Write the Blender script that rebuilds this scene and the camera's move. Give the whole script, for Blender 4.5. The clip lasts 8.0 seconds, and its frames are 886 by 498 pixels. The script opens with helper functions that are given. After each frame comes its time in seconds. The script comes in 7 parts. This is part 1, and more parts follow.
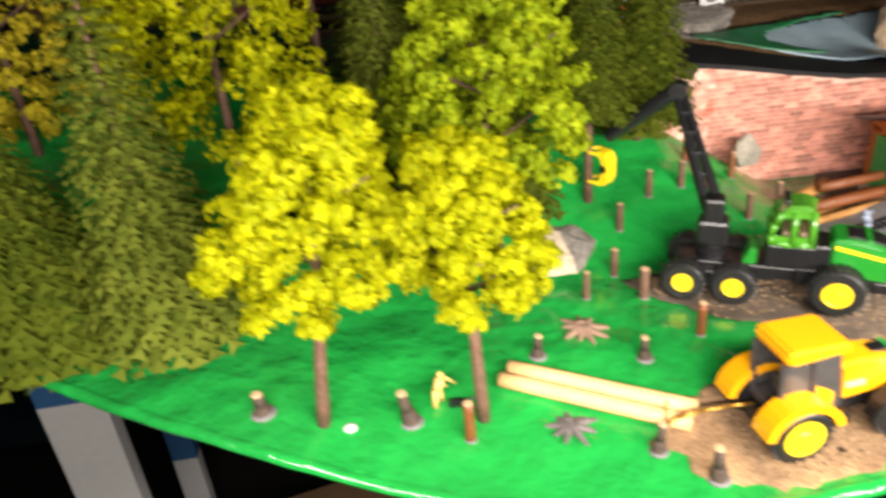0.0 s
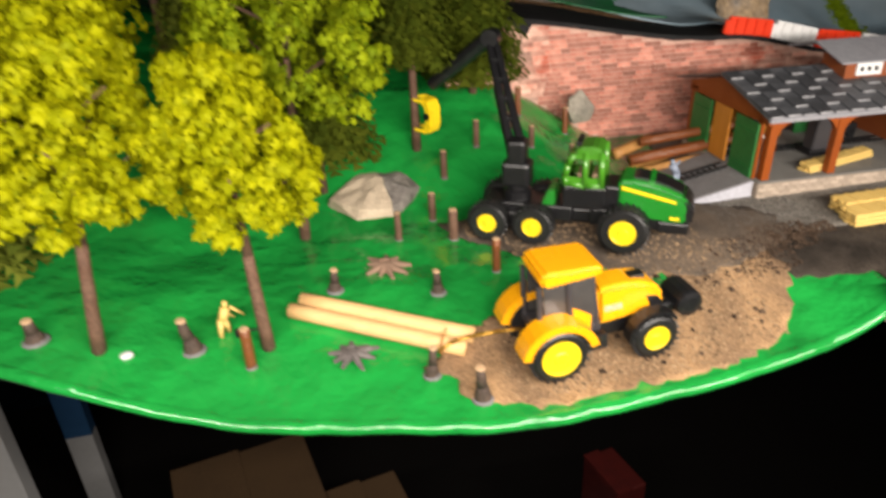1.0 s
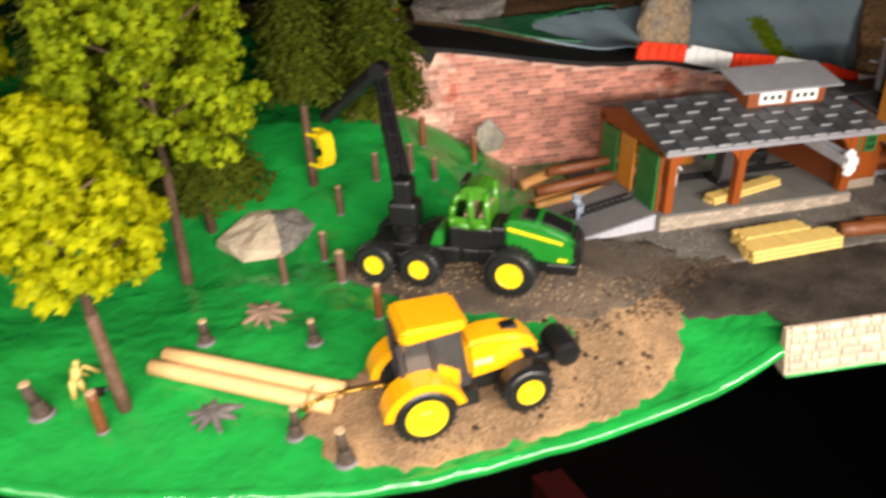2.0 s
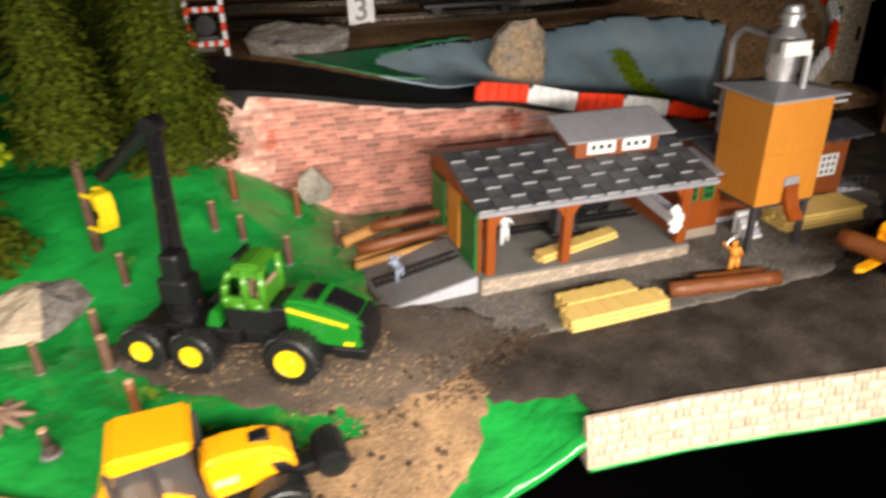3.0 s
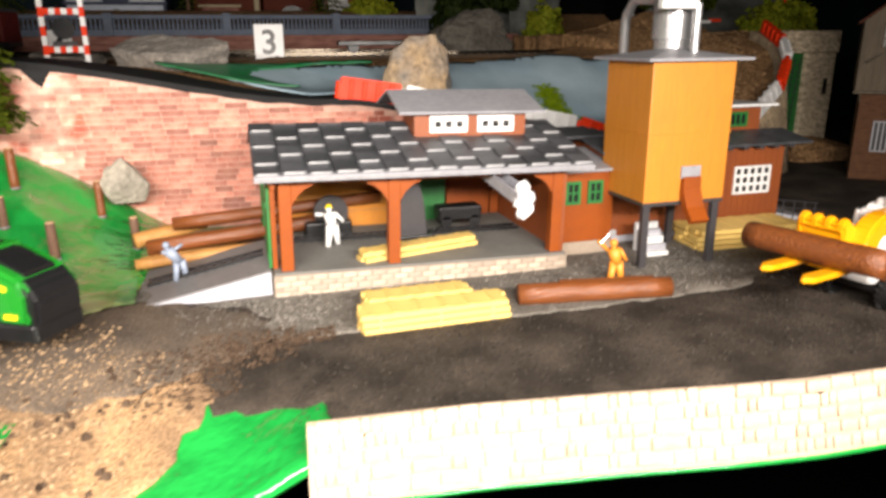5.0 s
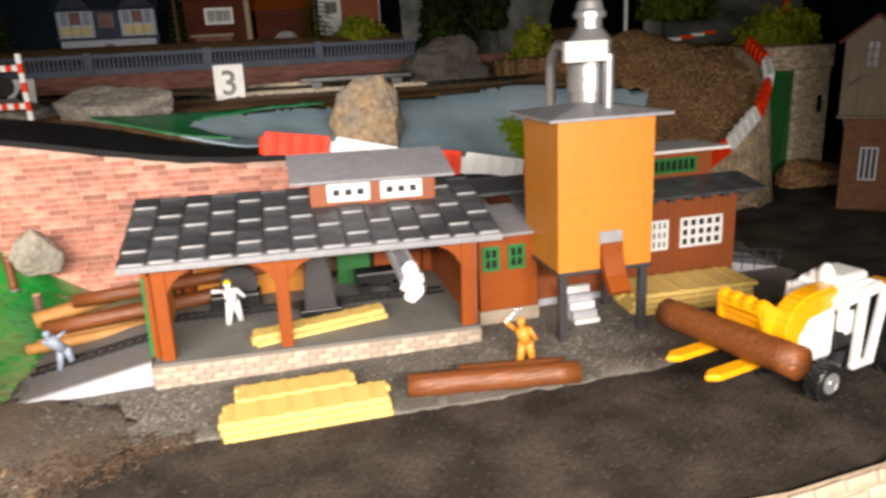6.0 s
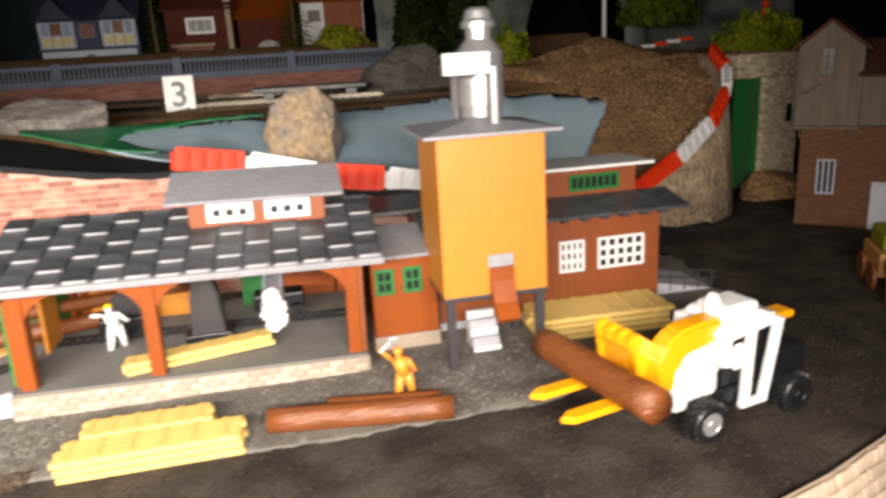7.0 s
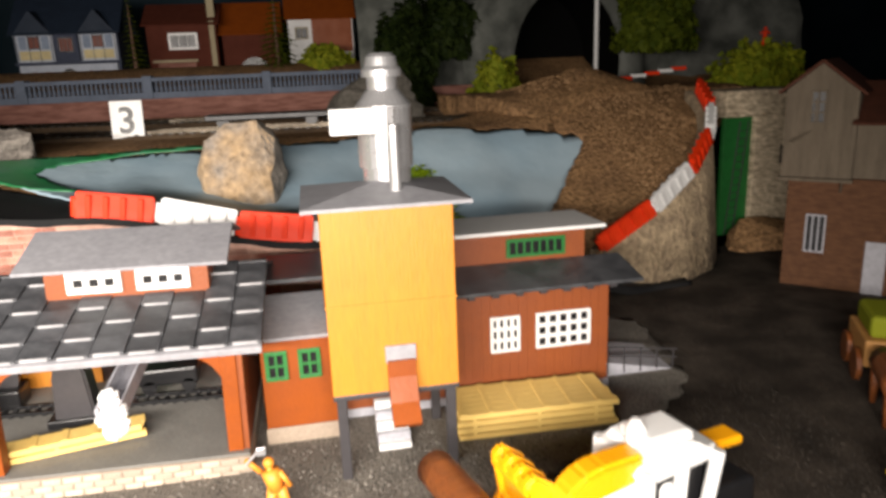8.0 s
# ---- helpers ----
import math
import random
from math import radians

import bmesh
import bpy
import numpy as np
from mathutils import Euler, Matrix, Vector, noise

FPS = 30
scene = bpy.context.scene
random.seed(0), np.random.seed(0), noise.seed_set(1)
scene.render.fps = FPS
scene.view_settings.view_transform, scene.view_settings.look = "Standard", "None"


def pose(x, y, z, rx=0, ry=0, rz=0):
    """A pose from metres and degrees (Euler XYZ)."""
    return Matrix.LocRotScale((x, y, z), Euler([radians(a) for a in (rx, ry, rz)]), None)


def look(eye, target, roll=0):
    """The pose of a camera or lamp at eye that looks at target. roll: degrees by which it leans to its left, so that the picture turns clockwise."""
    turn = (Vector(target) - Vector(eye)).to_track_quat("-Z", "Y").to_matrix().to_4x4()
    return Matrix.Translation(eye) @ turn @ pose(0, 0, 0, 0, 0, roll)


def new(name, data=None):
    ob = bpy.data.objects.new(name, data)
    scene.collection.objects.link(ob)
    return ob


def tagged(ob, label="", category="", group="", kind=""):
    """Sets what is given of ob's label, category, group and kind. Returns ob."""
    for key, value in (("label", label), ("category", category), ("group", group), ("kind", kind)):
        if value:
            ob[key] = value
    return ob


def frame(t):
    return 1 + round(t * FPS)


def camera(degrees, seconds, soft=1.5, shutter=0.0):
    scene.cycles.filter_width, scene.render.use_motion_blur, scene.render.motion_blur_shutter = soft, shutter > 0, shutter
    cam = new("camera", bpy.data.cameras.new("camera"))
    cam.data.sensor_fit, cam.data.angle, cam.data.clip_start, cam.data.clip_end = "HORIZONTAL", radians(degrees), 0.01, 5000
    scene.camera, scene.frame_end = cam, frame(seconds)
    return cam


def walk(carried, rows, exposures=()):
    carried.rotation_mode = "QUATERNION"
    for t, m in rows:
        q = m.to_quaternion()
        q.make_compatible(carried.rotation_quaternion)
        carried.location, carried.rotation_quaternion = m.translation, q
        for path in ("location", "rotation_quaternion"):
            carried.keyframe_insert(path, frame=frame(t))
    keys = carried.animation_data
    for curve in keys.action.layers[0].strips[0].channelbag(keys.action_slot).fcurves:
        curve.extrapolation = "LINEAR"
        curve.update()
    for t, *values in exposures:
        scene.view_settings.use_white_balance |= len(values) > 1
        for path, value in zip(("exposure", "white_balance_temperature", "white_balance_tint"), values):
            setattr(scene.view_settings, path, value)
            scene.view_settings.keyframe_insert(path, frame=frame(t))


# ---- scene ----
cam = camera(65.0, 8.0, soft=3.0, shutter=0.6)
PATH = [
    (0, (-0.3462, -0.3277, 0.2199), (-0.1669, 1.446, -0.6865), -5.68),
    (0.5, (-0.3061, -0.3456, 0.2031), (-0.0297, 1.4109, -0.7125), -3.78),
    (1, (-0.2755, -0.3583, 0.1922), (0.0616, 1.3712, -0.754), -2.73),
    (1.2, (-0.2669, -0.3579, 0.1836), (0.0862, 1.3626, -0.7732), -2.18),
    (2.3, (-0.1939, -0.3396, 0.2044), (0.2305, 1.3809, -0.7227), -2.92),
    (2.5, (-0.1762, -0.334, 0.2017), (0.2969, 1.3753, -0.7227), -2.20),
    (3, (-0.1289, -0.3175, 0.208), (0.4356, 1.3684, -0.708), -1.46),
    (3.5, (-0.0937, -0.3125, 0.1709), (0.5114, 1.4229, -0.618), -0.61),
    (4, (-0.0658, -0.3146, 0.1231), (0.4779, 1.5125, -0.482), -0.36),
    (4.5, (-0.0315, -0.3022, 0.1066), (0.5092, 1.5379, -0.4607), -0.18),
    (4.7, (-0.024, -0.2989, 0.1039), (0.5354, 1.5317, -0.4756), -0.17),
    (5.8, (0.0459, -0.2823, 0.1302), (0.4776, 1.5895, -0.4266), -2.48),
    (6, (0.0599, -0.2796, 0.1308), (0.4894, 1.5905, -0.4333), -3.03),
    (6.5, (0.0899, -0.2784, 0.1359), (0.4581, 1.6089, -0.4141), -3.85),
    (7, (0.1195, -0.2744, 0.13), (0.4975, 1.6125, -0.4148), -3.43),
    (7.5, (0.1604, -0.2591, 0.1363), (0.5267, 1.6337, -0.3958), -4.08),
    (8, (0.1711, -0.2344, 0.1417), (0.5158, 1.6678, -0.3709), -2.28),
]
walk(cam, [(t, look(eye, target, roll)) for t, eye, target, roll in PATH],
     exposures=[(0.0, 0.42), (0.5, -0.12), (1.0, -0.3), (2.5, -0.1), (3.5, 0.05), (4.0, 0.5), (4.7, 0.55), (5.8, 0.3), (6.5, 0.42), (8.0, 0.78)])

# ---- world and light ----
world = bpy.data.worlds.new("room_dark")
world.use_nodes = True
scene.world = world
world.node_tree.nodes["Background"].inputs[0].default_value = (0.75, 0.85, 1.0, 1)
world.node_tree.nodes["Background"].inputs[1].default_value = 0.0004

# unseen added light: a fixed strip in place of the torch at the camera
strip = bpy.data.lights.new("torch_strip", "AREA")
strip.shape, strip.size, strip.size_y, strip.energy = "RECTANGLE", 0.84, 0.02, 4.6
strip.spread = radians(130)
strip.color = (1.0, 0.905, 0.82)
strip_ob = new("torch_strip", strip)
LAMP_A, LAMP_B = Vector((-0.58, -0.392, 0.236)), Vector((0.22, -0.345, 0.138))
lamp_x = (LAMP_B - LAMP_A).normalized()
lamp_mid = (LAMP_A + LAMP_B) / 2
lamp_z = lamp_mid - Vector((-0.15, -0.03, 0.0))
lamp_z = (lamp_z - lamp_x * lamp_z.dot(lamp_x)).normalized()
lamp_y = lamp_z.cross(lamp_x)
strip_ob.matrix_world = Matrix(((lamp_x.x, lamp_y.x, lamp_z.x, lamp_mid.x), (lamp_x.y, lamp_y.y, lamp_z.y, lamp_mid.y), (lamp_x.z, lamp_y.z, lamp_z.z, lamp_mid.z), (0, 0, 0, 1)))
tagged(strip_ob, "unseen strip light added along the camera's path for its torch", "lamp")


# ---- materials ----
def material(name, colour, rough=0.6, metal=0.0, second=None, scale=60.0, amount=0.5, bump=0.0, bump_scale=400.0, spec=0.5, coat=0.0, stretch=(1, 1, 1), grain=0.12, pieces=0.0, islands=False):
    """Principled paint with broad stains towards the second colour, fine grain and relief."""
    m = bpy.data.materials.new(name)
    m.use_nodes = True
    nt = m.node_tree
    n, link = nt.nodes, nt.links
    b = n["Principled BSDF"]
    b.inputs["Roughness"].default_value, b.inputs["Metallic"].default_value = rough, metal
    b.inputs["Specular IOR Level"].default_value = spec
    b.inputs["Coat Weight"].default_value = coat
    b.inputs["Coat Roughness"].default_value = 0.12
    tc = n.new("ShaderNodeTexCoord")
    mp = n.new("ShaderNodeMapping")
    mp.inputs["Scale"].default_value = stretch
    link.new(tc.outputs["Object"], mp.inputs[0])
    big = n.new("ShaderNodeTexNoise")
    big.inputs["Scale"].default_value, big.inputs["Detail"].default_value = scale, 5
    link.new(mp.outputs[0], big.inputs["Vector"])
    ramp = n.new("ShaderNodeMapRange")
    ramp.inputs[1].default_value, ramp.inputs[2].default_value = 0.38, 0.66
    ramp.inputs[3].default_value, ramp.inputs[4].default_value = 0.0, amount
    link.new(big.outputs[0], ramp.inputs[0])
    mix = n.new("ShaderNodeMixRGB")
    s = second if second else tuple(0.72 * c for c in colour)
    mix.inputs[1].default_value, mix.inputs[2].default_value = (*colour, 1), (*s, 1)
    link.new(ramp.outputs[0], mix.inputs[0])
    fine = n.new("ShaderNodeTexNoise")
    fine.inputs["Scale"].default_value, fine.inputs["Detail"].default_value = bump_scale, 4
    link.new(mp.outputs[0], fine.inputs["Vector"])
    hsv = n.new("ShaderNodeHueSaturation")
    gr = n.new("ShaderNodeMapRange")
    gr.inputs[1].default_value, gr.inputs[2].default_value = 0.3, 0.7
    gr.inputs[3].default_value, gr.inputs[4].default_value = 1 - grain, 1 + grain
    link.new(fine.outputs[0], gr.inputs[0])
    value = gr.outputs[0]
    if pieces:
        info = n.new("ShaderNodeNewGeometry" if islands else "ShaderNodeObjectInfo")
        pr = n.new("ShaderNodeMapRange")
        pr.inputs[3].default_value, pr.inputs[4].default_value = 1 - pieces, 1 + pieces
        link.new(info.outputs["Random Per Island" if islands else "Random"], pr.inputs[0])
        mul = n.new("ShaderNodeMath")
        mul.operation = "MULTIPLY"
        link.new(pr.outputs[0], mul.inputs[0])
        link.new(gr.outputs[0], mul.inputs[1])
        value = mul.outputs[0]
    link.new(value, hsv.inputs["Value"])
    link.new(mix.outputs[0], hsv.inputs["Color"])
    link.new(hsv.outputs[0], b.inputs["Base Color"])
    rr = n.new("ShaderNodeMapRange")
    rr.inputs[3].default_value, rr.inputs[4].default_value = max(rough - 0.12, 0.03), min(rough + 0.12, 1)
    link.new(big.outputs[0], rr.inputs[0])
    link.new(rr.outputs[0], b.inputs["Roughness"])
    if bump:
        bp = n.new("ShaderNodeBump")
        bp.inputs["Strength"].default_value, bp.inputs["Distance"].default_value = 1.0, bump
        link.new(fine.outputs[0], bp.inputs["Height"])
        link.new(bp.outputs[0], b.inputs["Normal"])
    return m


def leafy(name, colour, second, rough=0.6):
    """Moulded foliage: the tint wanders from clump to clump."""
    m = bpy.data.materials.new(name)
    m.use_nodes = True
    n, link = m.node_tree.nodes, m.node_tree.links
    b = n["Principled BSDF"]
    b.inputs["Roughness"].default_value = rough
    b.inputs["Specular IOR Level"].default_value = 0.06
    geo = n.new("ShaderNodeNewGeometry")
    mix = n.new("ShaderNodeMixRGB")
    mix.inputs[1].default_value, mix.inputs[2].default_value = (*colour, 1), (*second, 1)
    link.new(geo.outputs["Random Per Island"], mix.inputs[0])
    link.new(mix.outputs[0], b.inputs["Base Color"])
    return m


GRASS = material("green_gloss_paint", (0.012, 0.275, 0.043), 0.16, second=(0.012, 0.17, 0.030), scale=22, amount=0.45, bump=0.0075, bump_scale=34, grain=0.10, coat=0.6, spec=0.5)
DIRT = material("tan_sand", (0.40, 0.245, 0.125), 0.95, second=(0.13, 0.085, 0.055), scale=38, amount=0.75, bump=0.0012, bump_scale=900, grain=0.45, spec=0.15)
MUD = material("grey_brown_grit", (0.092, 0.073, 0.057), 0.95, second=(0.160, 0.118, 0.083), scale=45, amount=0.6, bump=0.001, bump_scale=1100, grain=0.45, spec=0.15)
GRAVEL = material("grey_gravel", (0.135, 0.122, 0.105), 0.92, second=(0.22, 0.20, 0.17), scale=60, amount=0.5, bump=0.0012, bump_scale=900, grain=0.5, spec=0.2)
ASPHALT = material("black_road_grit", (0.028, 0.023, 0.0185), 0.9, second=(0.078, 0.063, 0.050), scale=42, amount=0.8, bump=0.0008, bump_scale=1300, grain=0.5, spec=0.12)
RAMP_BLACK = material("black_road_paint", (0.012, 0.012, 0.013), 0.7, second=(0.03, 0.03, 0.03), scale=50, bump=0.0005, bump_scale=900, spec=0.15)
MORTAR = material("pale_mortar", (0.60, 0.36, 0.28), 0.8, scale=80, bump=0.0003)
BRICK = material("printed_red_brick", (0.37, 0.085, 0.048), 0.7, second=(0.80, 0.50, 0.39), scale=60, amount=1.0, bump=0.0002, bump_scale=1500, pieces=0.45)
BRICK_REST = material("printed_red_brick_far", (0.37, 0.085, 0.048), 0.7, second=(0.80, 0.50, 0.39), scale=60, amount=1.0, bump=0.0002, bump_scale=1500, pieces=0.45, islands=True)
STONE = material("cream_stone", (0.56, 0.44, 0.33), 0.8, second=(0.38, 0.27, 0.185), scale=120, amount=0.7, bump=0.0004, bump_scale=900, pieces=0.16)
STONE_JOINT = material("stone_joint", (0.47, 0.36, 0.26), 0.9, scale=100)
SLOPE_GREEN = material("dull_green_paint", (0.016, 0.16, 0.05), 0.4, second=(0.05, 0.17, 0.10), scale=40, amount=0.8, bump=0.001, bump_scale=60)
WATER = material("blue_grey_paint", (0.25, 0.35, 0.42), 0.45, second=(0.36, 0.46, 0.52), scale=18, amount=0.9, bump=0.003, bump_scale=16)
SAND = material("brown_sand", (0.31, 0.18, 0.085), 0.95, second=(0.20, 0.115, 0.06), scale=30, amount=0.7, bump=0.0028, bump_scale=330, grain=0.5, spec=0.1)
BALLAST = material("brown_ballast", (0.10, 0.068, 0.042), 0.95, second=(0.05, 0.036, 0.026), scale=60, bump=0.001, bump_scale=900, grain=0.4, spec=0.1)
RUST_RED = material("red_brown_plastic", (0.26, 0.058, 0.006), 0.5, second=(0.20, 0.042, 0.005), scale=90, bump=0.00012, bump_scale=800, grain=0.06, spec=0.3)
BROWN_WALL = material("brown_board_plastic", (0.24, 0.062, 0.015), 0.5, second=(0.19, 0.046, 0.012), scale=60, bump=0.00012, bump_scale=800, grain=0.06)
ORANGE_WOOD = material("orange_brown_plastic", (0.56, 0.215, 0.024), 0.45, second=(0.46, 0.17, 0.018), scale=60, bump=0.00015, bump_scale=260, stretch=(6, 6, 0.6), grain=0.07)
SLATE = material("dark_slate", (0.045, 0.047, 0.052), 0.42, second=(0.085, 0.088, 0.095), scale=140, amount=0.8, bump=0.0002, bump_scale=1200, pieces=0.35)
ROOF_GREY = material("grey_roof_plastic", (0.29, 0.29, 0.31), 0.5, second=(0.23, 0.23, 0.25), scale=70, bump=0.0001)
PLATFORM = material("taupe_plastic", (0.34, 0.27, 0.205), 0.7, second=(0.27, 0.215, 0.165), scale=80, bump=0.0002, bump_scale=900)
PLATFORM_STONE = material("taupe_moulded_stone", (0.42, 0.34, 0.265), 0.45, second=(0.30, 0.24, 0.185), scale=120, bump=0.0002, bump_scale=900, pieces=0.22)
PLATFORM_JOINT = material("taupe_joint", (0.28, 0.225, 0.172), 0.8, scale=90)
DECK_GREY = material("grey_deck", (0.17, 0.165, 0.15), 0.75, second=(0.12, 0.115, 0.105), scale=70, bump=0.0002, bump_scale=900)
RAMP_GREY = material("pale_grey_plastic", (0.42, 0.42, 0.46), 0.5, second=(0.33, 0.33, 0.36), scale=60)
RAMP_TOP = material("mid_grey_plastic", (0.16, 0.155, 0.155), 0.6, second=(0.21, 0.2, 0.2), scale=60)
GREEN_DOOR = material("green_plastic", (0.018, 0.15, 0.03), 0.5, scale=90)
CREAM_PANEL = material("cream_panel", (0.62, 0.52, 0.28), 0.7, second=(0.50, 0.42, 0.22), scale=90)
YELLOW_WOOD = material("yellow_timber_plastic", (0.72, 0.50, 0.15), 0.55, second=(0.62, 0.41, 0.11), scale=70, bump=0.0002, bump_scale=500, stretch=(0.3, 6, 6), grain=0.10)
LOG_BROWN = material("brown_log_plastic", (0.19, 0.058, 0.014), 0.42, second=(0.11, 0.030, 0.010), scale=120, bump=0.0006, bump_scale=260, stretch=(0.25, 4, 4), grain=0.2)
LOG_PALE = material("pale_peeled_wood", (0.74, 0.46, 0.2), 0.6, second=(0.62, 0.36, 0.14), scale=60, bump=0.0002, bump_scale=400, stretch=(0.2, 5, 5))
LOG_TAN = material("tan_wood", (0.45, 0.22, 0.06), 0.6, second=(0.33, 0.15, 0.04), scale=80, bump=0.0003, bump_scale=500)
BARK = material("twig_bark", (0.11, 0.055, 0.032), 0.8, second=(0.17, 0.10, 0.065), scale=160, bump=0.0006, bump_scale=600, grain=0.3)
CUT_END = material("cut_end", (0.55, 0.36, 0.2), 0.8, scale=300)
TYRE = material("black_rubber", (0.012, 0.012, 0.012), 0.42, scale=200, bump=0.0002, bump_scale=900)
BLACK = material("black_plastic", (0.009, 0.009, 0.010), 0.35, scale=100)
DARK_GREY = material("dark_grey_plastic", (0.045, 0.042, 0.045), 0.45, scale=100)
HUB_YELLOW = material("yellow_rim", (0.88, 0.62, 0.01), 0.4, scale=120, second=(0.8, 0.55, 0.01))
TRACTOR = material("orange_yellow_enamel", (0.88, 0.38, 0.006), 0.28, second=(0.84, 0.34, 0.005), scale=40, amount=0.4, coat=0.4, grain=0.02)
DEERE = material("green_enamel", (0.012, 0.19, 0.017), 0.28, second=(0.010, 0.16, 0.015), scale=40, amount=0.4, coat=0.4, grain=0.02)
CAB_GREEN = material("light_green_enamel", (0.06, 0.24, 0.015), 0.3, scale=60, coat=0.3, grain=0.02)
SEAT = material("beige_seat", (0.36, 0.25, 0.15), 0.6, scale=90)
WHITE = material("white_plastic", (0.78, 0.78, 0.77), 0.45, second=(0.7, 0.7, 0.69), scale=70, grain=0.03)
RED = material("red_plastic", (0.76, 0.042, 0.006), 0.5, second=(0.66, 0.032, 0.005), scale=70, grain=0.04, spec=0.25)
STEEL = material("silver_plastic", (0.56, 0.56, 0.57), 0.30, metal=0.65, scale=90, grain=0.04)
RAIL = material("nickel_rail", (0.13, 0.11, 0.085), 0.24, metal=1.0, scale=120)
ROCK_TAN = material("tan_rock", (0.40, 0.28, 0.16), 0.9, second=(0.25, 0.22, 0.19), scale=55, amount=0.9, bump=0.002, bump_scale=240, grain=0.35)
ROCK_GREY = material("grey_rock", (0.24, 0.215, 0.185), 0.9, second=(0.15, 0.135, 0.12), scale=60, amount=0.8, bump=0.0015, bump_scale=300, grain=0.3)
ROCK_CREAM = material("cream_rock", (0.64, 0.52, 0.37), 0.85, second=(0.48, 0.38, 0.27), scale=70, bump=0.001, bump_scale=500)
FIG_ORANGE = material("orange_figure_paint", (0.72, 0.27, 0.03), 0.5, scale=200)
FIG_BLUE = material("blue_grey_figure_paint", (0.24, 0.28, 0.36), 0.5, scale=200)
GOLD = material("brass_wire", (0.65, 0.36, 0.06), 0.3, metal=0.8, scale=100)
LEAF_YELLOW = leafy("yellow_green_foliage", (0.175, 0.195, 0.001), (0.300, 0.300, 0.002))
LEAF_GREEN = leafy("bright_green_foliage", (0.115, 0.165, 0.003), (0.25, 0.30, 0.006))
LEAF_OCHRE = leafy("ochre_foliage", (0.30, 0.25, 0.012), (0.42, 0.34, 0.018))
NEEDLE = leafy("dark_needles", (0.044, 0.064, 0.006), (0.090, 0.110, 0.010))
NEEDLE_B = leafy("grey_green_needles", (0.080, 0.105, 0.012), (0.135, 0.160, 0.020))
# NEEDLE darkened: the light's falloff towards the back put into the colour
NEEDLE_DIM = leafy("dimmed_green_foliage", (0.007, 0.013, 0.003), (0.020, 0.030, 0.006))
# about half of ROCK_GREY, with the weaker light by the track coloured in
ROCK_DIM = material("dimmed_grey_rock", (0.11, 0.10, 0.085), 0.9, second=(0.065, 0.06, 0.05), scale=60, amount=0.8, bump=0.0015, bump_scale=300, grain=0.3, spec=0.2)
MOSS_BRIGHT = leafy("bright_moss_flock", (0.16, 0.26, 0.008), (0.28, 0.38, 0.015))
MOSS = leafy("moss_flock", (0.13, 0.17, 0.012), (0.26, 0.27, 0.02))
TUNNEL_GREY = material("grey_painted_plaster", (0.165, 0.172, 0.155), 0.8, second=(0.05, 0.055, 0.048), scale=25, amount=0.9, bump=0.003, bump_scale=40, spec=0.2)
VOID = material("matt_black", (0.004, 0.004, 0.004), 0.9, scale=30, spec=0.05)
HOUSE_BRICK = material("red_brown_house_wall", (0.10, 0.026, 0.015), 0.8, scale=60, spec=0.15)
PINK_BRICK = material("pink_brick_print", (0.27, 0.12, 0.09), 0.8, second=(0.15, 0.055, 0.038), scale=110, amount=0.9, stretch=(0.5, 1, 3))
BLUE_SLATE = material("blue_black_slate", (0.02, 0.03, 0.05), 0.6, scale=80, spec=0.2)
BALUSTER = material("blue_grey_stone", (0.115, 0.14, 0.19), 0.8, scale=60)
CREAM = material("cream_plaster", (0.40, 0.34, 0.22), 0.8, scale=50, second=(0.28, 0.235, 0.15), spec=0.2)
WAGON = material("dull_red_wagon", (0.085, 0.011, 0.009), 0.6, scale=50, second=(0.055, 0.008, 0.007), spec=0.2)
ROOM = material("dark_room_wall", (0.02, 0.022, 0.026), 0.9, second=(0.012, 0.014, 0.016), scale=3, spec=0.05)
FLOOR = material("dark_floor", (0.015, 0.013, 0.012), 0.8, scale=5, spec=0.1)
CARD = material("cardboard", (0.10, 0.055, 0.022), 0.9, scale=12)
MURAL = material("misty_mural", (0.022, 0.036, 0.046), 0.9, second=(0.006, 0.012, 0.016), scale=4, amount=1.0, spec=0.05)


# ---- mesh helpers ----
def link_mesh(name, bm, mat, parent=None, label="", smooth=False):
    me = bpy.data.meshes.new(name)
    bmesh.ops.recalc_face_normals(bm, faces=bm.faces)
    bm.to_mesh(me)
    bm.free()
    for m in (mat if isinstance(mat, (list, tuple)) else [mat]):
        me.materials.append(m)
    if smooth:
        for p in me.polygons:
            p.use_smooth = True
    ob = new(name, me)
    if parent is not None:
        ob.parent = parent
    if label:
        ob["label"] = label
    return ob


def part(name, bm, mat, parent, label="", smooth=False):
    return link_mesh(name, bm, mat, parent, label, smooth)


def thing(name, m, label, category, group="", kind=""):
    ob = new(name)
    ob.empty_display_size = 0.01
    ob.matrix_world = m
    return tagged(ob, label, category, group, kind)


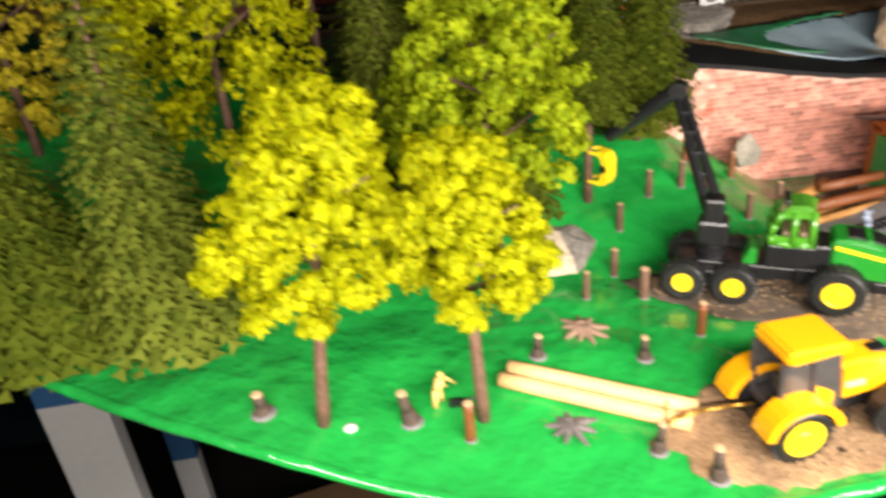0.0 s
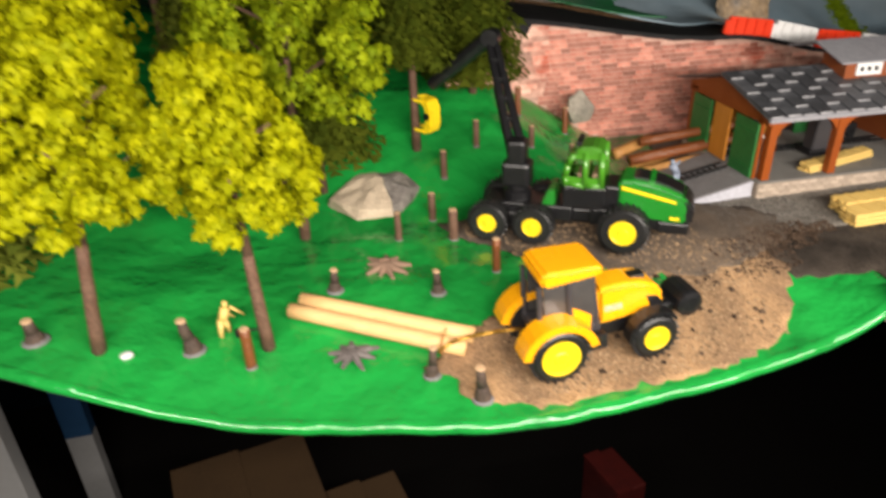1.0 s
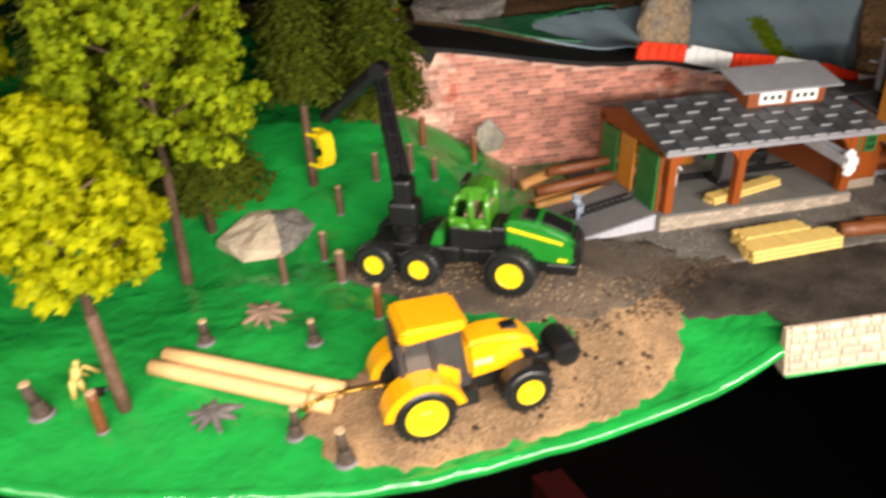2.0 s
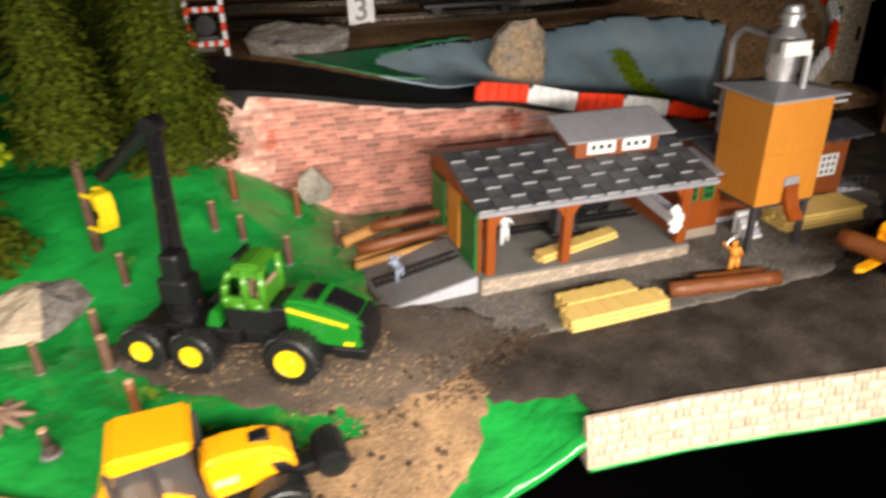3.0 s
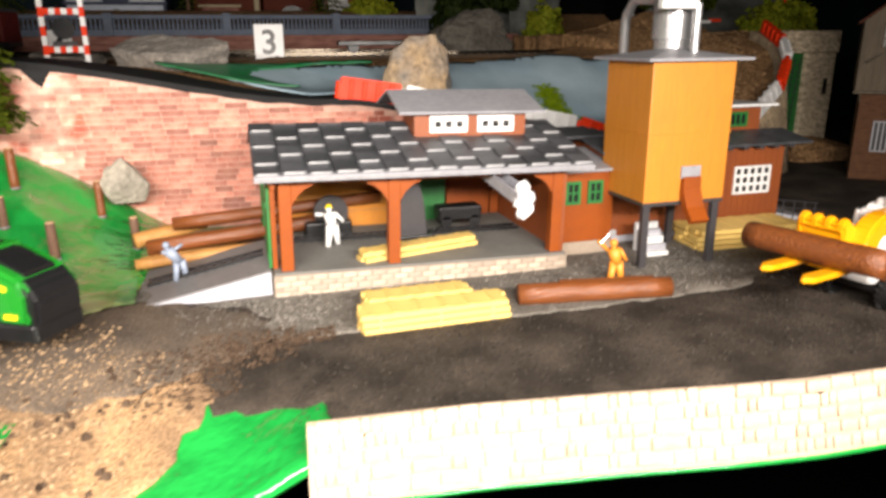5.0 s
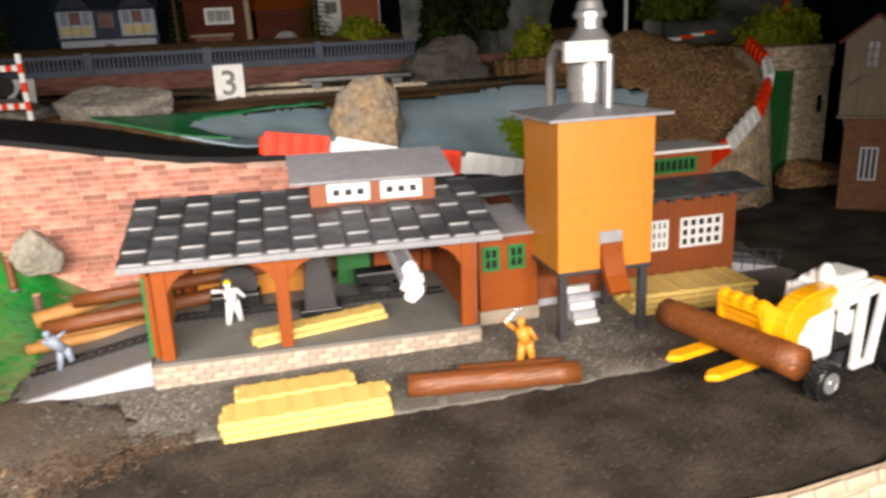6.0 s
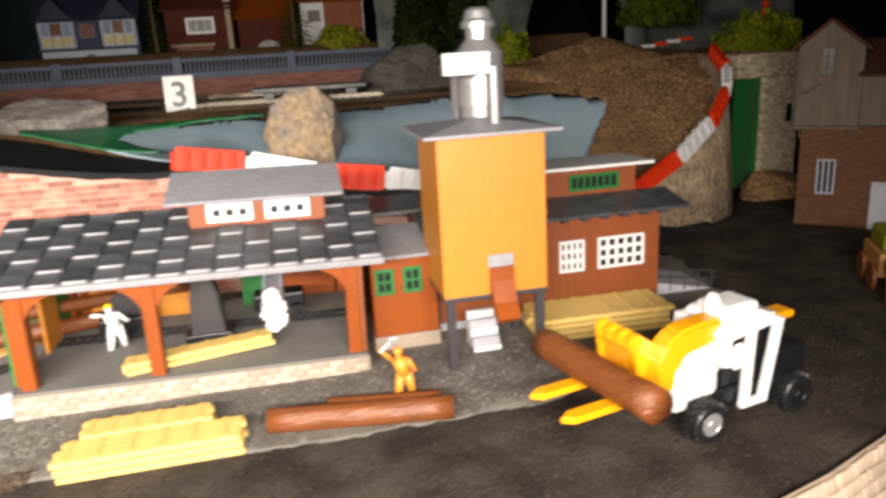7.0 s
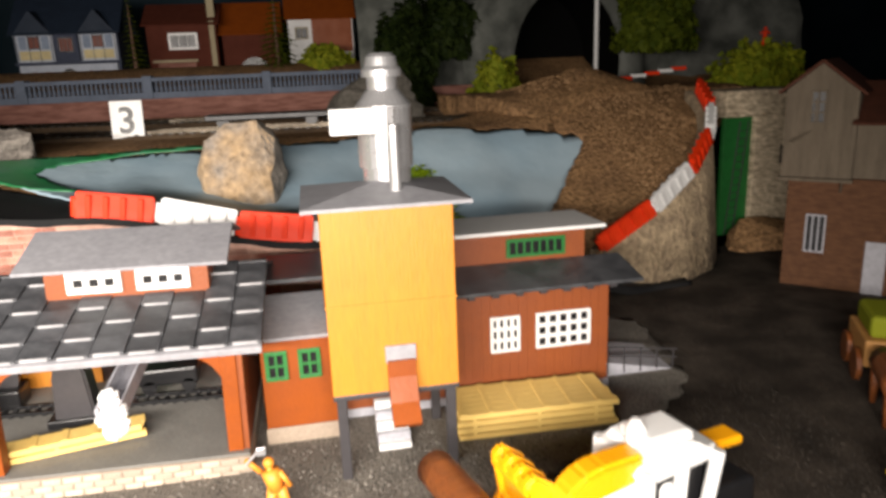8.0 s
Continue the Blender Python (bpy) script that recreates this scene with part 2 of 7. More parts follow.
def box(bm, x0, y0, z0, x1, y1, z1, bevel=0.0, m=None, index=0):
    """An axis box, bevelled; m moves it."""
    r = bmesh.ops.create_cube(bm, size=1)
    vs = r["verts"]
    for v in vs:
        v.co = Vector((x0 + (v.co.x + 0.5) * (x1 - x0), y0 + (v.co.y + 0.5) * (y1 - y0), z0 + (v.co.z + 0.5) * (z1 - z0)))
    if bevel:
        es = list({e for v in vs for e in v.link_edges})
        r = bmesh.ops.bevel(bm, geom=es, offset=bevel, segments=2, affect="EDGES", profile=0.5)
        vs = list({v for f in r["faces"] for v in f.verts} | {v for v in vs if v.is_valid})
    if m is not None:
        bmesh.ops.transform(bm, matrix=m, verts=vs)
    if index:
        for f in {f for v in vs for f in v.link_faces}:
            f.material_index = index
    return bm


def boxed(*a, **k):
    return box(bmesh.new(), *a, **k)


def rod(bm, p, q, r0, r1=None, seg=10, wobble=0.0, rings=1):
    """A tapered rod from p to q."""
    p, q = Vector(p), Vector(q)
    r1 = r0 if r1 is None else r1
    d = q - p
    rot = d.to_track_quat("Z", "Y").to_matrix()
    loops = []
    for i in range(rings + 1):
        t = i / rings
        c = p + d * t
        r = r0 + (r1 - r0) * t
        off = Vector((noise.noise(c * 90), noise.noise(c * 90 + Vector((7, 3, 1))), 0)) * wobble if 0 < i < rings else Vector()
        loops.append([bm.verts.new(c + rot @ (Vector((math.cos(a), math.sin(a), 0)) * r * (1 + (random.random() - 0.5) * wobble * 40) + off)) for a in [2 * math.pi * k / seg for k in range(seg)]])
    for a, b in zip(loops, loops[1:]):
        for k in range(seg):
            bm.faces.new((a[k], a[(k + 1) % seg], b[(k + 1) % seg], b[k]))
    bm.faces.new(loops[0][::-1])
    f = bm.faces.new(loops[-1])
    return f


def prism(bm, pts, d0, d1, axis="y", bevel=0.0, index=0):
    """A polygon given in the two other axes, pushed out along the axis from d0 to d1."""
    def at(u, v, d):
        return {"y": (u, d, v), "x": (d, u, v), "z": (u, v, d)}[axis]
    a = [bm.verts.new(at(u, v, d0)) for u, v in pts]
    b = [bm.verts.new(at(u, v, d1)) for u, v in pts]
    fs = [bm.faces.new(a), bm.faces.new(b[::-1])]
    k = len(pts)
    for i in range(k):
        fs.append(bm.faces.new((a[i], b[i], b[(i + 1) % k], a[(i + 1) % k])))
    for f in fs:
        f.material_index = index
    if bevel:
        bmesh.ops.bevel(bm, geom=list({e for f in fs for e in f.edges}), offset=bevel, segments=2, affect="EDGES")
    return bm


def lathe(bm, profile, seg=20, axis="z", centre=(0, 0, 0), index=0):
    """Turns (radius, height) pairs about an axis through the centre."""
    c = Vector(centre)
    rows = []
    for r, h in profile:
        ring = []
        for k in range(seg):
            a = 2 * math.pi * k / seg
            u, v = r * math.cos(a), r * math.sin(a)
            ring.append(bm.verts.new(c + Vector({"z": (u, v, h), "y": (u, h, v), "x": (h, u, v)}[axis])))
        rows.append(ring)
    for a, b in zip(rows, rows[1:]):
        for k in range(seg):
            bm.faces.new((a[k], a[(k + 1) % seg], b[(k + 1) % seg], b[k])).material_index = index
    bm.faces.new(rows[0]).material_index = index
    bm.faces.new(rows[-1][::-1]).material_index = index
    return bm


def tube(bm, pts, r, seg=8):
    for a, b in zip(pts, pts[1:]):
        rod(bm, a, b, r, r, seg)
    return bm


def sweep(bm, pts, r, seg=12):
    """One bent pipe of even radius along the points."""
    pts = [Vector(p) for p in pts]
    rings = []
    for k, p in enumerate(pts):
        d = (pts[min(k + 1, len(pts) - 1)] - pts[max(k - 1, 0)]).normalized()
        u = d.cross(Vector((0.67, 0.74, 0.0))).normalized()
        v = d.cross(u)
        rings.append([bm.verts.new(p + (u * math.cos(a) + v * math.sin(a)) * r) for a in [2 * math.pi * i / seg for i in range(seg)]])
    for a, b in zip(rings, rings[1:]):
        for i in range(seg):
            bm.faces.new((a[i], a[(i + 1) % seg], b[(i + 1) % seg], b[i]))
    return bm


def smooth01(t):
    t = min(max(t, 0.0), 1.0)
    return t * t * (3 - 2 * t)


# ---- the ground ----
def ramp_z(x):
    """Height of the black ramp road behind the brick wall, falling to the yard."""
    pts = [(-0.9, 0.102), (-0.15, 0.098), (0.05, 0.0720), (0.17, 0.051), (0.28, 0.024), (0.38, 0.001), (0.9, 0.0)]
    for (a, za), (b, zb) in zip(pts, pts[1:]):
        if x <= b:
            return za + (zb - za) * smooth01((x - a) / (b - a)) if x > a else za
    return 0.0


def ground_z(x, y):
    front = -0.021 * smooth01((-0.02 - y) / 0.11) * smooth01((0.03 - x) / 0.07) * (1 - 0.35 * smooth01((-0.3 - x) / 0.12))
    left = 0.016 * smooth01((-0.32 - x) / 0.12)
    hill = 0.046 * smooth01((-0.035 - x) / 0.12) * smooth01((y - 0.025) / 0.105)
    back = 0.045 * smooth01((-0.15 - x) / 0.06) * smooth01((y - 0.13) / 0.13)
    foot = 0.009 * smooth01((y - 0.112) / 0.026) * smooth01((-0.045 - x) / 0.05)
    return front + left + hill + back + foot + (0.0018 * noise.noise(Vector((x * 25, y * 25, 0))) + 0.0009 * noise.noise(Vector((x * 75, y * 75, 3)))) * smooth01((0.0 - x) / 0.05)


def plateau_z(x, y):
    z = ramp_z(x)
    back = 0.092 + 0.06 * smooth01((y - 0.62) / 0.2)
    right = smooth01((x - 0.33) / 0.12)
    t = smooth01((y - 0.2) / 0.11)
    h = z + (back - z) * t
    mound = 0.032 * math.exp(-(((x - 0.40) / 0.07) ** 2 + ((y - 0.375) / 0.06) ** 2))
    return h + mound * (1 + 0.3 * noise.noise(Vector((x * 40, y * 40, 2)))) + right * 0.012 * t


EDGE = [(-0.78, 0.20), (-0.64, 0.085), (-0.557, 0.012), (-0.52, -0.015), (-0.484, -0.041), (-0.453, -0.060), (-0.427, -0.073), (-0.401, -0.085), (-0.376, -0.093), (-0.35, -0.100), (-0.325, -0.107), (-0.302, -0.113), (-0.279, -0.1185), (-0.246, -0.1265), (-0.216, -0.1335), (-0.18, -0.137), (-0.138, -0.136), (-0.10, -0.132), (-0.064, -0.126), (-0.03, -0.1205), (0.002, -0.117)]
STONE_EDGE = [(0.002, -0.1165), (0.05, -0.1205), (0.095, -0.127), (0.13, -0.133), (0.16, -0.137), (0.19, -0.1385), (0.226, -0.135), (0.262, -0.124), (0.30, -0.109), (0.337, -0.088), (0.375, -0.058), (0.42, -0.02), (0.50, 0.02), (0.62, 0.04), (0.80, 0.05)]


def dense(poly, step=0.004, closed=True, jitter=0.0):
    out = []
    pairs = zip(poly, poly[1:] + poly[:1]) if closed else zip(poly, poly[1:])
    for a, b in pairs:
        k = max(1, int(math.dist(a, b) / step))
        for i in range(k):
            t = i / k
            x, y = a[0] + (b[0] - a[0]) * t, a[1] + (b[1] - a[1]) * t
            if jitter:
                x += jitter * noise.noise(Vector((x * 140, y * 140, 5)))
                y += jitter * noise.noise(Vector((x * 140, y * 140, 9)))
            out.append((x, y))
    if not closed:
        out.append(poly[-1])
    return out


def inside(x, y, poly):
    c = False
    for (x0, y0), (x1, y1) in zip(poly, poly[1:] + poly[:1]):
        if (y0 > y) != (y1 > y) and x < (x1 - x0) * (y - y0) / (y1 - y0) + x0:
            c = not c
    return c


def sheet(name, poly, mat, height, lift=0.0, cell=0.006, jitter=0.0, skirt=0.003, label="", category=""):
    """One sheet of ground over the outline, on the height function, with a low rim."""
    from mathutils.geometry import delaunay_2d_cdt
    rim = dense(poly, 0.004, True, jitter)
    xs, ys = [p[0] for p in rim], [p[1] for p in rim]
    pts = [Vector(p) for p in rim]
    y = min(ys) + cell / 2
    row = 0
    while y < max(ys):
        x = min(xs) + cell * (0.25 if row % 2 else 0.75)
        while x < max(xs):
            if inside(x, y, poly):
                pts.append(Vector((x, y)))
            x += cell
        y += cell
        row += 1
    k = len(rim)
    vs, _, fs, _, _, _ = delaunay_2d_cdt(pts, [(i, (i + 1) % k) for i in range(k)], [list(range(k))], 1, 1e-6)
    bm = bmesh.new()
    verts = [bm.verts.new((v.x, v.y, height(v.x, v.y) + lift)) for v in vs]
    for f in fs:
        try:
            bm.faces.new([verts[i] for i in f])
        except ValueError:
            pass
    bm.normal_update()
    edges = [e for e in bm.edges if len(e.link_faces) == 1]
    r = bmesh.ops.extrude_edge_only(bm, edges=edges)
    for v in r["geom"]:
        if isinstance(v, bmesh.types.BMVert):
            v.co.z -= skirt
    ob = link_mesh(name, bm, mat, smooth=True)
    return tagged(ob, label, category, kind="structure")


FOREST = EDGE + [(0.015, -0.10), (0.02, 0.02), (0.02, 0.16), (-0.16, 0.165), (-0.22, 0.26), (-0.34, 0.37), (-0.55, 0.58), (-0.78, 0.58)]
sheet("ground_forest", FOREST, GRASS, ground_z, 0.0, 0.005, 0.0, 0.003, "glossy green painted plaster ground of the model forest", "ground")
YARD = STONE_EDGE + [(0.80, 0.60), (0.46, 0.22), (0.36, 0.15), (0.0, 0.135), (0.0, -0.09)]
sheet("ground_yard", [(-0.055, -0.012), (0.0, -0.045)] + [(0.10, -0.052), (0.2, -0.05), (0.30, 0.0), (0.33, 0.03), (0.34, 0.1), (0.30, 0.145), (0.0, 0.145), (-0.02, 0.10), (-0.035, 0.06), (-0.06, 0.035)], GRAVEL, ground_z, 0.0010, 0.006, 0.004, 0.0008, "grey gravel yard round the model sawmill", "ground")
sheet("road", [(0.010, -0.1175)] + STONE_EDGE[1:] + [(0.80, 0.60), (0.56, 0.30), (0.47, 0.23), (0.44, 0.19), (0.40, 0.165), (0.36, 0.155), (0.28, 0.15), (0.31, 0.06), (0.29, 0.0), (0.2, -0.042), (0.10, -0.046), (-0.036, -0.040), (-0.030, -0.056), (-0.027, -0.070), (-0.024, -0.078), (-0.010, -0.084), (0.010, -0.091)], ASPHALT, lambda x, y: ground_z(x, y) * smooth01((0.03 - x) / 0.03), 0.0005, 0.006, 0.003, 0.0008, "dark grey gritty model road along the sawmill yard", "road")
sheet("dirt_track", [(-0.232, -0.094), (-0.222, -0.080), (-0.205, -0.074), (-0.186, -0.068), (-0.15, -0.062), (-0.12, -0.074), (-0.087, -0.078), (-0.085, -0.066), (-0.12, -0.052), (-0.10, -0.035), (-0.05, -0.036), (-0.036, -0.042), (-0.027, -0.056), (-0.024, -0.070), (-0.026, -0.078), (-0.032, -0.084), (-0.040, -0.097), (-0.052, -0.1095), (-0.070, -0.118), (-0.090, -0.1235), (-0.127, -0.128), (-0.18, -0.129), (-0.21, -0.122), (-0.222, -0.108)], DIRT, ground_z, 0.0008, 0.005, 0.006, 0.0006, "tan sandy dirt track under the tractor", "dirt track")
sheet("mud_track", [(-0.205, 0.022), (-0.198, 0.008), (-0.17, -0.026), (-0.14, -0.044), (-0.11, -0.058), (-0.07, -0.064), (-0.03, -0.056), (-0.006, -0.046), (-0.006, -0.02), (-0.03, 0.0), (-0.055, 0.012), (-0.09, -0.002), (-0.13, 0.005), (-0.17, 0.030)], MUD, ground_z, 0.0013, 0.005, 0.006, 0.0006, "grey-brown muddy wheel track under the harvester", "dirt track")
sheet("ground_plateau", [(-0.78, 0.57), (-0.55, 0.57), (-0.34, 0.36), (-0.215, 0.25), (-0.16, 0.152), (0.33, 0.152), (0.352, 0.215), (0.36, 0.30), (0.60, 0.42), (0.80, 0.62), (0.80, 1.25), (-0.78, 1.25)], SAND, plateau_z, 0.0, 0.012, 0.0, 0.02, "brown sandy plateau behind the brick wall", "ground")
sheet("ramp_road", [(-0.20, 0.200), (-0.165, 0.146), (-0.10, 0.143), (0.05, 0.1365), (0.18, 0.131), (0.30, 0.135), (0.40, 0.15), (0.40, 0.185), (0.30, 0.19), (0.17, 0.178), (0.05, 0.188), (-0.05, 0.232), (-0.15, 0.262), (-0.20, 0.262)], RAMP_BLACK, lambda x, y: max(ramp_z(x), plateau_z(x, y)), 0.0018, 0.006, 0.002, 0.006, "black painted ramp road on the brick wall", "road")
sheet("water", [(-0.055, 0.255), (0.05, 0.268), (0.15, 0.284), (0.27, 0.300), (0.390, 0.278), (0.338, 0.20), (0.30, 0.185), (0.17, 0.172), (0.05, 0.178), (-0.02, 0.225)], WATER, lambda x, y: plateau_z(x, y) + 0.005 * abs(noise.noise(Vector((x * 14 + y * 6, y * 10 - x * 6, 7)))), 0.0026, 0.006, 0.003, 0.001, "blue-grey painted crumpled slope behind the ramp", "water")

# rounded green rim and dark underside of the board
bm = bmesh.new()
rim = dense(EDGE, 0.006, False)
rows = []
for x, y in rim:
    z = ground_z(x, y)
    rows.append([bm.verts.new((x, y + 0.004, z + 0.0008)), bm.verts.new((x, y - 0.0005, z + 0.0012 + 0.0008 * noise.noise(Vector((x * 60, 0, 0))))), bm.verts.new((x, y - 0.0025, z - 0.002)), bm.verts.new((x, y - 0.001, z - 0.0042)), bm.verts.new((x, y + 0.006, z - 0.0050))])
for a, b in zip(rows, rows[1:]):
    for i in range(4):
        bm.faces.new((a[i], a[i + 1], b[i + 1], b[i]))
tagged(link_mesh("board_rim", bm, GRASS, smooth=True), "rounded glossy green painted rim of the board", "rim", kind="structure")
sheet("board", [(x, y + 0.06) for x, y in EDGE] + [(x, y + 0.06) for x, y in STONE_EDGE[1:]] + [(0.80, 1.25), (-0.78, 1.25)], VOID, lambda x, y: -0.034, 0.0, 0.05, 0.0, 0.02, "dark wooden board that carries the layout", "board")


# ---- retaining walls ----
def wall_y(x):
    return 0.141 - 0.045 * (x + 0.10)


WALL_X0 = -0.17
bm = bmesh.new()
xs = [WALL_X0 + 0.01 * i for i in range(42)]
front = [(bm.verts.new((x, wall_y(x), -0.002)), bm.verts.new((x, wall_y(x), ramp_z(x) + 0.0005))) for x in xs]
backs = [(bm.verts.new((x, wall_y(x) + 0.008, -0.002)), bm.verts.new((x, wall_y(x) + 0.008, ramp_z(x) + 0.0005))) for x in xs]
for i in range(len(xs) - 1):
    bm.faces.new((front[i][0], front[i + 1][0], front[i + 1][1], front[i][1]))
    bm.faces.new((backs[i][0], backs[i][1], backs[i + 1][1], backs[i + 1][0]))
    bm.faces.new((front[i][1], front[i + 1][1], backs[i + 1][1], backs[i][1]))
brick_wall = tagged(link_mesh("wall_brick", bm, MORTAR), "pink-red brick retaining wall under the black ramp road", "wall", kind="structure")

# black lip of the ramp over the wall, with one drip
bm = bmesh.new()
prev = None
for i in range(90):
    x = -0.170 + 0.415 * i / 89
    d = 0.0035 + 0.0012 * noise.noise(Vector((x * 70, 1, 0))) + 0.012 * math.exp(-((x + 0.111) / 0.0035) ** 2) + 0.004 * smooth01((-0.13 - x) / 0.03)
    z = ramp_z(x) + 0.0028
    ring = [bm.verts.new((x, wall_y(x) + 0.004, z)), bm.verts.new((x, wall_y(x) - 0.0016, z)), bm.verts.new((x, wall_y(x) - 0.0016, z - d)), bm.verts.new((x, wall_y(x) + 0.004, z - d))]
    if prev:
        for k in range(4):
            bm.faces.new((prev[k], prev[(k + 1) % 4], ring[(k + 1) % 4], ring[k]))
    prev = ring
tagged(link_mesh("ramp_lip", bm, RAMP_BLACK), "black paint lip along the top of the brick wall", "trim", kind="structure")


def edge_at(s, path):
    """Place and heading at the length s along a line of points."""
    for (a, b), (c, d) in zip(path, path[1:]):
        k = math.dist((a, b), (c, d))
        if s <= k:
            return a + (c - a) * s / k, b + (d - b) * s / k, math.atan2(d - b, c - a)
        s -= k
    return *path[-1], 0.0


bm = bmesh.new()
prev = None
for x, y in dense(STONE_EDGE, 0.006, False):
    ring = [bm.verts.new((x, y + 0.0025, 0.0036)), bm.verts.new((x, y, 0.0036)), bm.verts.new((x - 0.001, y - 0.0058, -0.0195)), bm.verts.new((x, y + 0.0025, -0.0195))]
    if prev:
        for k in range(4):
            bm.faces.new((prev[k], prev[(k + 1) % 4], ring[(k + 1) % 4], ring[k]))
    else:
        bm.faces.new(ring)
    prev = ring
stone_wall = tagged(link_mesh("wall_stone", bm, STONE_JOINT), "cream rubble stone wall along the front of the road", "wall", kind="structure")


bm = bmesh.new()
prev = None
for x, y in dense(STONE_EDGE, 0.006, False):
    ring = [bm.verts.new((x, y - 0.0040, -0.0192)), bm.verts.new((x, y - 0.0064, -0.0196)), bm.verts.new((x, y - 0.0068, -0.0204)), bm.verts.new((x, y - 0.0060, -0.0212)), bm.verts.new((x, y, -0.0212))]
    if prev:
        for k in range(4):
            bm.faces.new((prev[k], prev[k + 1], ring[k + 1], ring[k]))
    prev = ring
tagged(link_mesh("wall_foot_rim", bm, GRASS, smooth=True), "thin green painted rim under the stone wall", "rim", kind="structure")


# ---- trees ----
def deciduous(base, height, crown_bottom, radius, leaf_mat, lean=(0, 0), seed=1, leaves=2300, label="", size=0.0050):
    random.seed(seed)
    x, y = base
    z0 = ground_z(x, y) - 0.001 if y < 0.3 else plateau_z(x, y)
    t = thing("deciduous_tree", pose(x, y, z0), label, "tree", "trees of the model forest")
    bm = bmesh.new()
    top = Vector((lean[0], lean[1], crown_bottom + (height - crown_bottom) * 0.7))
    rod(bm, (0, 0, 0), top * 0.45, 0.0034, 0.0026, 9, 0.0006, 5)
    rod(bm, top * 0.45, top, 0.0026, 0.0008, 7, 0.0006, 3)
    for k in range(7):
        a = k * 2.4
        s = top * (0.62 + 0.05 * k)
        rod(bm, s, s + Vector((math.cos(a) * radius * 0.75, math.sin(a) * radius * 0.75, radius * 0.45)), 0.0013, 0.0004, 5)
    part("trunk", bm, BARK, t, smooth=True)
    bm = bmesh.new()
    lobes = []
    for i in range(96):
        f = (i + random.random()) / 96
        zz = crown_bottom + (height - crown_bottom) * f
        prof = radius * min(1.0, 0.80 + 1.2 * f) * (1 - max(0.0, f - 0.12) ** 1.7) ** 0.62
        a = i * 2.39996 + random.uniform(-0.3, 0.3)
        rr = prof * random.uniform(0.70, 1.04) if i % 4 else prof * 0.4
        lobes.append((Vector((lean[0] * f * 1.4 + math.cos(a) * rr, lean[1] + math.sin(a) * rr, zz + 0.004)), radius * random.uniform(0.19, 0.27)))
    for i in range(leaves):
        c, r = lobes[i % len(lobes)]
        d = Vector((random.gauss(0, 1), random.gauss(0, 1), random.gauss(0.25, 1))).normalized()
        p = c + Vector((d.x * r, d.y * r, d.z * r * 0.62)) * random.uniform(0.55, 1.05)
        if p.z < crown_bottom:
            p.z = crown_bottom + random.uniform(-0.002, 0.006)
        rot = (d * 0.8 + Vector((random.gauss(0, 0.5), random.gauss(0, 0.5), random.gauss(0.25, 0.5)))).to_track_quat("Z", "Y").to_matrix() @ Euler((0, 0, random.random() * 6.28)).to_matrix()
        s = size * random.uniform(0.7, 1.3)
        hub = bm.verts.new(p + rot @ Vector((0, 0, s * 0.25)))
        ring = []
        for k in range(10):
            a = 2 * math.pi * k / 10
            rr = s * (0.62 if k % 2 == 0 else 0.34)
            ring.append(bm.verts.new(p + rot @ Vector((math.cos(a) * rr, math.sin(a) * rr, -s * 0.12 if k % 2 == 0 else s * 0.1))))
        for k in range(10):
            bm.faces.new((hub, ring[k], ring[(k + 1) % 10]))
    part("crown", bm, leaf_mat, t)
    return t


def conifer(base, height, crown_bottom, radius, mat, seed=1, tiers=26, per=13, label="", z=None, droop=0.25):
    random.seed(seed)
    x, y = base
    z0 = (ground_z(x, y) - 0.001) if z is None else z
    t = thing("conifer", pose(x, y, z0), label, "tree", "trees of the model forest")
    bm = bmesh.new()
    rod(bm, (0, 0, 0), (0, 0, height * 0.96), 0.0032, 0.0006, 8, 0.0004, 6)
    part("trunk", bm, BARK, t, smooth=True)
    bm = bmesh.new()
    for i in range(tiers):
        f = i / (tiers - 1)
        zz = crown_bottom + (height - crown_bottom) * f
        r = radius * (1 - f) ** 0.85 * random.uniform(0.9, 1.08) + 0.003
        n = max(7, int(per * 1.5 * (1 - 0.55 * f)))
        ph = random.random() * 6.28
        for k in range(n):
            a = ph + 2 * math.pi * (k + random.uniform(-0.3, 0.3)) / n
            rr = r * random.uniform(0.78, 1.12)
            out = Vector((math.cos(a), math.sin(a), 0))
            side = Vector((-math.sin(a), math.cos(a), 0))
            w = rr * 0.14 + 0.0009
            # a frond: toothed edges on both sides of a drooping rib
            steps = 8
            rib = []
            for s in range(steps + 1):
                u = s / steps
                dz = 0.18 * rr * u - droop * rr * 1.5 * u * u + random.uniform(-1, 1) * 0.0008
                rib.append(Vector((0, 0, zz)) + out * rr * u + Vector((0, 0, dz)))
            ribv = [bm.verts.new(p) for p in rib]
            for s in range(steps):
                u = (s + 0.5) / steps
                wid = w * (0.35 + 1.1 * u * (1.25 - u)) * random.uniform(0.8, 1.2)
                for sg in (-1, 1):
                    tip = bm.verts.new(rib[s] * 0.4 + rib[s + 1] * 0.6 + side * wid * sg + out * wid * 0.55 + Vector((0, 0, -wid * 0.35 + random.uniform(-1, 1) * wid * 0.35)))
                    bm.faces.new((ribv[s], tip, ribv[s + 1]) if sg > 0 else (ribv[s], ribv[s + 1], tip))
    part("crown", bm, mat, t)
    return t


YG, BG, DK = "yellow-green moulded deciduous model tree", "bright green deciduous model tree with leafy clumps", "dark olive bristle conifer of the model forest"
deciduous((-0.384, -0.065), 0.150, 0.066, 0.0375, LEAF_YELLOW, (0.016, 0), 3, 4600, YG + " on a thin brown trunk")
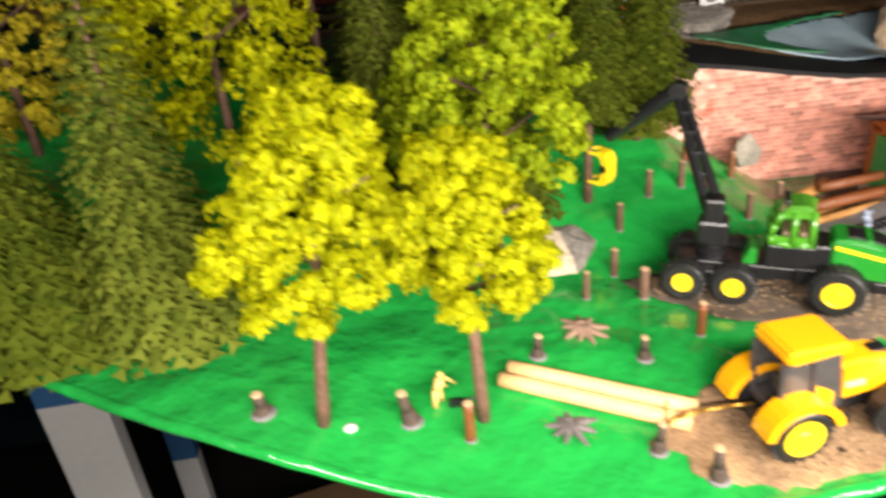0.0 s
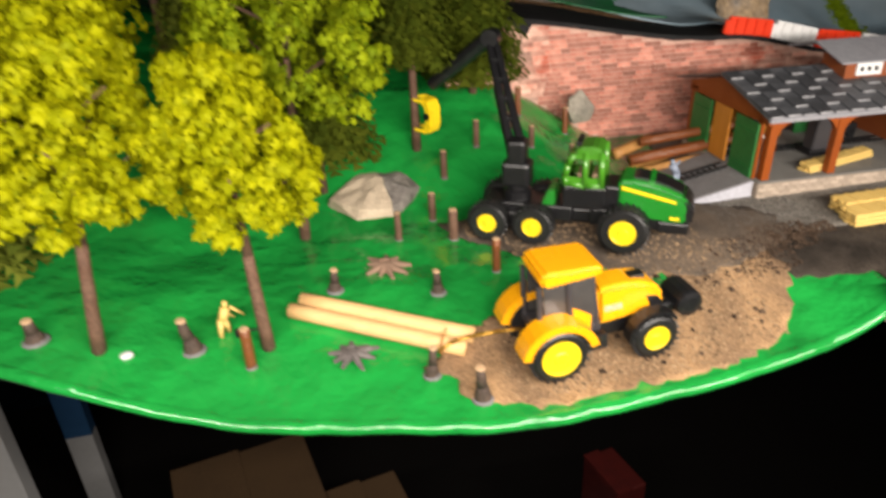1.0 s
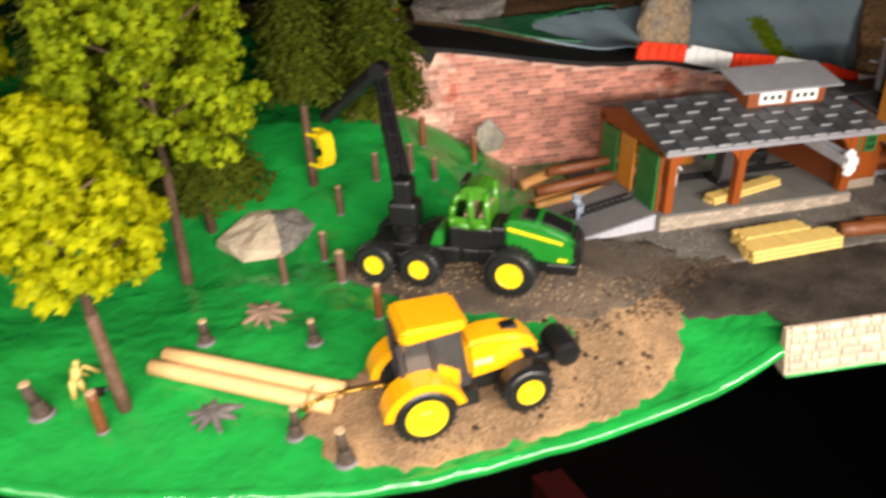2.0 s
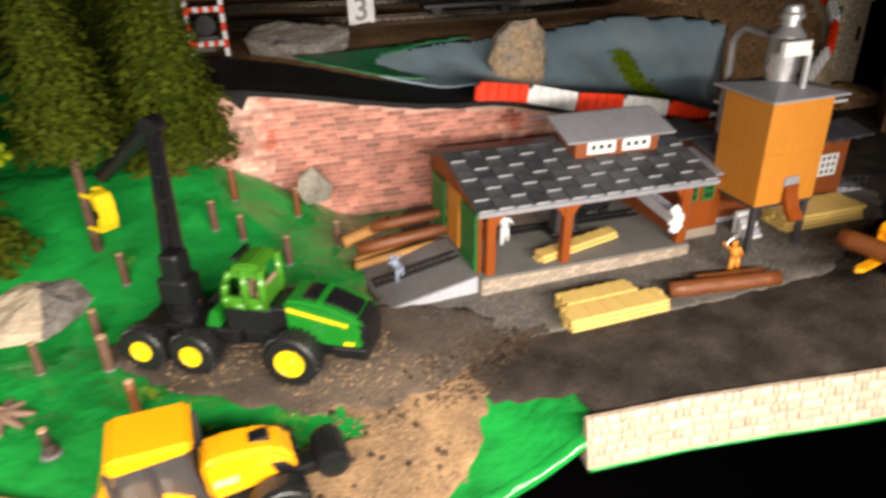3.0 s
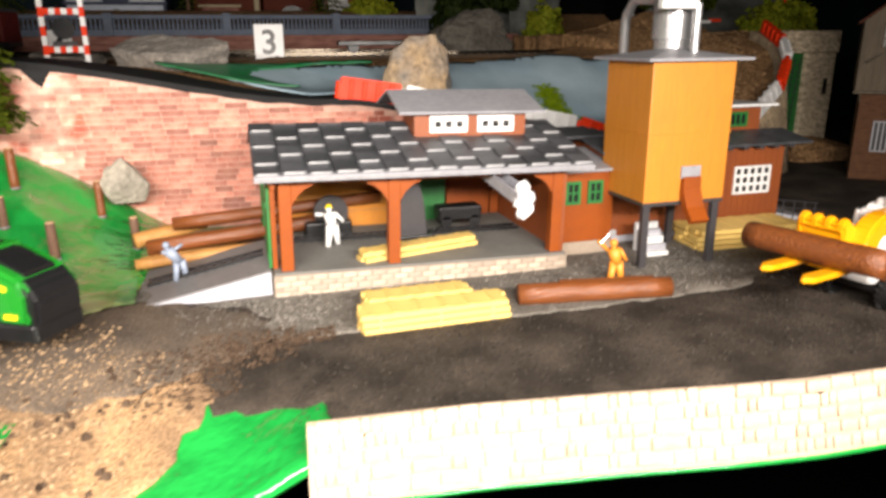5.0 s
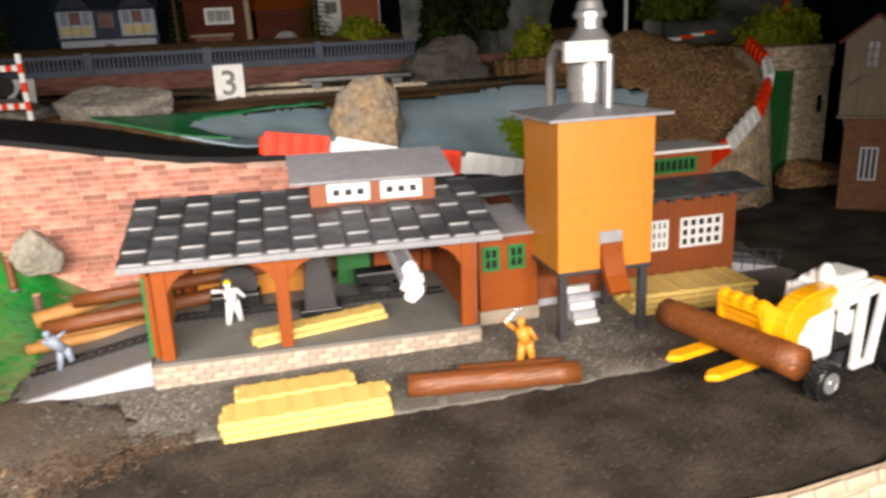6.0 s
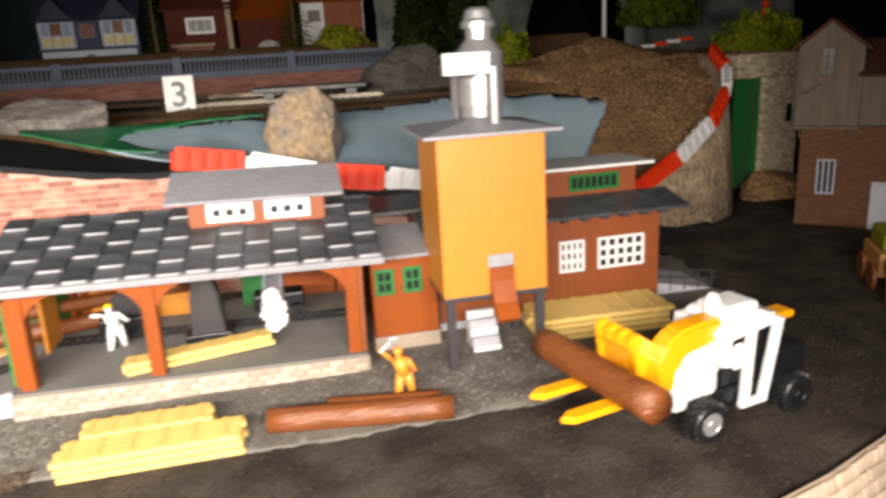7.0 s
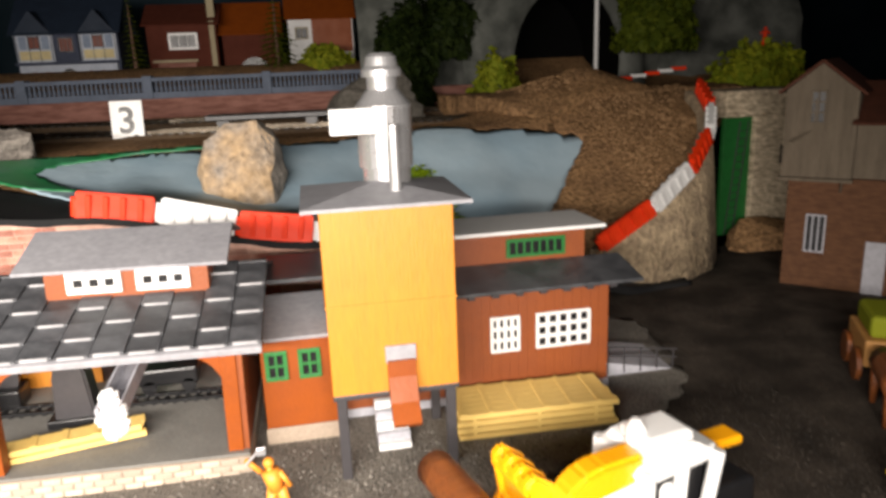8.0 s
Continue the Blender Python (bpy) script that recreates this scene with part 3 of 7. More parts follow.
deciduous((-0.308, -0.066), 0.138, 0.068, 0.0335, LEAF_YELLOW, (-0.003, 0), 5, 4000, "small yellow-green deciduous model tree beside the peeled logs")
deciduous((-0.285, 0.030), 0.185, 0.075, 0.052, LEAF_GREEN, (0.006, 0), 8, 4600, BG)
deciduous((-0.428, 0.112), 0.205, 0.040, 0.064, LEAF_YELLOW, (0.0, 0), 11, 4600, "tall yellow-green deciduous model tree at the back")
deciduous((-0.37, 0.20), 0.24, 0.14, 0.05, LEAF_GREEN, (0.0, 0), 12, 2000, BG + " among conifers")
deciduous((-0.572, 0.175), 0.19, 0.012, 0.040, LEAF_OCHRE, (0.0, 0), 13, 2200, "ochre-yellow deciduous model tree at the board's side", 0.0055)
deciduous((-0.53, 0.30), 0.22, 0.06, 0.045, LEAF_OCHRE, (0.0, 0), 14, 1600, "ochre-yellow deciduous model tree behind conifers", 0.0055)
conifer((-0.463, 0.016), 0.235, 0.006, 0.041, NEEDLE_B, 21, 34, 20, "tall grey-green model conifer with drooping lower branches")
conifer((-0.537, 0.032), 0.150, 0.008, 0.050, NEEDLE, 22, 36, 24, DK + " near the edge")
conifer((-0.33, 0.085), 0.215, 0.02, 0.034, NEEDLE_B, 23, 44, 20, "slim grey-green model conifer between leafy trees")
conifer((-0.270, 0.066), 0.165, 0.034, 0.036, NEEDLE, 24, 36, 22, "dark olive bristle conifer beside the pale boulder")
conifer((-0.2035, 0.087), 0.20, 0.066, 0.027, NEEDLE, 25, 36, 22, "dark model conifer with its bare trunk gripped")
conifer((-0.153, 0.128), 0.185, 0.022, 0.035, NEEDLE, 26, 46, 28, "dense dark bristle conifer against the brick wall")
conifer((-0.185, 0.215), 0.18, 0.01, 0.038, NEEDLE, 27, 36, 22, "dark olive bristle conifer at the wood's back")
conifer((-0.325, 0.20), 0.22, 0.03, 0.036, NEEDLE, 28, 34, 20, "dark olive bristle conifer at the wood's back")


# ---- sawmill shed ----
shed = thing("sawmill_shed", pose(0, 0, 0, 0, 1.3, 0), "open red-brown model sawmill shed with slate roof on a platform", "shed")
LX, DY, PZ = 0.140, 0.094, 0.0115
plat = part("platform", boxed(0, 0.0, -0.004, LX, DY, PZ - 0.001, 0.0004), PLATFORM_JOINT, shed, "taupe stone-faced platform")
part("deck", boxed(0.0006, 0.0006, PZ - 0.001, LX - 0.0006, DY - 0.0006, PZ, 0.0003), DECK_GREY, shed, "grey deck")


def shed_post(x, y, w=0.0054, left=True, right=True):
    bm = bmesh.new()
    box(bm, x - w / 2, y, PZ, x + w / 2, y + 0.0055, 0.052, 0.0003)
    for sg, on in ((-1, left), (1, right)):
        if on:
            prism(bm, [(x + sg * w / 2, 0.0505), (x + sg * (w / 2 + 0.0095), 0.0505), (x + sg * (w / 2 + 0.0095), 0.0492), (x + sg * (w / 2 + 0.0060), 0.0478), (x + sg * (w / 2 + 0.0028), 0.0450), (x + sg * w / 2, 0.0405)], y + 0.0008, y + 0.0045)
    return part("post", bm, RUST_RED, shed)


shed_post(0.0065, 0.003, left=False)
shed_post(0.0545, 0.003)
shed_post(0.1345, 0.003, right=False)
part("beam", boxed(0.001, 0.0035, 0.0500, 0.139, 0.0078, 0.0548, 0.0003), RUST_RED, shed)
for x in (0.0065, 0.0545, 0.098, 0.1345):
    part("post", boxed(x - 0.0025, DY - 0.006, PZ, x + 0.0025, DY - 0.001, 0.052, 0.0003), RUST_RED, shed)
part("back_gate", boxed(0.0835, DY - 0.014, PZ, 0.1010, DY - 0.0125, 0.046, 0.0002), GREEN_DOOR, shed, "green back gate")
part("back_panel", boxed(0.012, DY - 0.0175, PZ, 0.070, DY - 0.0162, 0.048, 0.0002), ORANGE_WOOD, shed, "orange-brown boarded back panel")
for z in (0.020, 0.0285, 0.037):
    part("batten", boxed(0.012, DY - 0.0182, z, 0.070, DY - 0.0175, z + 0.0005), LOG_TAN, shed)
part("back_wall", boxed(0.1045, DY - 0.006, PZ, 0.131, DY - 0.004, 0.05, 0.0002), RUST_RED, shed)
bm = bmesh.new()
prism(bm, [(0.008, PZ), (0.012, PZ), (0.012, 0.052), (0.008, 0.053)], 0.0005, 0.0025, "x")
prism(bm, [(0.084, PZ), (0.092, PZ), (0.092, 0.053), (0.084, 0.052)], 0.0005, 0.0025, "x")
prism(bm, [(0.002, 0.0485), (0.094, 0.0485), (0.094, 0.0545), (0.049, 0.0675), (0.002, 0.0545)], 0.0005, 0.0025, "x")
part("gable_wall", bm, RUST_RED, shed)
bm = bmesh.new()
prism(bm, [(0.004, PZ), (0.092, PZ), (0.092, 0.0545), (0.049, 0.0675), (0.004, 0.0545)], 0.1372, 0.1392, "x")
part("end_wall", bm, BROWN_WALL, shed)
# open green gate leaves at the end
for y0, y1 in ((0.0090, 0.0330), (0.0620, 0.0850)):
    d = part("gate_leaf", boxed(-0.0012, y0, PZ, 0.0003, y1, 0.0480, 0.0003), GREEN_DOOR, shed, "green gate leaf")
    for zz in (0.016, 0.039):
        part("ledge", boxed(-0.0017, y0 + 0.001, zz, -0.0012, y1 - 0.001, zz + 0.002), GREEN_DOOR, d)
part("inner_door", boxed(0.0008, 0.042, PZ, 0.0023, 0.0610, 0.0478, 0.0002), ORANGE_WOOD, shed, "orange-brown sliding door")

# roof: two slopes under single slates
RIDGE, EAVE, RY = 0.0698, 0.0555, 0.0490
SL = math.hypot(RY + 0.006, RIDGE - EAVE)
pitch = math.atan2(RIDGE - EAVE, RY + 0.006)
roof_f = pose(0, -0.006, EAVE, math.degrees(pitch), 0, 0)
roof_b = pose(0, 2 * RY + 0.006, EAVE, -math.degrees(pitch), 0, 0)
X0, X1 = -0.006, 0.1475
bm = boxed(X0, 0, -0.0012, X1, SL, 0.0, 0.0002, m=roof_f)
roof = part("roof", bm, SLATE, shed, "dark slate roof with glints coloured onto the slate edges")
bm = boxed(X0, -SL, -0.0012, X1, 0, 0.0, 0.0002, m=roof_b)
part("back_roof", bm, SLATE, shed)
part("eave_board", boxed(X0, -0.0022, -0.0020, X1, 0.0004, 0.0006, 0.0004, m=roof_f), ROOF_GREY, shed, "pale grey eave edge")
part("ridge_cap", boxed(X0, RY - 0.0018, RIDGE - 0.0004, X1, RY + 0.0018, RIDGE + 0.0010, 0.0004), SLATE, shed)
# pale grey that colours the highlight onto each slate's lower edge
EDGE_GLINT = material("pale_edge_glint", (0.40, 0.40, 0.41), 0.5, second=(0.22, 0.22, 0.23), scale=200, amount=0.6)
NC, NR = 14, 6
cw, rh = (X1 - X0) / NC, SL / NR
slate_mesh = None
for r in range(NR):
    for c in range(NC):
        x = X0 + c * cw
        y = r * rh
        up = 0.0007 if (r + c) % 2 else 0.0002
        bm = bmesh.new()
        if slate_mesh is None:
            box(bm, 0.0002, 0.0, 0.0, cw - 0.0002, rh * 1.04, 0.0010, 0.00015)
            box(bm, 0.0014, -0.00025, 0.0001, cw - 0.0014, 0.00035, 0.00112, 0, index=1)
            ob = link_mesh("slate", bm, [SLATE, EDGE_GLINT], roof)
            slate_mesh = ob.data
        else:
            bm.free()
            ob = new("slate", slate_mesh)
            ob.parent = roof
        ob.matrix_basis = roof_f @ pose(x, y, up, -1.2)
# dormer
dorm = part("dormer", boxed(0.0700, 0.0290, 0.060, 0.1270, 0.052, 0.0785, 0.0002), BROWN_WALL, shed, "brown lantern dormer")
part("dormer_roof", box(bmesh.new(), 0.0615, 0.0, 0.0, 0.1350, 0.030, 0.0014, 0.0003, m=pose(0, 0.0235, 0.0765, 17, 0, 0)), ROOF_GREY, shed, "light grey dormer roof")
part("dormer_back_roof", box(bmesh.new(), 0.0615, -0.026, 0.0, 0.1350, 0.0, 0.0014, 0.0003, m=pose(0, 0.0775, 0.0775, -17, 0, 0)), ROOF_GREY, shed)


def window(parent, x0, z0, x1, z1, y, cols, rows, frame_mat, pane_mat=BLACK, bar=0.0009, depth=0.0012, rim=0.0016):
    """A framed window that faces -y, each pane a part of its own."""
    w = new("window")
    w.parent = parent
    w.empty_display_size = 0.002
    bm = bmesh.new()
    box(bm, x0, y - depth, z0, x1, y, z0 + rim, 0.0002)
    box(bm, x0, y - depth, z1 - rim, x1, y, z1, 0.0002)
    box(bm, x0, y - depth, z0 + rim, x0 + rim, y, z1 - rim)
    box(bm, x1 - rim, y - depth, z0 + rim, x1, y, z1 - rim)
    cw, ch = (x1 - x0 - 2 * rim + bar) / cols, (z1 - z0 - 2 * rim + bar) / rows
    for c in range(1, cols):
        box(bm, x0 + rim + c * cw - bar, y - depth * 0.9, z0 + rim, x0 + rim + c * cw, y, z1 - rim)
    for r in range(1, rows):
        box(bm, x0 + rim, y - depth * 0.85, z0 + rim + r * ch - bar, x1 - rim, y, z0 + rim + r * ch)
    part("window_frame", bm, frame_mat, w)
    for c in range(cols):
        for r in range(rows):
            part("pane", boxed(x0 + rim + c * cw, y - 0.0003, z0 + rim + r * ch, x0 + rim + (c + 1) * cw - bar, y + 0.0002, z0 + rim + (r + 1) * ch - bar), pane_mat, w)
    return w


window(shed, 0.0775, 0.0675, 0.0965, 0.0755, 0.0290, 3, 1, WHITE, rim=0.0025, bar=0.0022)
window(shed, 0.1015, 0.0675, 0.1205, 0.0755, 0.0290, 3, 1, WHITE, rim=0.0025, bar=0.0022)

# coursed stone face of the platform
plate_stone = None
for r in range(4):
    for c in range(21):
        x = 0.0008 + c * 0.0066 + (0.003 if r % 2 else 0)
        if x + 0.0062 > LX:
            continue
        bm = bmesh.new()
        if plate_stone is None:
            box(bm, 0, -0.0005, 0, 0.0061, 0.0002, 0.0021, 0.0003)
            ob = link_mesh("block", bm, PLATFORM_STONE, plat)
            plate_stone = ob.data
        else:
            bm.free()
            ob = new("block", plate_stone)
            ob.parent = plat
        ob.location = (x, 0, 0.0004 + r * 0.0025)

# pale ramp at the shed's end
ramp = thing("loading_ramp", pose(-0.0005, 0.004, 0, 0, 0, 0), "pale grey wedge ramp with rails up to the platform", "ramp")
bm = prism(bmesh.new(), [(-0.058, 0.0), (0.0, 0.0), (0.0, 0.0112)], 0.0, 0.055)
part("body", bm, [RAMP_GREY], ramp)
sl = math.degrees(math.atan2(0.0112, 0.058))
part("top", boxed(-0.058, 0.001, 0.0, 0.0, 0.054, 0.0006, m=pose(0, 0, 0, 0, 0, 0) @ Matrix.Translation((0, 0, 0.0112)) @ pose(0, 0, 0, 0, -sl, 0)), RAMP_TOP, ramp)


def track(parent, x0, x1, y, z, gap=0.007, step=0.0042):
    for yy in (y - gap / 2, y + gap / 2):
        part("rail", boxed(x0, yy - 0.0004, z, x1, yy + 0.0004, z + 0.0014), BLACK, parent)
    for i in range(int((x1 - x0) / step)):
        part("sleeper", boxed(x0 + i * step, y - gap / 2 - 0.0012, z - 0.0002, x0 + i * step + 0.0014, y + gap / 2 + 0.0012, z + 0.0006), BLACK, parent)


rails = thing("timber_track", pose(0, 0, 0, 0, 1.3, 0), "black narrow carriage rails on the shed deck", "rails")
track(rails, 0.004, 0.134, 0.052, PZ + 0.0003)
rails2 = thing("timber_track", Matrix.Translation((-0.0005, 0.004, 0.0112)) @ pose(0, 0, 0, 0, -sl, 0), "black narrow carriage rails on the grey ramp", "rails")
track(rails2, -0.055, -0.002, 0.030, 0.0008)

# ---- silo ----
silo = thing("chip_silo", pose(0.1710, -0.0150, 0), "tall orange-brown wood chip silo on dark legs", "silo")
SW, SD = 0.0438, 0.0405
body = bmesh.new()
box(body, 0, 0, 0.0335, SW, SD, 0.0985, 0.0005)
part("body", body, ORANGE_WOOD, silo)
part("band", boxed(-0.0003, -0.0003, 0.0655, SW + 0.0003, SD + 0.0003, 0.0661), ORANGE_WOOD, silo)
for x, y in ((0.001, 0.001), (SW - 0.0045, 0.001), (0.001, SD - 0.0045), (SW - 0.0045, SD - 0.0045)):
    part("leg", boxed(x, y, 0, x + 0.0035, y + 0.0035, 0.0338, 0.0003), DARK_GREY, silo)
part("frame", boxed(0.0, 0.0, 0.0318, SW, SD, 0.0338, 0.0003), DARK_GREY, silo)
bm = bmesh.new()
a = [bm.verts.new(p) for p in ((-0.0055, -0.0050, 0.0985), (SW + 0.0055, -0.0050, 0.0985), (SW + 0.0055, SD + 0.0050, 0.0985), (-0.0055, SD + 0.0050, 0.0985))]
b = [bm.verts.new(p) for p in ((-0.0055, -0.0050, 0.0997), (SW + 0.0055, -0.0050, 0.0997), (SW + 0.0055, SD + 0.0050, 0.0997), (-0.0055, SD + 0.0050, 0.0997))]
tp = bm.verts.new((SW / 2, SD / 2, 0.1040))
bm.faces.new(a[::-1])
for i in range(4):
    bm.faces.new((a[i], a[(i + 1) % 4], b[(i + 1) % 4], b[i]))
    bm.faces.new((b[i], b[(i + 1) % 4], tp))
part("roof", bm, ROOF_GREY, silo, "grey pyramid roof")
part("hatch", boxed(0.0185, -0.0012, 0.0445, 0.0290, 0.0, 0.0505, 0.0002), ROOF_GREY, silo, "grey hatch slide")
bm = prism(bmesh.new(), [(-0.0005, 0.0455), (-0.0005, 0.036), (-0.0040, 0.0295), (-0.0095, 0.0245), (-0.0115, 0.0265), (-0.0065, 0.0320), (-0.0030, 0.0400), (-0.0025, 0.0455)], 0.0190, 0.0285, "x")
part("chute", bm, RUST_RED, silo, "red-brown outlet chute")
cyc = thing("dust_cyclone", pose(0.1965, 0.011, 0.1045), "silver dust cyclone with cap and elbow pipes on the silo roof", "cyclone")
bm = lathe(bmesh.new(), [(0.0084, -0.004), (0.0084, 0.0030), (0.0095, 0.0034), (0.0095, 0.0236), (0.0098, 0.0238), (0.0098, 0.0246), (0.0093, 0.0250), (0.0058, 0.0295), (0.0053, 0.0298), (0.0053, 0.0342)], 28)
part("drum", bm, STEEL, cyc)
for z in (0.0085, 0.0150):
    part("hoop", lathe(bmesh.new(), [(0.0095, z), (0.00975, z + 0.0001), (0.00975, z + 0.0007), (0.0095, z + 0.0008)], 28), STEEL, cyc)
part("cap", lathe(bmesh.new(), [(0.0048, 0.0338), (0.0070, 0.0340), (0.0070, 0.0362), (0.0058, 0.0376), (0.0052, 0.0406), (0.0038, 0.0418), (0.0005, 0.0420)], 28), STEEL, cyc, "silver rain cap")
part("inlet_box", boxed(-0.0195, -0.0200, 0.0165, -0.0010, -0.0160, 0.0248, 0.0005), WHITE, cyc, "white inlet box")
part("duct", boxed(-0.0080, -0.0160, 0.0180, -0.0015, -0.0060, 0.0236, 0.0004), STEEL, cyc)
part("down_pipe", tube(bmesh.new(), [(0.0008, -0.0172, -0.0045), (0.0008, -0.0172, 0.0190)], 0.0020, 14), STEEL, cyc)
# the tall pipe stands on the hall's roof behind the silo and bends forward into the drum
part("elbow_pipe", sweep(bmesh.new(), [(0.0, 0.0440, -0.0550), (0.0, 0.0440, 0.0130), (0.0, 0.0425, 0.0165), (0.0, 0.0370, 0.0220), (0.0, 0.0335, 0.0232), (0.0, 0.0080, 0.0215)], 0.0026, 14), STEEL, cyc, smooth=True)

# ---- annex and long hall ----
annex = thing("annex", pose(0.1445, 0.018, 0.0), "small red-brown annex with green windows and grey roof", "building")
part("plinth", boxed(0, -0.0005, 0, 0.030, 0.033, 0.0075, 0.0003), PLATFORM, annex)
part("wall", boxed(0.0005, 0, 0.0075, 0.0295, 0.033, 0.0450, 0.0003), RUST_RED, annex)
part("roof", box(bmesh.new(), -0.002, -0.003, 0, 0.0295, 0.034, 0.0015, 0.0003, m=pose(0, 0, 0.0446, 9)), ROOF_GREY, annex)
window(annex, 0.0020, 0.0275, 0.0105, 0.0395, 0.0, 2, 2, GREEN_DOOR)
window(annex, 0.0145, 0.0275, 0.0230, 0.0395, 0.0, 2, 2, GREEN_DOOR)
stair = thing("step_block", pose(0.1865, 0.002, 0.0), "small white flight of steps under the silo", "steps")
for i in range(5):
    part("step", boxed(0, 0.0028 * i, 0, 0.0125, 0.0028 * (i + 1), 0.0032 * (i + 1), 0.0002), RAMP_GREY if i % 2 else WHITE, stair)

hall = thing("hall", pose(0.1745, 0.0320, 0.0), "long brown boarded hall with white lattice windows", "building")
HX = 0.1165
part("plinth", boxed(0, -0.0008, -0.002, HX + 0.0005, 0.06, 0.0045, 0.0003), RAMP_GREY, hall, "pale grey plinth")
wall = part("wall", boxed(0, 0, 0.0045, HX, 0.06, 0.0525, 0.0002), BROWN_WALL, hall)
for i in range(29):
    part("board", boxed(i * 0.004, -0.00025, 0.0046, i * 0.004 + 0.0037, 0.0, 0.0523), BROWN_WALL, wall)
part("roof", box(bmesh.new(), -0.004, -0.008, 0, HX + 0.012, 0.018, 0.0016, 0.0003, m=pose(0, 0, 0.0520, 10)), SLATE, hall, "dark lower roof with rafter ends")
for i in range(12):
    part("rafter_end", boxed(0.002 + i * 0.0102, -0.007, 0.0490, 0.005 + i * 0.0102, 0.0005, 0.0512, 0.0003), DARK_GREY, hall)
part("clerestory", boxed(0.042, 0.018, 0.050, HX - 0.004, 0.045, 0.0700, 0.0002), BROWN_WALL, hall)
part("top_roof", box(bmesh.new(), 0.038, 0.013, 0.0, HX + 0.004, 0.052, 0.0016, 0.0003, m=pose(0, 0, 0.0705, -2)), WHITE, hall, "pale roof edge")
window(hall, 0.0635, 0.0225, 0.0765, 0.0385, 0.0, 4, 3, WHITE, rim=0.0014, bar=0.0017)
window(hall, 0.0835, 0.0225, 0.1080, 0.0385, 0.0, 5, 3, WHITE, rim=0.0014, bar=0.0017)
window(hall, 0.0760, 0.0585, 0.1030, 0.0670, 0.018, 7, 1, GREEN_DOOR)
part("back_roof", boxed(-0.03, 0.02, 0.0555, 0.02, 0.062, 0.0572, 0.0003), SLATE, hall)
side_ramp = thing("side_ramp", pose(0.292, 0.040, 0), "pale grey side ramp with thin black railing", "ramp")
part("body", prism(bmesh.new(), [(0, 0), (0.040, 0), (0, 0.008)], 0.0, 0.03), RAMP_GREY, side_ramp)
bm = bmesh.new()
for k in range(5):
    rod(bm, (0.003 + 0.008 * k, 0, 0.002), (0.003 + 0.008 * k, 0, 0.0155 - 0.0012 * k), 0.0004, seg=6)
tube(bm, [(0.002, 0, 0.0155), (0.037, 0, 0.0105)], 0.0004, 6)
tube(bm, [(0.002, 0, 0.0110), (0.037, 0, 0.0065)], 0.0004, 6)
part("railing", bm, DARK_GREY, side_ramp)


# ---- vehicles ----
def wheel(parent, x, y, z, r, w, rim_r, side, lugs=22, rim_mat=HUB_YELLOW):
    """A lugged tyre with a dished rim; side is -1 or 1, the way it faces along y."""
    bm = lathe(bmesh.new(), [(rim_r * 0.98, -w / 2), (r * 0.88, -w / 2), (r * 0.97, -w * 0.38), (r, -w * 0.2), (r, w * 0.2), (r * 0.97, w * 0.38), (r * 0.88, w / 2), (rim_r * 0.98, w / 2)], 30, "y")
    t = part("wheel", bm, TYRE, parent, smooth=False)
    t.location = (x, y, z)
    bm = bmesh.new()
    for k in range(lugs):
        a = 2 * math.pi * k / lugs
        for sg in (-1, 1):
            m = Matrix.Rotation(a + (0.09 if sg > 0 else -0.05), 4, "Y") @ Matrix.Translation((0, sg * w * 0.23, r)) @ Matrix.Rotation(sg * 0.5, 4, "Z")
            box(bm, -0.00055, -w * 0.24, -0.0003, 0.00055, w * 0.24, 0.0007, 0, m=m)
    tagged(part("tread", bm, TYRE, t), kind="stuff")
    s = side * w / 2
    bm = lathe(bmesh.new(), [(rim_r, s * 0.6), (rim_r, s * 1.10), (rim_r * 0.88, s * 1.12), (rim_r * 0.82, s * 1.05), (rim_r * 0.40, s * 1.04), (rim_r * 0.34, s * 1.16), (0.0002, s * 1.17)], 26, "y")
    part("rim", bm, rim_mat, t, smooth=False)
    return t


tz = ground_z(-0.165, -0.105) + 0.0012
tractor = thing("tractor", pose(-0.1765, -0.0990, tz + 0.0004, 0, -3.5, 2.0), "orange-yellow toy farm tractor with black tyres on sand", "tractor")
for s in (-1, 1):
    wheel(tractor, 0.0, s * 0.0165, 0.0138, 0.0138, 0.0082, 0.0094, s)
    wheel(tractor, 0.0485, s * 0.0155, 0.0108, 0.0112, 0.0072, 0.0064, s)
bm = bmesh.new()
box(bm, -0.006, -0.006, 0.009, 0.052, 0.006, 0.019, 0.001)
box(bm, -0.002, -0.014, 0.0115, 0.002, 0.014, 0.0155)
box(bm, 0.0445, -0.013, 0.0095, 0.0485, 0.013, 0.0125)
box(bm, 0.014, -0.0145, 0.0085, 0.026, -0.006, 0.0165, 0.0008)
box(bm, 0.014, 0.006, 0.0085, 0.026, 0.0145, 0.0165, 0.0008)
part("chassis", bm, BLACK, tractor)
bm = bmesh.new()
prism(bm, [(0.0235, 0.017), (0.0235, 0.0365), (0.030, 0.0378), (0.042, 0.0370), (0.051, 0.0345), (0.0565, 0.0300), (0.0580, 0.0255), (0.0570, 0.019)], -0.0085, 0.0085, "y", 0.0022)
part("hood", bm, TRACTOR, tractor)
bm = bmesh.new()
for s in (-1, 1):
    prism(bm, [(0.0480, 0.0285), (0.0535, 0.0275), (0.0565, 0.0235), (0.0550, 0.0200), (0.0500, 0.0225)], s * 0.0084 - 0.0008, s * 0.0084 + 0.0004, "y", 0.0003)
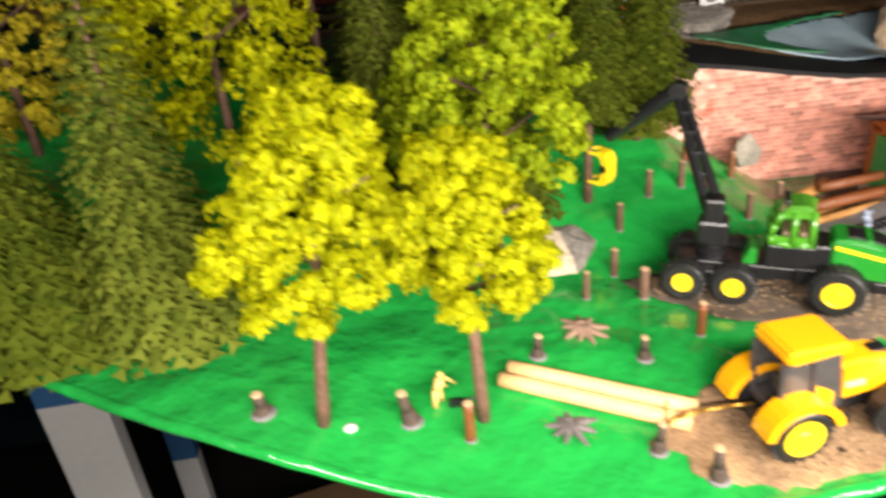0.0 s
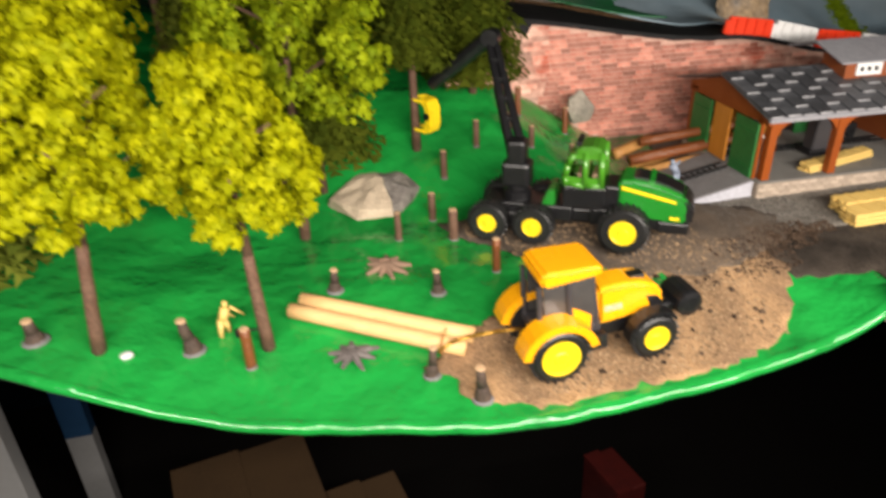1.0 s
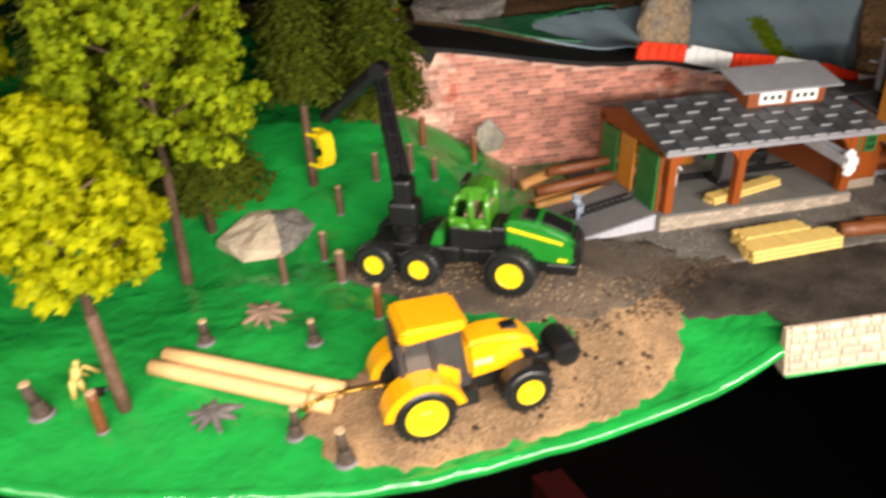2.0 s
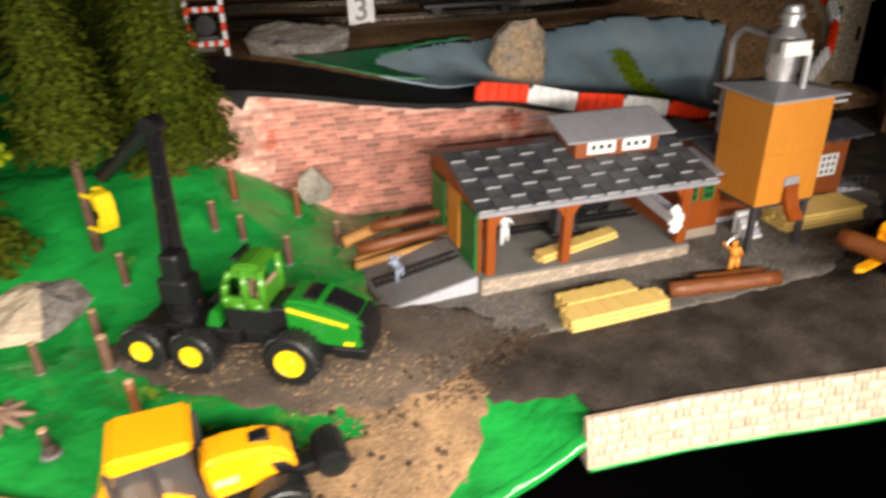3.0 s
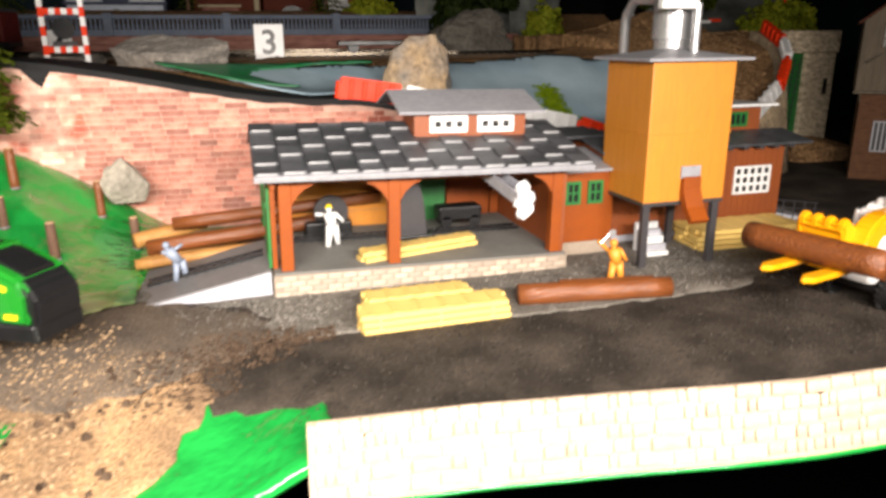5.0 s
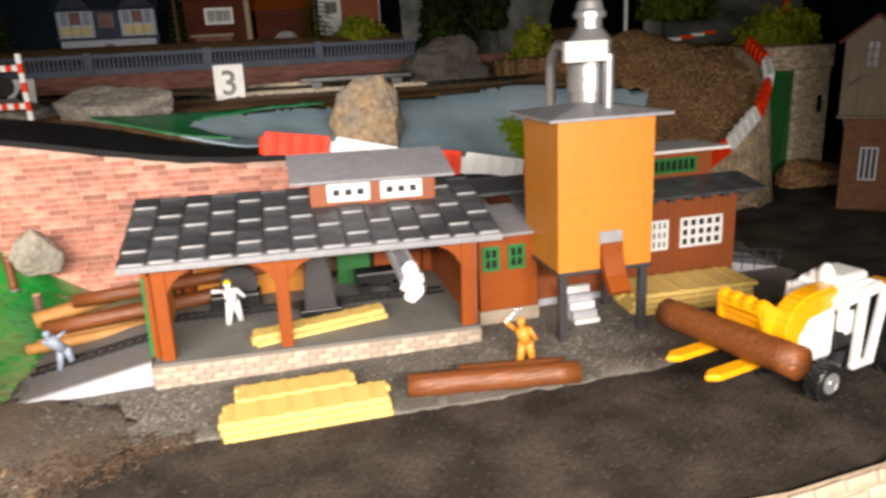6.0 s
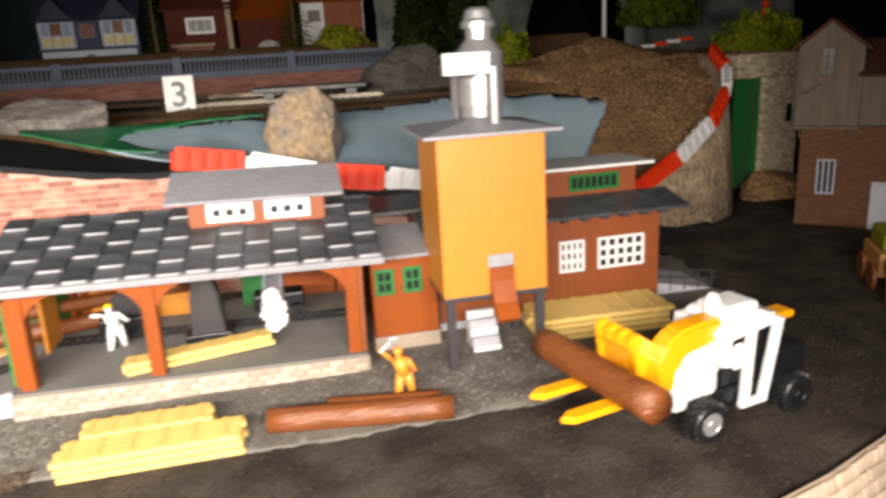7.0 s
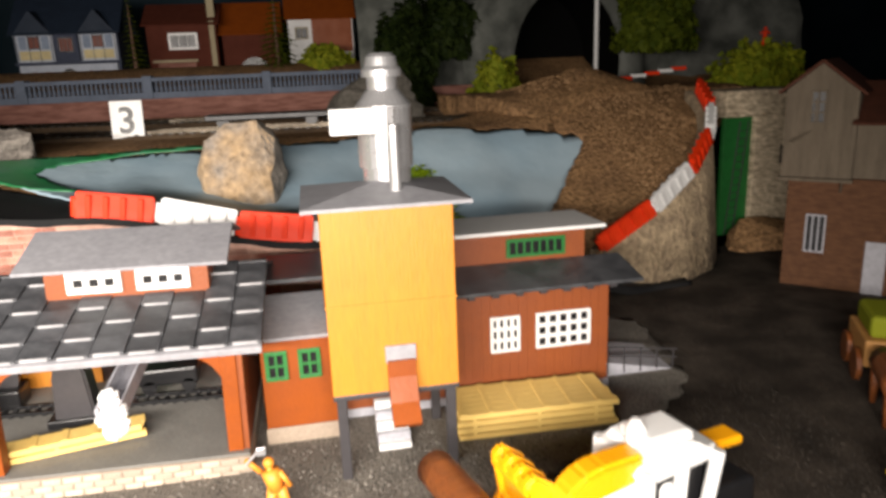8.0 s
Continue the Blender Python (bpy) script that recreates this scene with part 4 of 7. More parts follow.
box(bm, 0.0570, -0.0052, 0.0185, 0.0586, 0.0052, 0.0255, 0.0005)
box(bm, 0.0420, -0.0030, 0.0340, 0.0500, 0.0030, 0.0372, 0.0008)
part("grille", bm, BLACK, tractor, "black grille")
for s in (-1, 1):
    n = 12
    bm = bmesh.new()
    for i in range(n):
        a0, a1 = math.radians(12 + 156 * i / n), math.radians(12 + 156 * (i + 1) / n)
        ri, ro = 0.0146, 0.0185
        y0, y1 = s * 0.0095, s * 0.0215
        v = [bm.verts.new((math.cos(a) * r * 1.02, y, 0.0138 + math.sin(a) * r)) for y in (y0, y1) for a, r in ((a0, ri), (a1, ri), (a1, ro), (a0, ro))]
        for f in ((0, 1, 2, 3), (4, 7, 6, 5), (3, 2, 6, 7), (0, 4, 5, 1), (0, 3, 7, 4), (1, 5, 6, 2)):
            bm.faces.new([v[k] for k in f])
    bmesh.ops.remove_doubles(bm, verts=bm.verts, dist=0.00002)
    part("fender", bm, TRACTOR, tractor, smooth=False)
    bm = bmesh.new()
    for i in range(8):
        a0, a1 = math.radians(35 + 145 * i / 8), math.radians(35 + 145 * (i + 1) / 8)
        v = [bm.verts.new((0.0485 + math.cos(a) * r, y, 0.0112 + math.sin(a) * r)) for y in (s * 0.0115, s * 0.0185) for a, r in ((a0, 0.0121), (a1, 0.0121), (a1, 0.0136), (a0, 0.0136))]
        for f in ((0, 1, 2, 3), (4, 7, 6, 5), (3, 2, 6, 7), (0, 4, 5, 1), (0, 3, 7, 4), (1, 5, 6, 2)):
            bm.faces.new([v[k] for k in f])
    bmesh.ops.remove_doubles(bm, verts=bm.verts, dist=0.00002)
    part("mudguard", bm, BLACK, tractor)
cabm = bmesh.new()
for x, y in ((-0.006, -0.0105), (-0.006, 0.0105), (0.0225, -0.0095), (0.0225, 0.0095), (0.009, -0.0112), (0.009, 0.0112)):
    rod(cabm, (x * 1.0, y, 0.018), (x * 0.90 - 0.0005, y * 1.0, 0.0475), 0.0015, 0.0014, 8)
box(cabm, -0.007, -0.0105, 0.0165, 0.0240, 0.0105, 0.0215, 0.0008)
part("cab_frame", cabm, DARK_GREY, tractor, "dark grey cab pillars")
GLASS = bpy.data.materials.new("smoky_glass")
GLASS.use_nodes = True
g = GLASS.node_tree.nodes["Principled BSDF"]
g.inputs["Base Color"].default_value = (0.35, 0.37, 0.38, 1)
g.inputs["Roughness"].default_value = 0.08
g.inputs["Transmission Weight"].default_value = 1.0
g.inputs["IOR"].default_value = 1.1
SMOKED = material("smoked_plastic", (0.050, 0.048, 0.046), 0.22, second=(0.075, 0.070, 0.064), scale=120, coat=0.3, grain=0.05)
part("windscreen", boxed(0.0215, -0.0085, 0.022, 0.0220, 0.0085, 0.0480), SMOKED, tractor, "smoky windscreen")
for s in (-1, 1):
    part("side_glass", boxed(-0.004, s * 0.0106 - 0.0003, 0.022, 0.0205, s * 0.0106 + 0.0003, 0.0480), SMOKED, tractor, "smoky side window")
bm = bmesh.new()
box(bm, 0.001, -0.0045, 0.0205, 0.010, 0.0045, 0.0245, 0.0008)
box(bm, -0.001, -0.0045, 0.0235, 0.0018, 0.0045, 0.0330, 0.0008)
part("seat", bm, DARK_GREY, tractor)
for s in (-1, 1):
    q = [(0.0085, 0.0200), (0.0185, 0.0195), (0.0190, 0.0270), (0.0150, 0.0300), (0.0090, 0.0335), (0.0070, 0.0320), (0.0100, 0.0280)]
    part("door_trim", prism(bmesh.new(), q, s * 0.0112 - 0.0006, s * 0.0112 + 0.0006, "y", 0.0005), TRACTOR, tractor, "orange-yellow door trim")
bm = bmesh.new()
prism(bm, [(-0.0055, 0.0490), (-0.0040, 0.0470), (0.0225, 0.0480), (0.0250, 0.0500), (0.0240, 0.0530), (-0.0035, 0.0550), (-0.0058, 0.0530)], -0.0132, 0.0132, "y", 0.0016)
part("cab_roof", bm, TRACTOR, tractor, "smooth orange-yellow cab roof")
bm = bmesh.new()
rod(bm, (0.0225, 0.0105, 0.021), (0.0250, 0.0105, 0.0480), 0.0013, 0.0011, 8)
part("exhaust", bm, DARK_GREY, tractor)
bm = bmesh.new()
lathe(bm, [(0.0040, -0.0095), (0.0066, -0.0088), (0.0072, -0.0068), (0.0072, 0.0068), (0.0066, 0.0088), (0.0040, 0.0095)], 12, "y", (0.0715, 0.0, 0.0175))
box(bm, 0.055, -0.0045, 0.0120, 0.070, 0.0045, 0.0180, 0.0012)
part("front_weight", bm, BLACK, tractor, "black front weight")
MARK_PINK = material("pale_pink_mark", (0.78, 0.34, 0.20), 0.4, second=(0.85, 0.55, 0.4), scale=700)
part("side_mark", boxed(0.0265, -0.0090, 0.0250, 0.0355, -0.0086, 0.0280), MARK_PINK, tractor, "pale pink side mark")
bm = bmesh.new()
box(bm, -0.0125, -0.005, 0.0105, -0.006, 0.005, 0.0175, 0.0006)
part("hitch", bm, BLACK, tractor)

# winch rope to the peeled logs
bm = bmesh.new()
tube(bm, [(-0.187, -0.0960, tz + 0.017), (-0.198, -0.0955, tz + 0.0175), (-0.212, -0.0945, tz + 0.0165), (-0.222, -0.0935, tz + 0.014), (-0.2285, -0.093, tz + 0.0095)], 0.0009, 8)
tagged(link_mesh("winch_rope", bm, GOLD, smooth=True), "brass-coloured winch rope from tractor to logs", "rope")

# harvester, its x axis towards the engine end
hz = ground_z(-0.14, -0.02) + 0.0016
harv = thing("forest_harvester", pose(-0.1025, -0.0268, hz, 0, -0.5, -31.0), "green six-wheeled toy forest harvester with black crane", "harvester")
for s in (-1, 1):
    wheel(harv, 0.0, s * 0.0175, 0.0135, 0.0135, 0.0105, 0.0073, s, 24)
    wheel(harv, -0.0506, s * 0.0175, 0.0116, 0.0116, 0.0105, 0.0056, s, 22)
    wheel(harv, -0.0770, s * 0.0175, 0.0116, 0.0116, 0.0105, 0.0056, s, 22)
bm = bmesh.new()
box(bm, -0.020, -0.010, 0.011, 0.020, 0.010, 0.021, 0.001)
box(bm, -0.083, -0.0105, 0.0115, -0.030, 0.0105, 0.0205, 0.001)
box(bm, -0.038, -0.006, 0.010, -0.014, 0.006, 0.018, 0.001)
box(bm, -0.080, -0.0145, 0.0105, -0.047, -0.0095, 0.0165, 0.001)
box(bm, -0.080, 0.0095, 0.0105, -0.047, 0.0145, 0.0165, 0.001)
box(bm, -0.002, -0.014, 0.013, 0.002, 0.014, 0.0185)
part("chassis", bm, BLACK, harv)
bm = bmesh.new()
prism(bm, [(-0.0050, 0.0205), (-0.0050, 0.0395), (0.004, 0.0402), (0.018, 0.0375), (0.0300, 0.0325), (0.0335, 0.0270), (0.0325, 0.0165), (0.0170, 0.0165), (0.0140, 0.0205)], -0.0115, 0.0115, "y", 0.0018)
part("hood", bm, DEERE, harv, "glossy green engine hood")
bm = bmesh.new()
prism(bm, [(0.0295, 0.0330), (0.0330, 0.0300), (0.0358, 0.0250), (0.0352, 0.0160), (0.0320, 0.0150), (0.0290, 0.0240)], -0.0100, 0.0100, "y", 0.0014)
box(bm, 0.017, -0.0110, 0.0100, 0.0340, 0.0110, 0.0168, 0.0012)
prism(bm, [(0.000, 0.0390), (0.005, 0.0410), (0.018, 0.0384), (0.0295, 0.0334), (0.0295, 0.0315), (0.000, 0.0370)], -0.0070, 0.0070, "y", 0.0006)
box(bm, -0.0125, -0.0100, 0.0195, -0.0040, 0.0100, 0.0350, 0.0012)
part("grille", bm, BLACK, harv, "black grille and hood top")
part("hood_band", prism(bmesh.new(), [(0.0110, 0.0370), (0.0140, 0.0365), (0.0140, 0.0398), (0.0110, 0.0404)], -0.0090, 0.0090, "y", 0.0004), DEERE, harv, "green band across the black hood top")
for s in (-1, 1):
    bm = prism(bmesh.new(), [(-0.0030, 0.0368), (0.0260, 0.0302), (0.0260, 0.0286), (-0.0030, 0.0348)], s * 0.0117 - 0.0003, s * 0.0117 + 0.0003)
    part("stripe", bm, HUB_YELLOW, harv, "yellow side stripe")
    part("mark", boxed(0.0235, s * 0.0117 - 0.0003, 0.0190, 0.0285, s * 0.0117 + 0.0003, 0.0206), HUB_YELLOW, harv)
bm = bmesh.new()
box(bm, -0.0360, -0.0105, 0.0200, -0.0115, 0.0105, 0.0340, 0.0014)
part("cab_floor", bm, BLACK, harv)
bm = prism(bmesh.new(), [(-0.0355, 0.0490), (-0.0150, 0.0505), (-0.0135, 0.0535), (-0.0200, 0.0560), (-0.0310, 0.0548)], -0.0112, 0.0112, "y", 0.0014)
CAB_FIT = Matrix.Translation((-0.0037, 0, 0.0141)) @ Matrix.Diagonal((0.76, 0.90, 0.77, 1))
cab = part("cab", bm, CAB_GREEN, harv, "light green rounded cab roof")
cab.matrix_basis = CAB_FIT
for s in (-1, 1):
    for q in ([(-0.0395, 0.0255), (-0.0405, 0.0330), (-0.0385, 0.0420), (-0.0345, 0.0500)], [(-0.0262, 0.0255), (-0.0258, 0.0515)], [(-0.0140, 0.0255), (-0.0145, 0.0520)], [(-0.0395, 0.0275), (-0.0260, 0.0262), (-0.0140, 0.0275)]):
        bm = bmesh.new()
        tube(bm, [(x, s * 0.0106, z) for x, z in q], 0.0025, 8)
        part("pillar", bm, CAB_GREEN, cab, smooth=True)
part("back_panel", boxed(-0.0150, -0.0105, 0.0265, -0.0130, 0.0105, 0.0390, 0.0006), CAB_GREEN, cab)
part("front_glass", boxed(-0.0370, -0.0095, 0.0285, -0.0365, 0.0095, 0.0480), GLASS, harv).matrix_basis = CAB_FIT
for s in (-1, 1):
    q = [(-0.0405, 0.0250), (-0.0150, 0.0250), (-0.0150, 0.0335), (-0.0200, 0.0318), (-0.0262, 0.0330), (-0.0320, 0.0318), (-0.0405, 0.0335)]
    part("door_panel", prism(bmesh.new(), q, s * 0.0108 - 0.0009, s * 0.0108 + 0.0009, "y", 0.0005), CAB_GREEN, cab)
    q = [(-0.0365, 0.0460), (-0.0300, 0.0475), (-0.0262, 0.0455), (-0.0210, 0.0478), (-0.0145, 0.0460), (-0.0140, 0.0520), (-0.0340, 0.0510)]
    part("roof_band", prism(bmesh.new(), q, s * 0.0108 - 0.0009, s * 0.0108 + 0.0009, "y", 0.0005), CAB_GREEN, cab)
for x in (-0.0325, -0.0215):
    bm = bmesh.new()
    box(bm, x, -0.0078, 0.0265, x + 0.0075, 0.0078, 0.0345, 0.0016)
    box(bm, x + 0.0046, -0.0078, 0.0320, x + 0.0078, 0.0078, 0.0410, 0.0014)
    part("seat", bm, SEAT, harv, "beige cab seat").matrix_basis = CAB_FIT
bm = bmesh.new()
prism(bm, [(-0.0480, 0.0205), (-0.0400, 0.0205), (-0.0400, 0.0300), (-0.0440, 0.0300)], -0.0100, 0.0100, "y", 0.0008)
part("front_cover", bm, DEERE, harv)
part("roof_lamp_bar", boxed(-0.0340, -0.0085, 0.0553, -0.0300, 0.0085, 0.0580, 0.0008), BLACK, harv).matrix_basis = CAB_FIT
# crane: turret, mast, knuckle boom
bm = bmesh.new()
lathe(bm, [(0.0085, 0.020), (0.0085, 0.0250), (0.0065, 0.0262), (0.0065, 0.033)], 18, "z", (-0.0640, 0.0, 0.0))
box(bm, -0.0725, -0.0070, 0.0280, -0.0555, 0.0070, 0.0430, 0.0022)
box(bm, -0.0695, -0.0060, 0.0400, -0.0585, 0.0060, 0.0560, 0.0020)
part("turret", bm, BLACK, harv, "black crane turret")
inv = harv.matrix_world.inverted()
mast0 = Vector((-0.0640, 0.0, 0.047))
elbow = inv @ Vector((-0.1585, 0.058, 0.1045))
tip = inv @ Vector((-0.1915, 0.0845, 0.0720))
bm = bmesh.new()
for off in (-0.0034, 0.0034):
    rod(bm, mast0 + Vector((off, 0, 0)), elbow + Vector((off * 0.6, 0, 0)), 0.0030, 0.0022, 8)
rod(bm, mast0 + Vector((-0.004, 0, -0.004)), mast0.lerp(elbow, 0.55) + Vector((-0.0045, 0, 0)), 0.0017, 0.0015, 8)
for k in range(5):
    c = mast0.lerp(elbow, 0.12 + 0.17 * k)
    box(bm, c.x - 0.0034, c.y - 0.0022, c.z - 0.0016, c.x + 0.0034, c.y + 0.0022, c.z + 0.0016, 0.0004)
part("mast", bm, BLACK, harv, "black crane mast")
bm = bmesh.new()
rod(bm, elbow + Vector((0, 0, 0.001)), tip, 0.0050, 0.0042, 8)
rod(bm, elbow + Vector((0.001, 0, 0.0035)), elbow.lerp(tip, 0.6) + Vector((0, 0, 0.0035)), 0.0018, 0.0015, 8)
lathe(bm, [(0.0054, -0.0050), (0.0054, 0.0050)], 14, "y", elbow)
part("boom", bm, BLACK, harv, "black knuckle boom")
head = thing("harvester_head", pose(-0.1965, 0.0830, 0.0535, 0, 0, -55), "yellow harvester head clasping the bare trunk", "harvester head")
bm = bmesh.new()
prof = [(0.0, 0.0115), (0.0062, 0.0105), (0.0085, 0.0055), (0.0085, -0.0060), (0.0062, -0.0110), (0.0, -0.0125), (0.0, -0.0085), (0.0035, -0.0070), (0.0045, -0.0030), (0.0045, 0.0030), (0.0035, 0.0068), (0.0, 0.0078)]
prism(bm, prof, -0.0050, 0.0050, "y", 0.0006)
part("body", bm, HUB_YELLOW, head)
for z in (-0.0105, 0.0095):
    bm = bmesh.new()
    for s in (-1, 1):
        tube(bm, [(0.002, s * 0.0045, z), (-0.0045, s * 0.0058, z + 0.0005), (-0.0095, s * 0.0030, z)], 0.0012, 7)
    part("claw", bm, HUB_YELLOW, head)
part("roller", lathe(bmesh.new(), [(0.0026, -0.0054), (0.0026, 0.0054)], 14, "y", (0.0050, 0, 0.0)), BLACK, head)

# wheel loader with log grab, its x axis towards the grab
loader = thing("log_loader", pose(0.2545, -0.0745, 0.0008, 0, 0, 193), "white and orange toy log loader with black wheels", "loader")
for s in (-1, 1):
    wheel(loader, 0.0165, s * 0.0125, 0.0070, 0.0070, 0.0060, 0.0040, s, 18, STEEL)
    wheel(loader, -0.0240, s * 0.0125, 0.0070, 0.0070, 0.0060, 0.0036, s, 18, BLACK)
bm = bmesh.new()
box(bm, -0.030, -0.009, 0.0065, 0.022, 0.009, 0.0135, 0.0010)
box(bm, -0.033, -0.010, 0.0100, -0.0155, 0.010, 0.0230, 0.0014)
part("chassis", bm, BLACK, loader)
bm = bmesh.new()
box(bm, 0.0080, -0.0095, 0.0130, 0.0265, 0.0095, 0.0265, 0.0022)
box(bm, 0.0040, -0.0080, 0.0190, 0.0200, 0.0080, 0.0310, 0.0030)
box(bm, 0.0215, -0.0105, 0.0110, 0.0285, 0.0105, 0.0190, 0.0022)
part("body", bm, WHITE, loader, "bright white body and bonnet")
part("cabin", prism(bmesh.new(), [(-0.0150, 0.0130), (0.0060, 0.0130), (0.0070, 0.0320), (-0.0160, 0.0340)], -0.0075, 0.0075, "y", 0.0010), BLACK, loader, "dark cabin")
part("driver_seat", boxed(-0.0080, -0.0084, 0.0180, 0.0010, 0.0084, 0.0290, 0.0025), WHITE, loader, "white seat block")
bm = bmesh.new()
prism(bm, [(-0.0185, 0.0330), (0.0090, 0.0300), (0.0120, 0.0330), (0.0070, 0.0385), (-0.0060, 0.0405), (-0.0130, 0.0385), (-0.0195, 0.0365)], -0.0110, 0.0110, "y", 0.0022)
box(bm, -0.0120, -0.0070, 0.0375, 0.0040, 0.0070, 0.0420, 0.0018)
part("cab_roof", bm, WHITE, loader, "white cab roof")
part("beacon", lathe(bmesh.new(), [(0.0030, 0.0380), (0.0028, 0.0430), (0.0012, 0.0455)], 12, "z", (0.0030, 0.0, 0.0)), WHITE, loader)
for s in (-1, 1):
    for x0, x1, z0 in ((-0.0105, -0.0170, 0.0075), (-0.0020, -0.0045, 0.0075), (0.0075, 0.0070, 0.0240)):
        bm = bmesh.new()
        rod(bm, (x0, s * 0.0112, z0), (x1, s * 0.0106, 0.0360), 0.0019, 0.0019, 8)
        part("pillar", bm, WHITE, loader)
    part("step", boxed(-0.0125, s * 0.0112 - 0.0014, 0.0062, 0.0000, s * 0.0112 + 0.0014, 0.0090, 0.0008), WHITE, loader)
part("rear_mount", boxed(-0.0335, -0.004, 0.0300, -0.0190, 0.004, 0.0330, 0.0010), TRACTOR, loader, "orange rear handle")
for y in (0.0040,):
    bm = bmesh.new()
    arc = (0.0, 0.4, 0.8, 1.2, 1.57)
    q = [(0.0060, 0.0398)] + [(0.0190 + 0.0140 * math.sin(a), 0.0255 + 0.0140 * math.cos(a)) for a in arc] + [(0.0340, 0.0180), (0.0262, 0.0180)] + [(0.0190 + 0.0066 * math.sin(a), 0.0255 + 0.0066 * math.cos(a)) for a in reversed(arc)] + [(0.0060, 0.0315)]
    prism(bm, q, y - 0.0042, y + 0.0042, "y", 0.0012)
    part("lift_arm", bm, TRACTOR, loader, "orange lift arm")
bm = bmesh.new()
prism(bm, [(0.0290, 0.0165), (0.0410, 0.0165), (0.0400, 0.0195), (0.0345, 0.0210), (0.0355, 0.0300), (0.0400, 0.0345), (0.0360, 0.0370), (0.0300, 0.0320)], -0.0190, 0.0020, "y", 0.0016)
part("grab", bm, TRACTOR, loader, "orange-yellow log grab shield")
for y in (-0.0165, -0.0110, -0.0055, 0.0):
    part("grab_rib", prism(bmesh.new(), [(0.0280, 0.0180), (0.0335, 0.0180), (0.0345, 0.0300), (0.0395, 0.0352), (0.0360, 0.0385), (0.0285, 0.0330)], y - 0.0019, y + 0.0019, "y", 0.0009), TRACTOR, loader)
for y in (-0.0105, 0.0070):
    bm = bmesh.new()
    prism(bm, [(0.0380, y - 0.0030), (0.0660, y - 0.0030), (0.0700, y), (0.0660, y + 0.0030), (0.0380, y + 0.0030)], 0.0190, 0.0212, "z", 0.0006)
    part("tine", bm, TRACTOR, loader, "orange flat fork tine")
bm = bmesh.new()
random.seed(3)
rod(bm, (0.1985, -0.0550, 0.0272), (0.2125, -0.1110, 0.0285), 0.0056, 0.0056, 18, 0.0002, 8)
tagged(link_mesh("log", bm, LOG_BROWN, smooth=True), "dark brown moulded log held in the loader's grab", "log", "brown logs")

# ---- timber in the yard ----
for p, q, r in (((0.0985, -0.0385, 0.0047), (0.1650, -0.0490, 0.0047), 0.0047), ((0.1205, -0.0330, 0.0036), (0.1625, -0.0400, 0.0036), 0.0036)):
    bm = bmesh.new()
    rod(bm, p, q, r, r * 0.97, 18, 0.0002, 8)
    tagged(link_mesh("log", bm, LOG_BROWN, smooth=True), "dark brown moulded log lying on the gravel yard", "log", "brown logs")


def plank_stack(x, y, z, turn, length, width, layers, wide, label):
    t = thing("plank_stack", pose(x, y, z, 0, 0, turn), label, "timber stack", "yellow timber stacks")
    random.seed(int(x * 10000))
    ph, pw = 0.0021, width / wide
    me = None
    for l in range(layers):
        for k in range(wide):
            if me is None:
                ob = link_mesh("plank", boxed(0, 0.00002, 0, length, pw - 0.00002, ph, 0.00012), YELLOW_WOOD, t)
                me = ob.data
            else:
                ob = new("plank", me)
                ob.parent = t
            ob.location = (random.uniform(-0.0012, 0.0012), k * pw, l * (ph + 0.0007))
        if l < layers - 1:
            for xx in (0.1, 0.5, 0.86):
                part("spacer", boxed(length * xx, 0, l * (ph + 0.0007) + ph, length * xx + 0.0014, width, (l + 1) * (ph + 0.0007)), YELLOW_WOOD, t)
    for xx in (0.03, 0.20, 0.37, 0.54, 0.71, 0.88):
        part("cross_lath", boxed(length * xx, 0.0003, layers * ph + (layers - 1) * 0.0007 - 0.0002, length * xx + 0.0022, width + 0.0002, layers * ph + (layers - 1) * 0.0007 + 0.0003, 0.0001), YELLOW_WOOD, t)
    return t


plank_stack(0.0300, -0.0520, 0.0006, 0.5, 0.0600, 0.0140, 3, 5, "low stack of yellow sawn planks on the yard")
plank_stack(0.0345, -0.0370, 0.0012, 0.5, 0.0440, 0.0120, 3, 4, "small yellow stack of sawn planks behind the first")
plank_stack(0.0415, 0.0060, PZ - 0.0010, 13.0, 0.0600, 0.0090, 2, 3, "yellow sawn planks lying on the shed deck")
plank_stack(0.2165, 0.0010, 0.0012, -2.0, 0.0640, 0.0250, 4, 6, "wide yellow plank stack beside the silo")

# round timber waiting left of the shed
for p, q, r, m, l in (((-0.062, 0.052, 0.0060), (-0.004, 0.062, 0.0075), 0.0026, LOG_TAN, "tan squared timber beam beside the shed"), ((-0.064, 0.074, 0.0120), (-0.030, 0.088, 0.0160), 0.0040, LOG_TAN, "tan timber beam beside the shed"),
                      ((-0.057, 0.064, 0.0105), (0.040, 0.0655, 0.0185), 0.0040, LOG_BROWN, "brown log pulled into the shed"), ((-0.045, 0.074, 0.0195), (0.062, 0.0715, 0.0270), 0.0034, LOG_BROWN, "brown log resting on others at the shed"), ((-0.06, 0.060, 0.0035), (-0.015, 0.082, 0.0045), 0.0035, LOG_TAN, "tan log on the ground by the shed")):
    bm = bmesh.new()
    rod(bm, p, q, r, r * 0.92, 14, 0.0002, 6)
    tagged(link_mesh("log", bm, m, smooth=True), l, "log", "logs beside the shed")

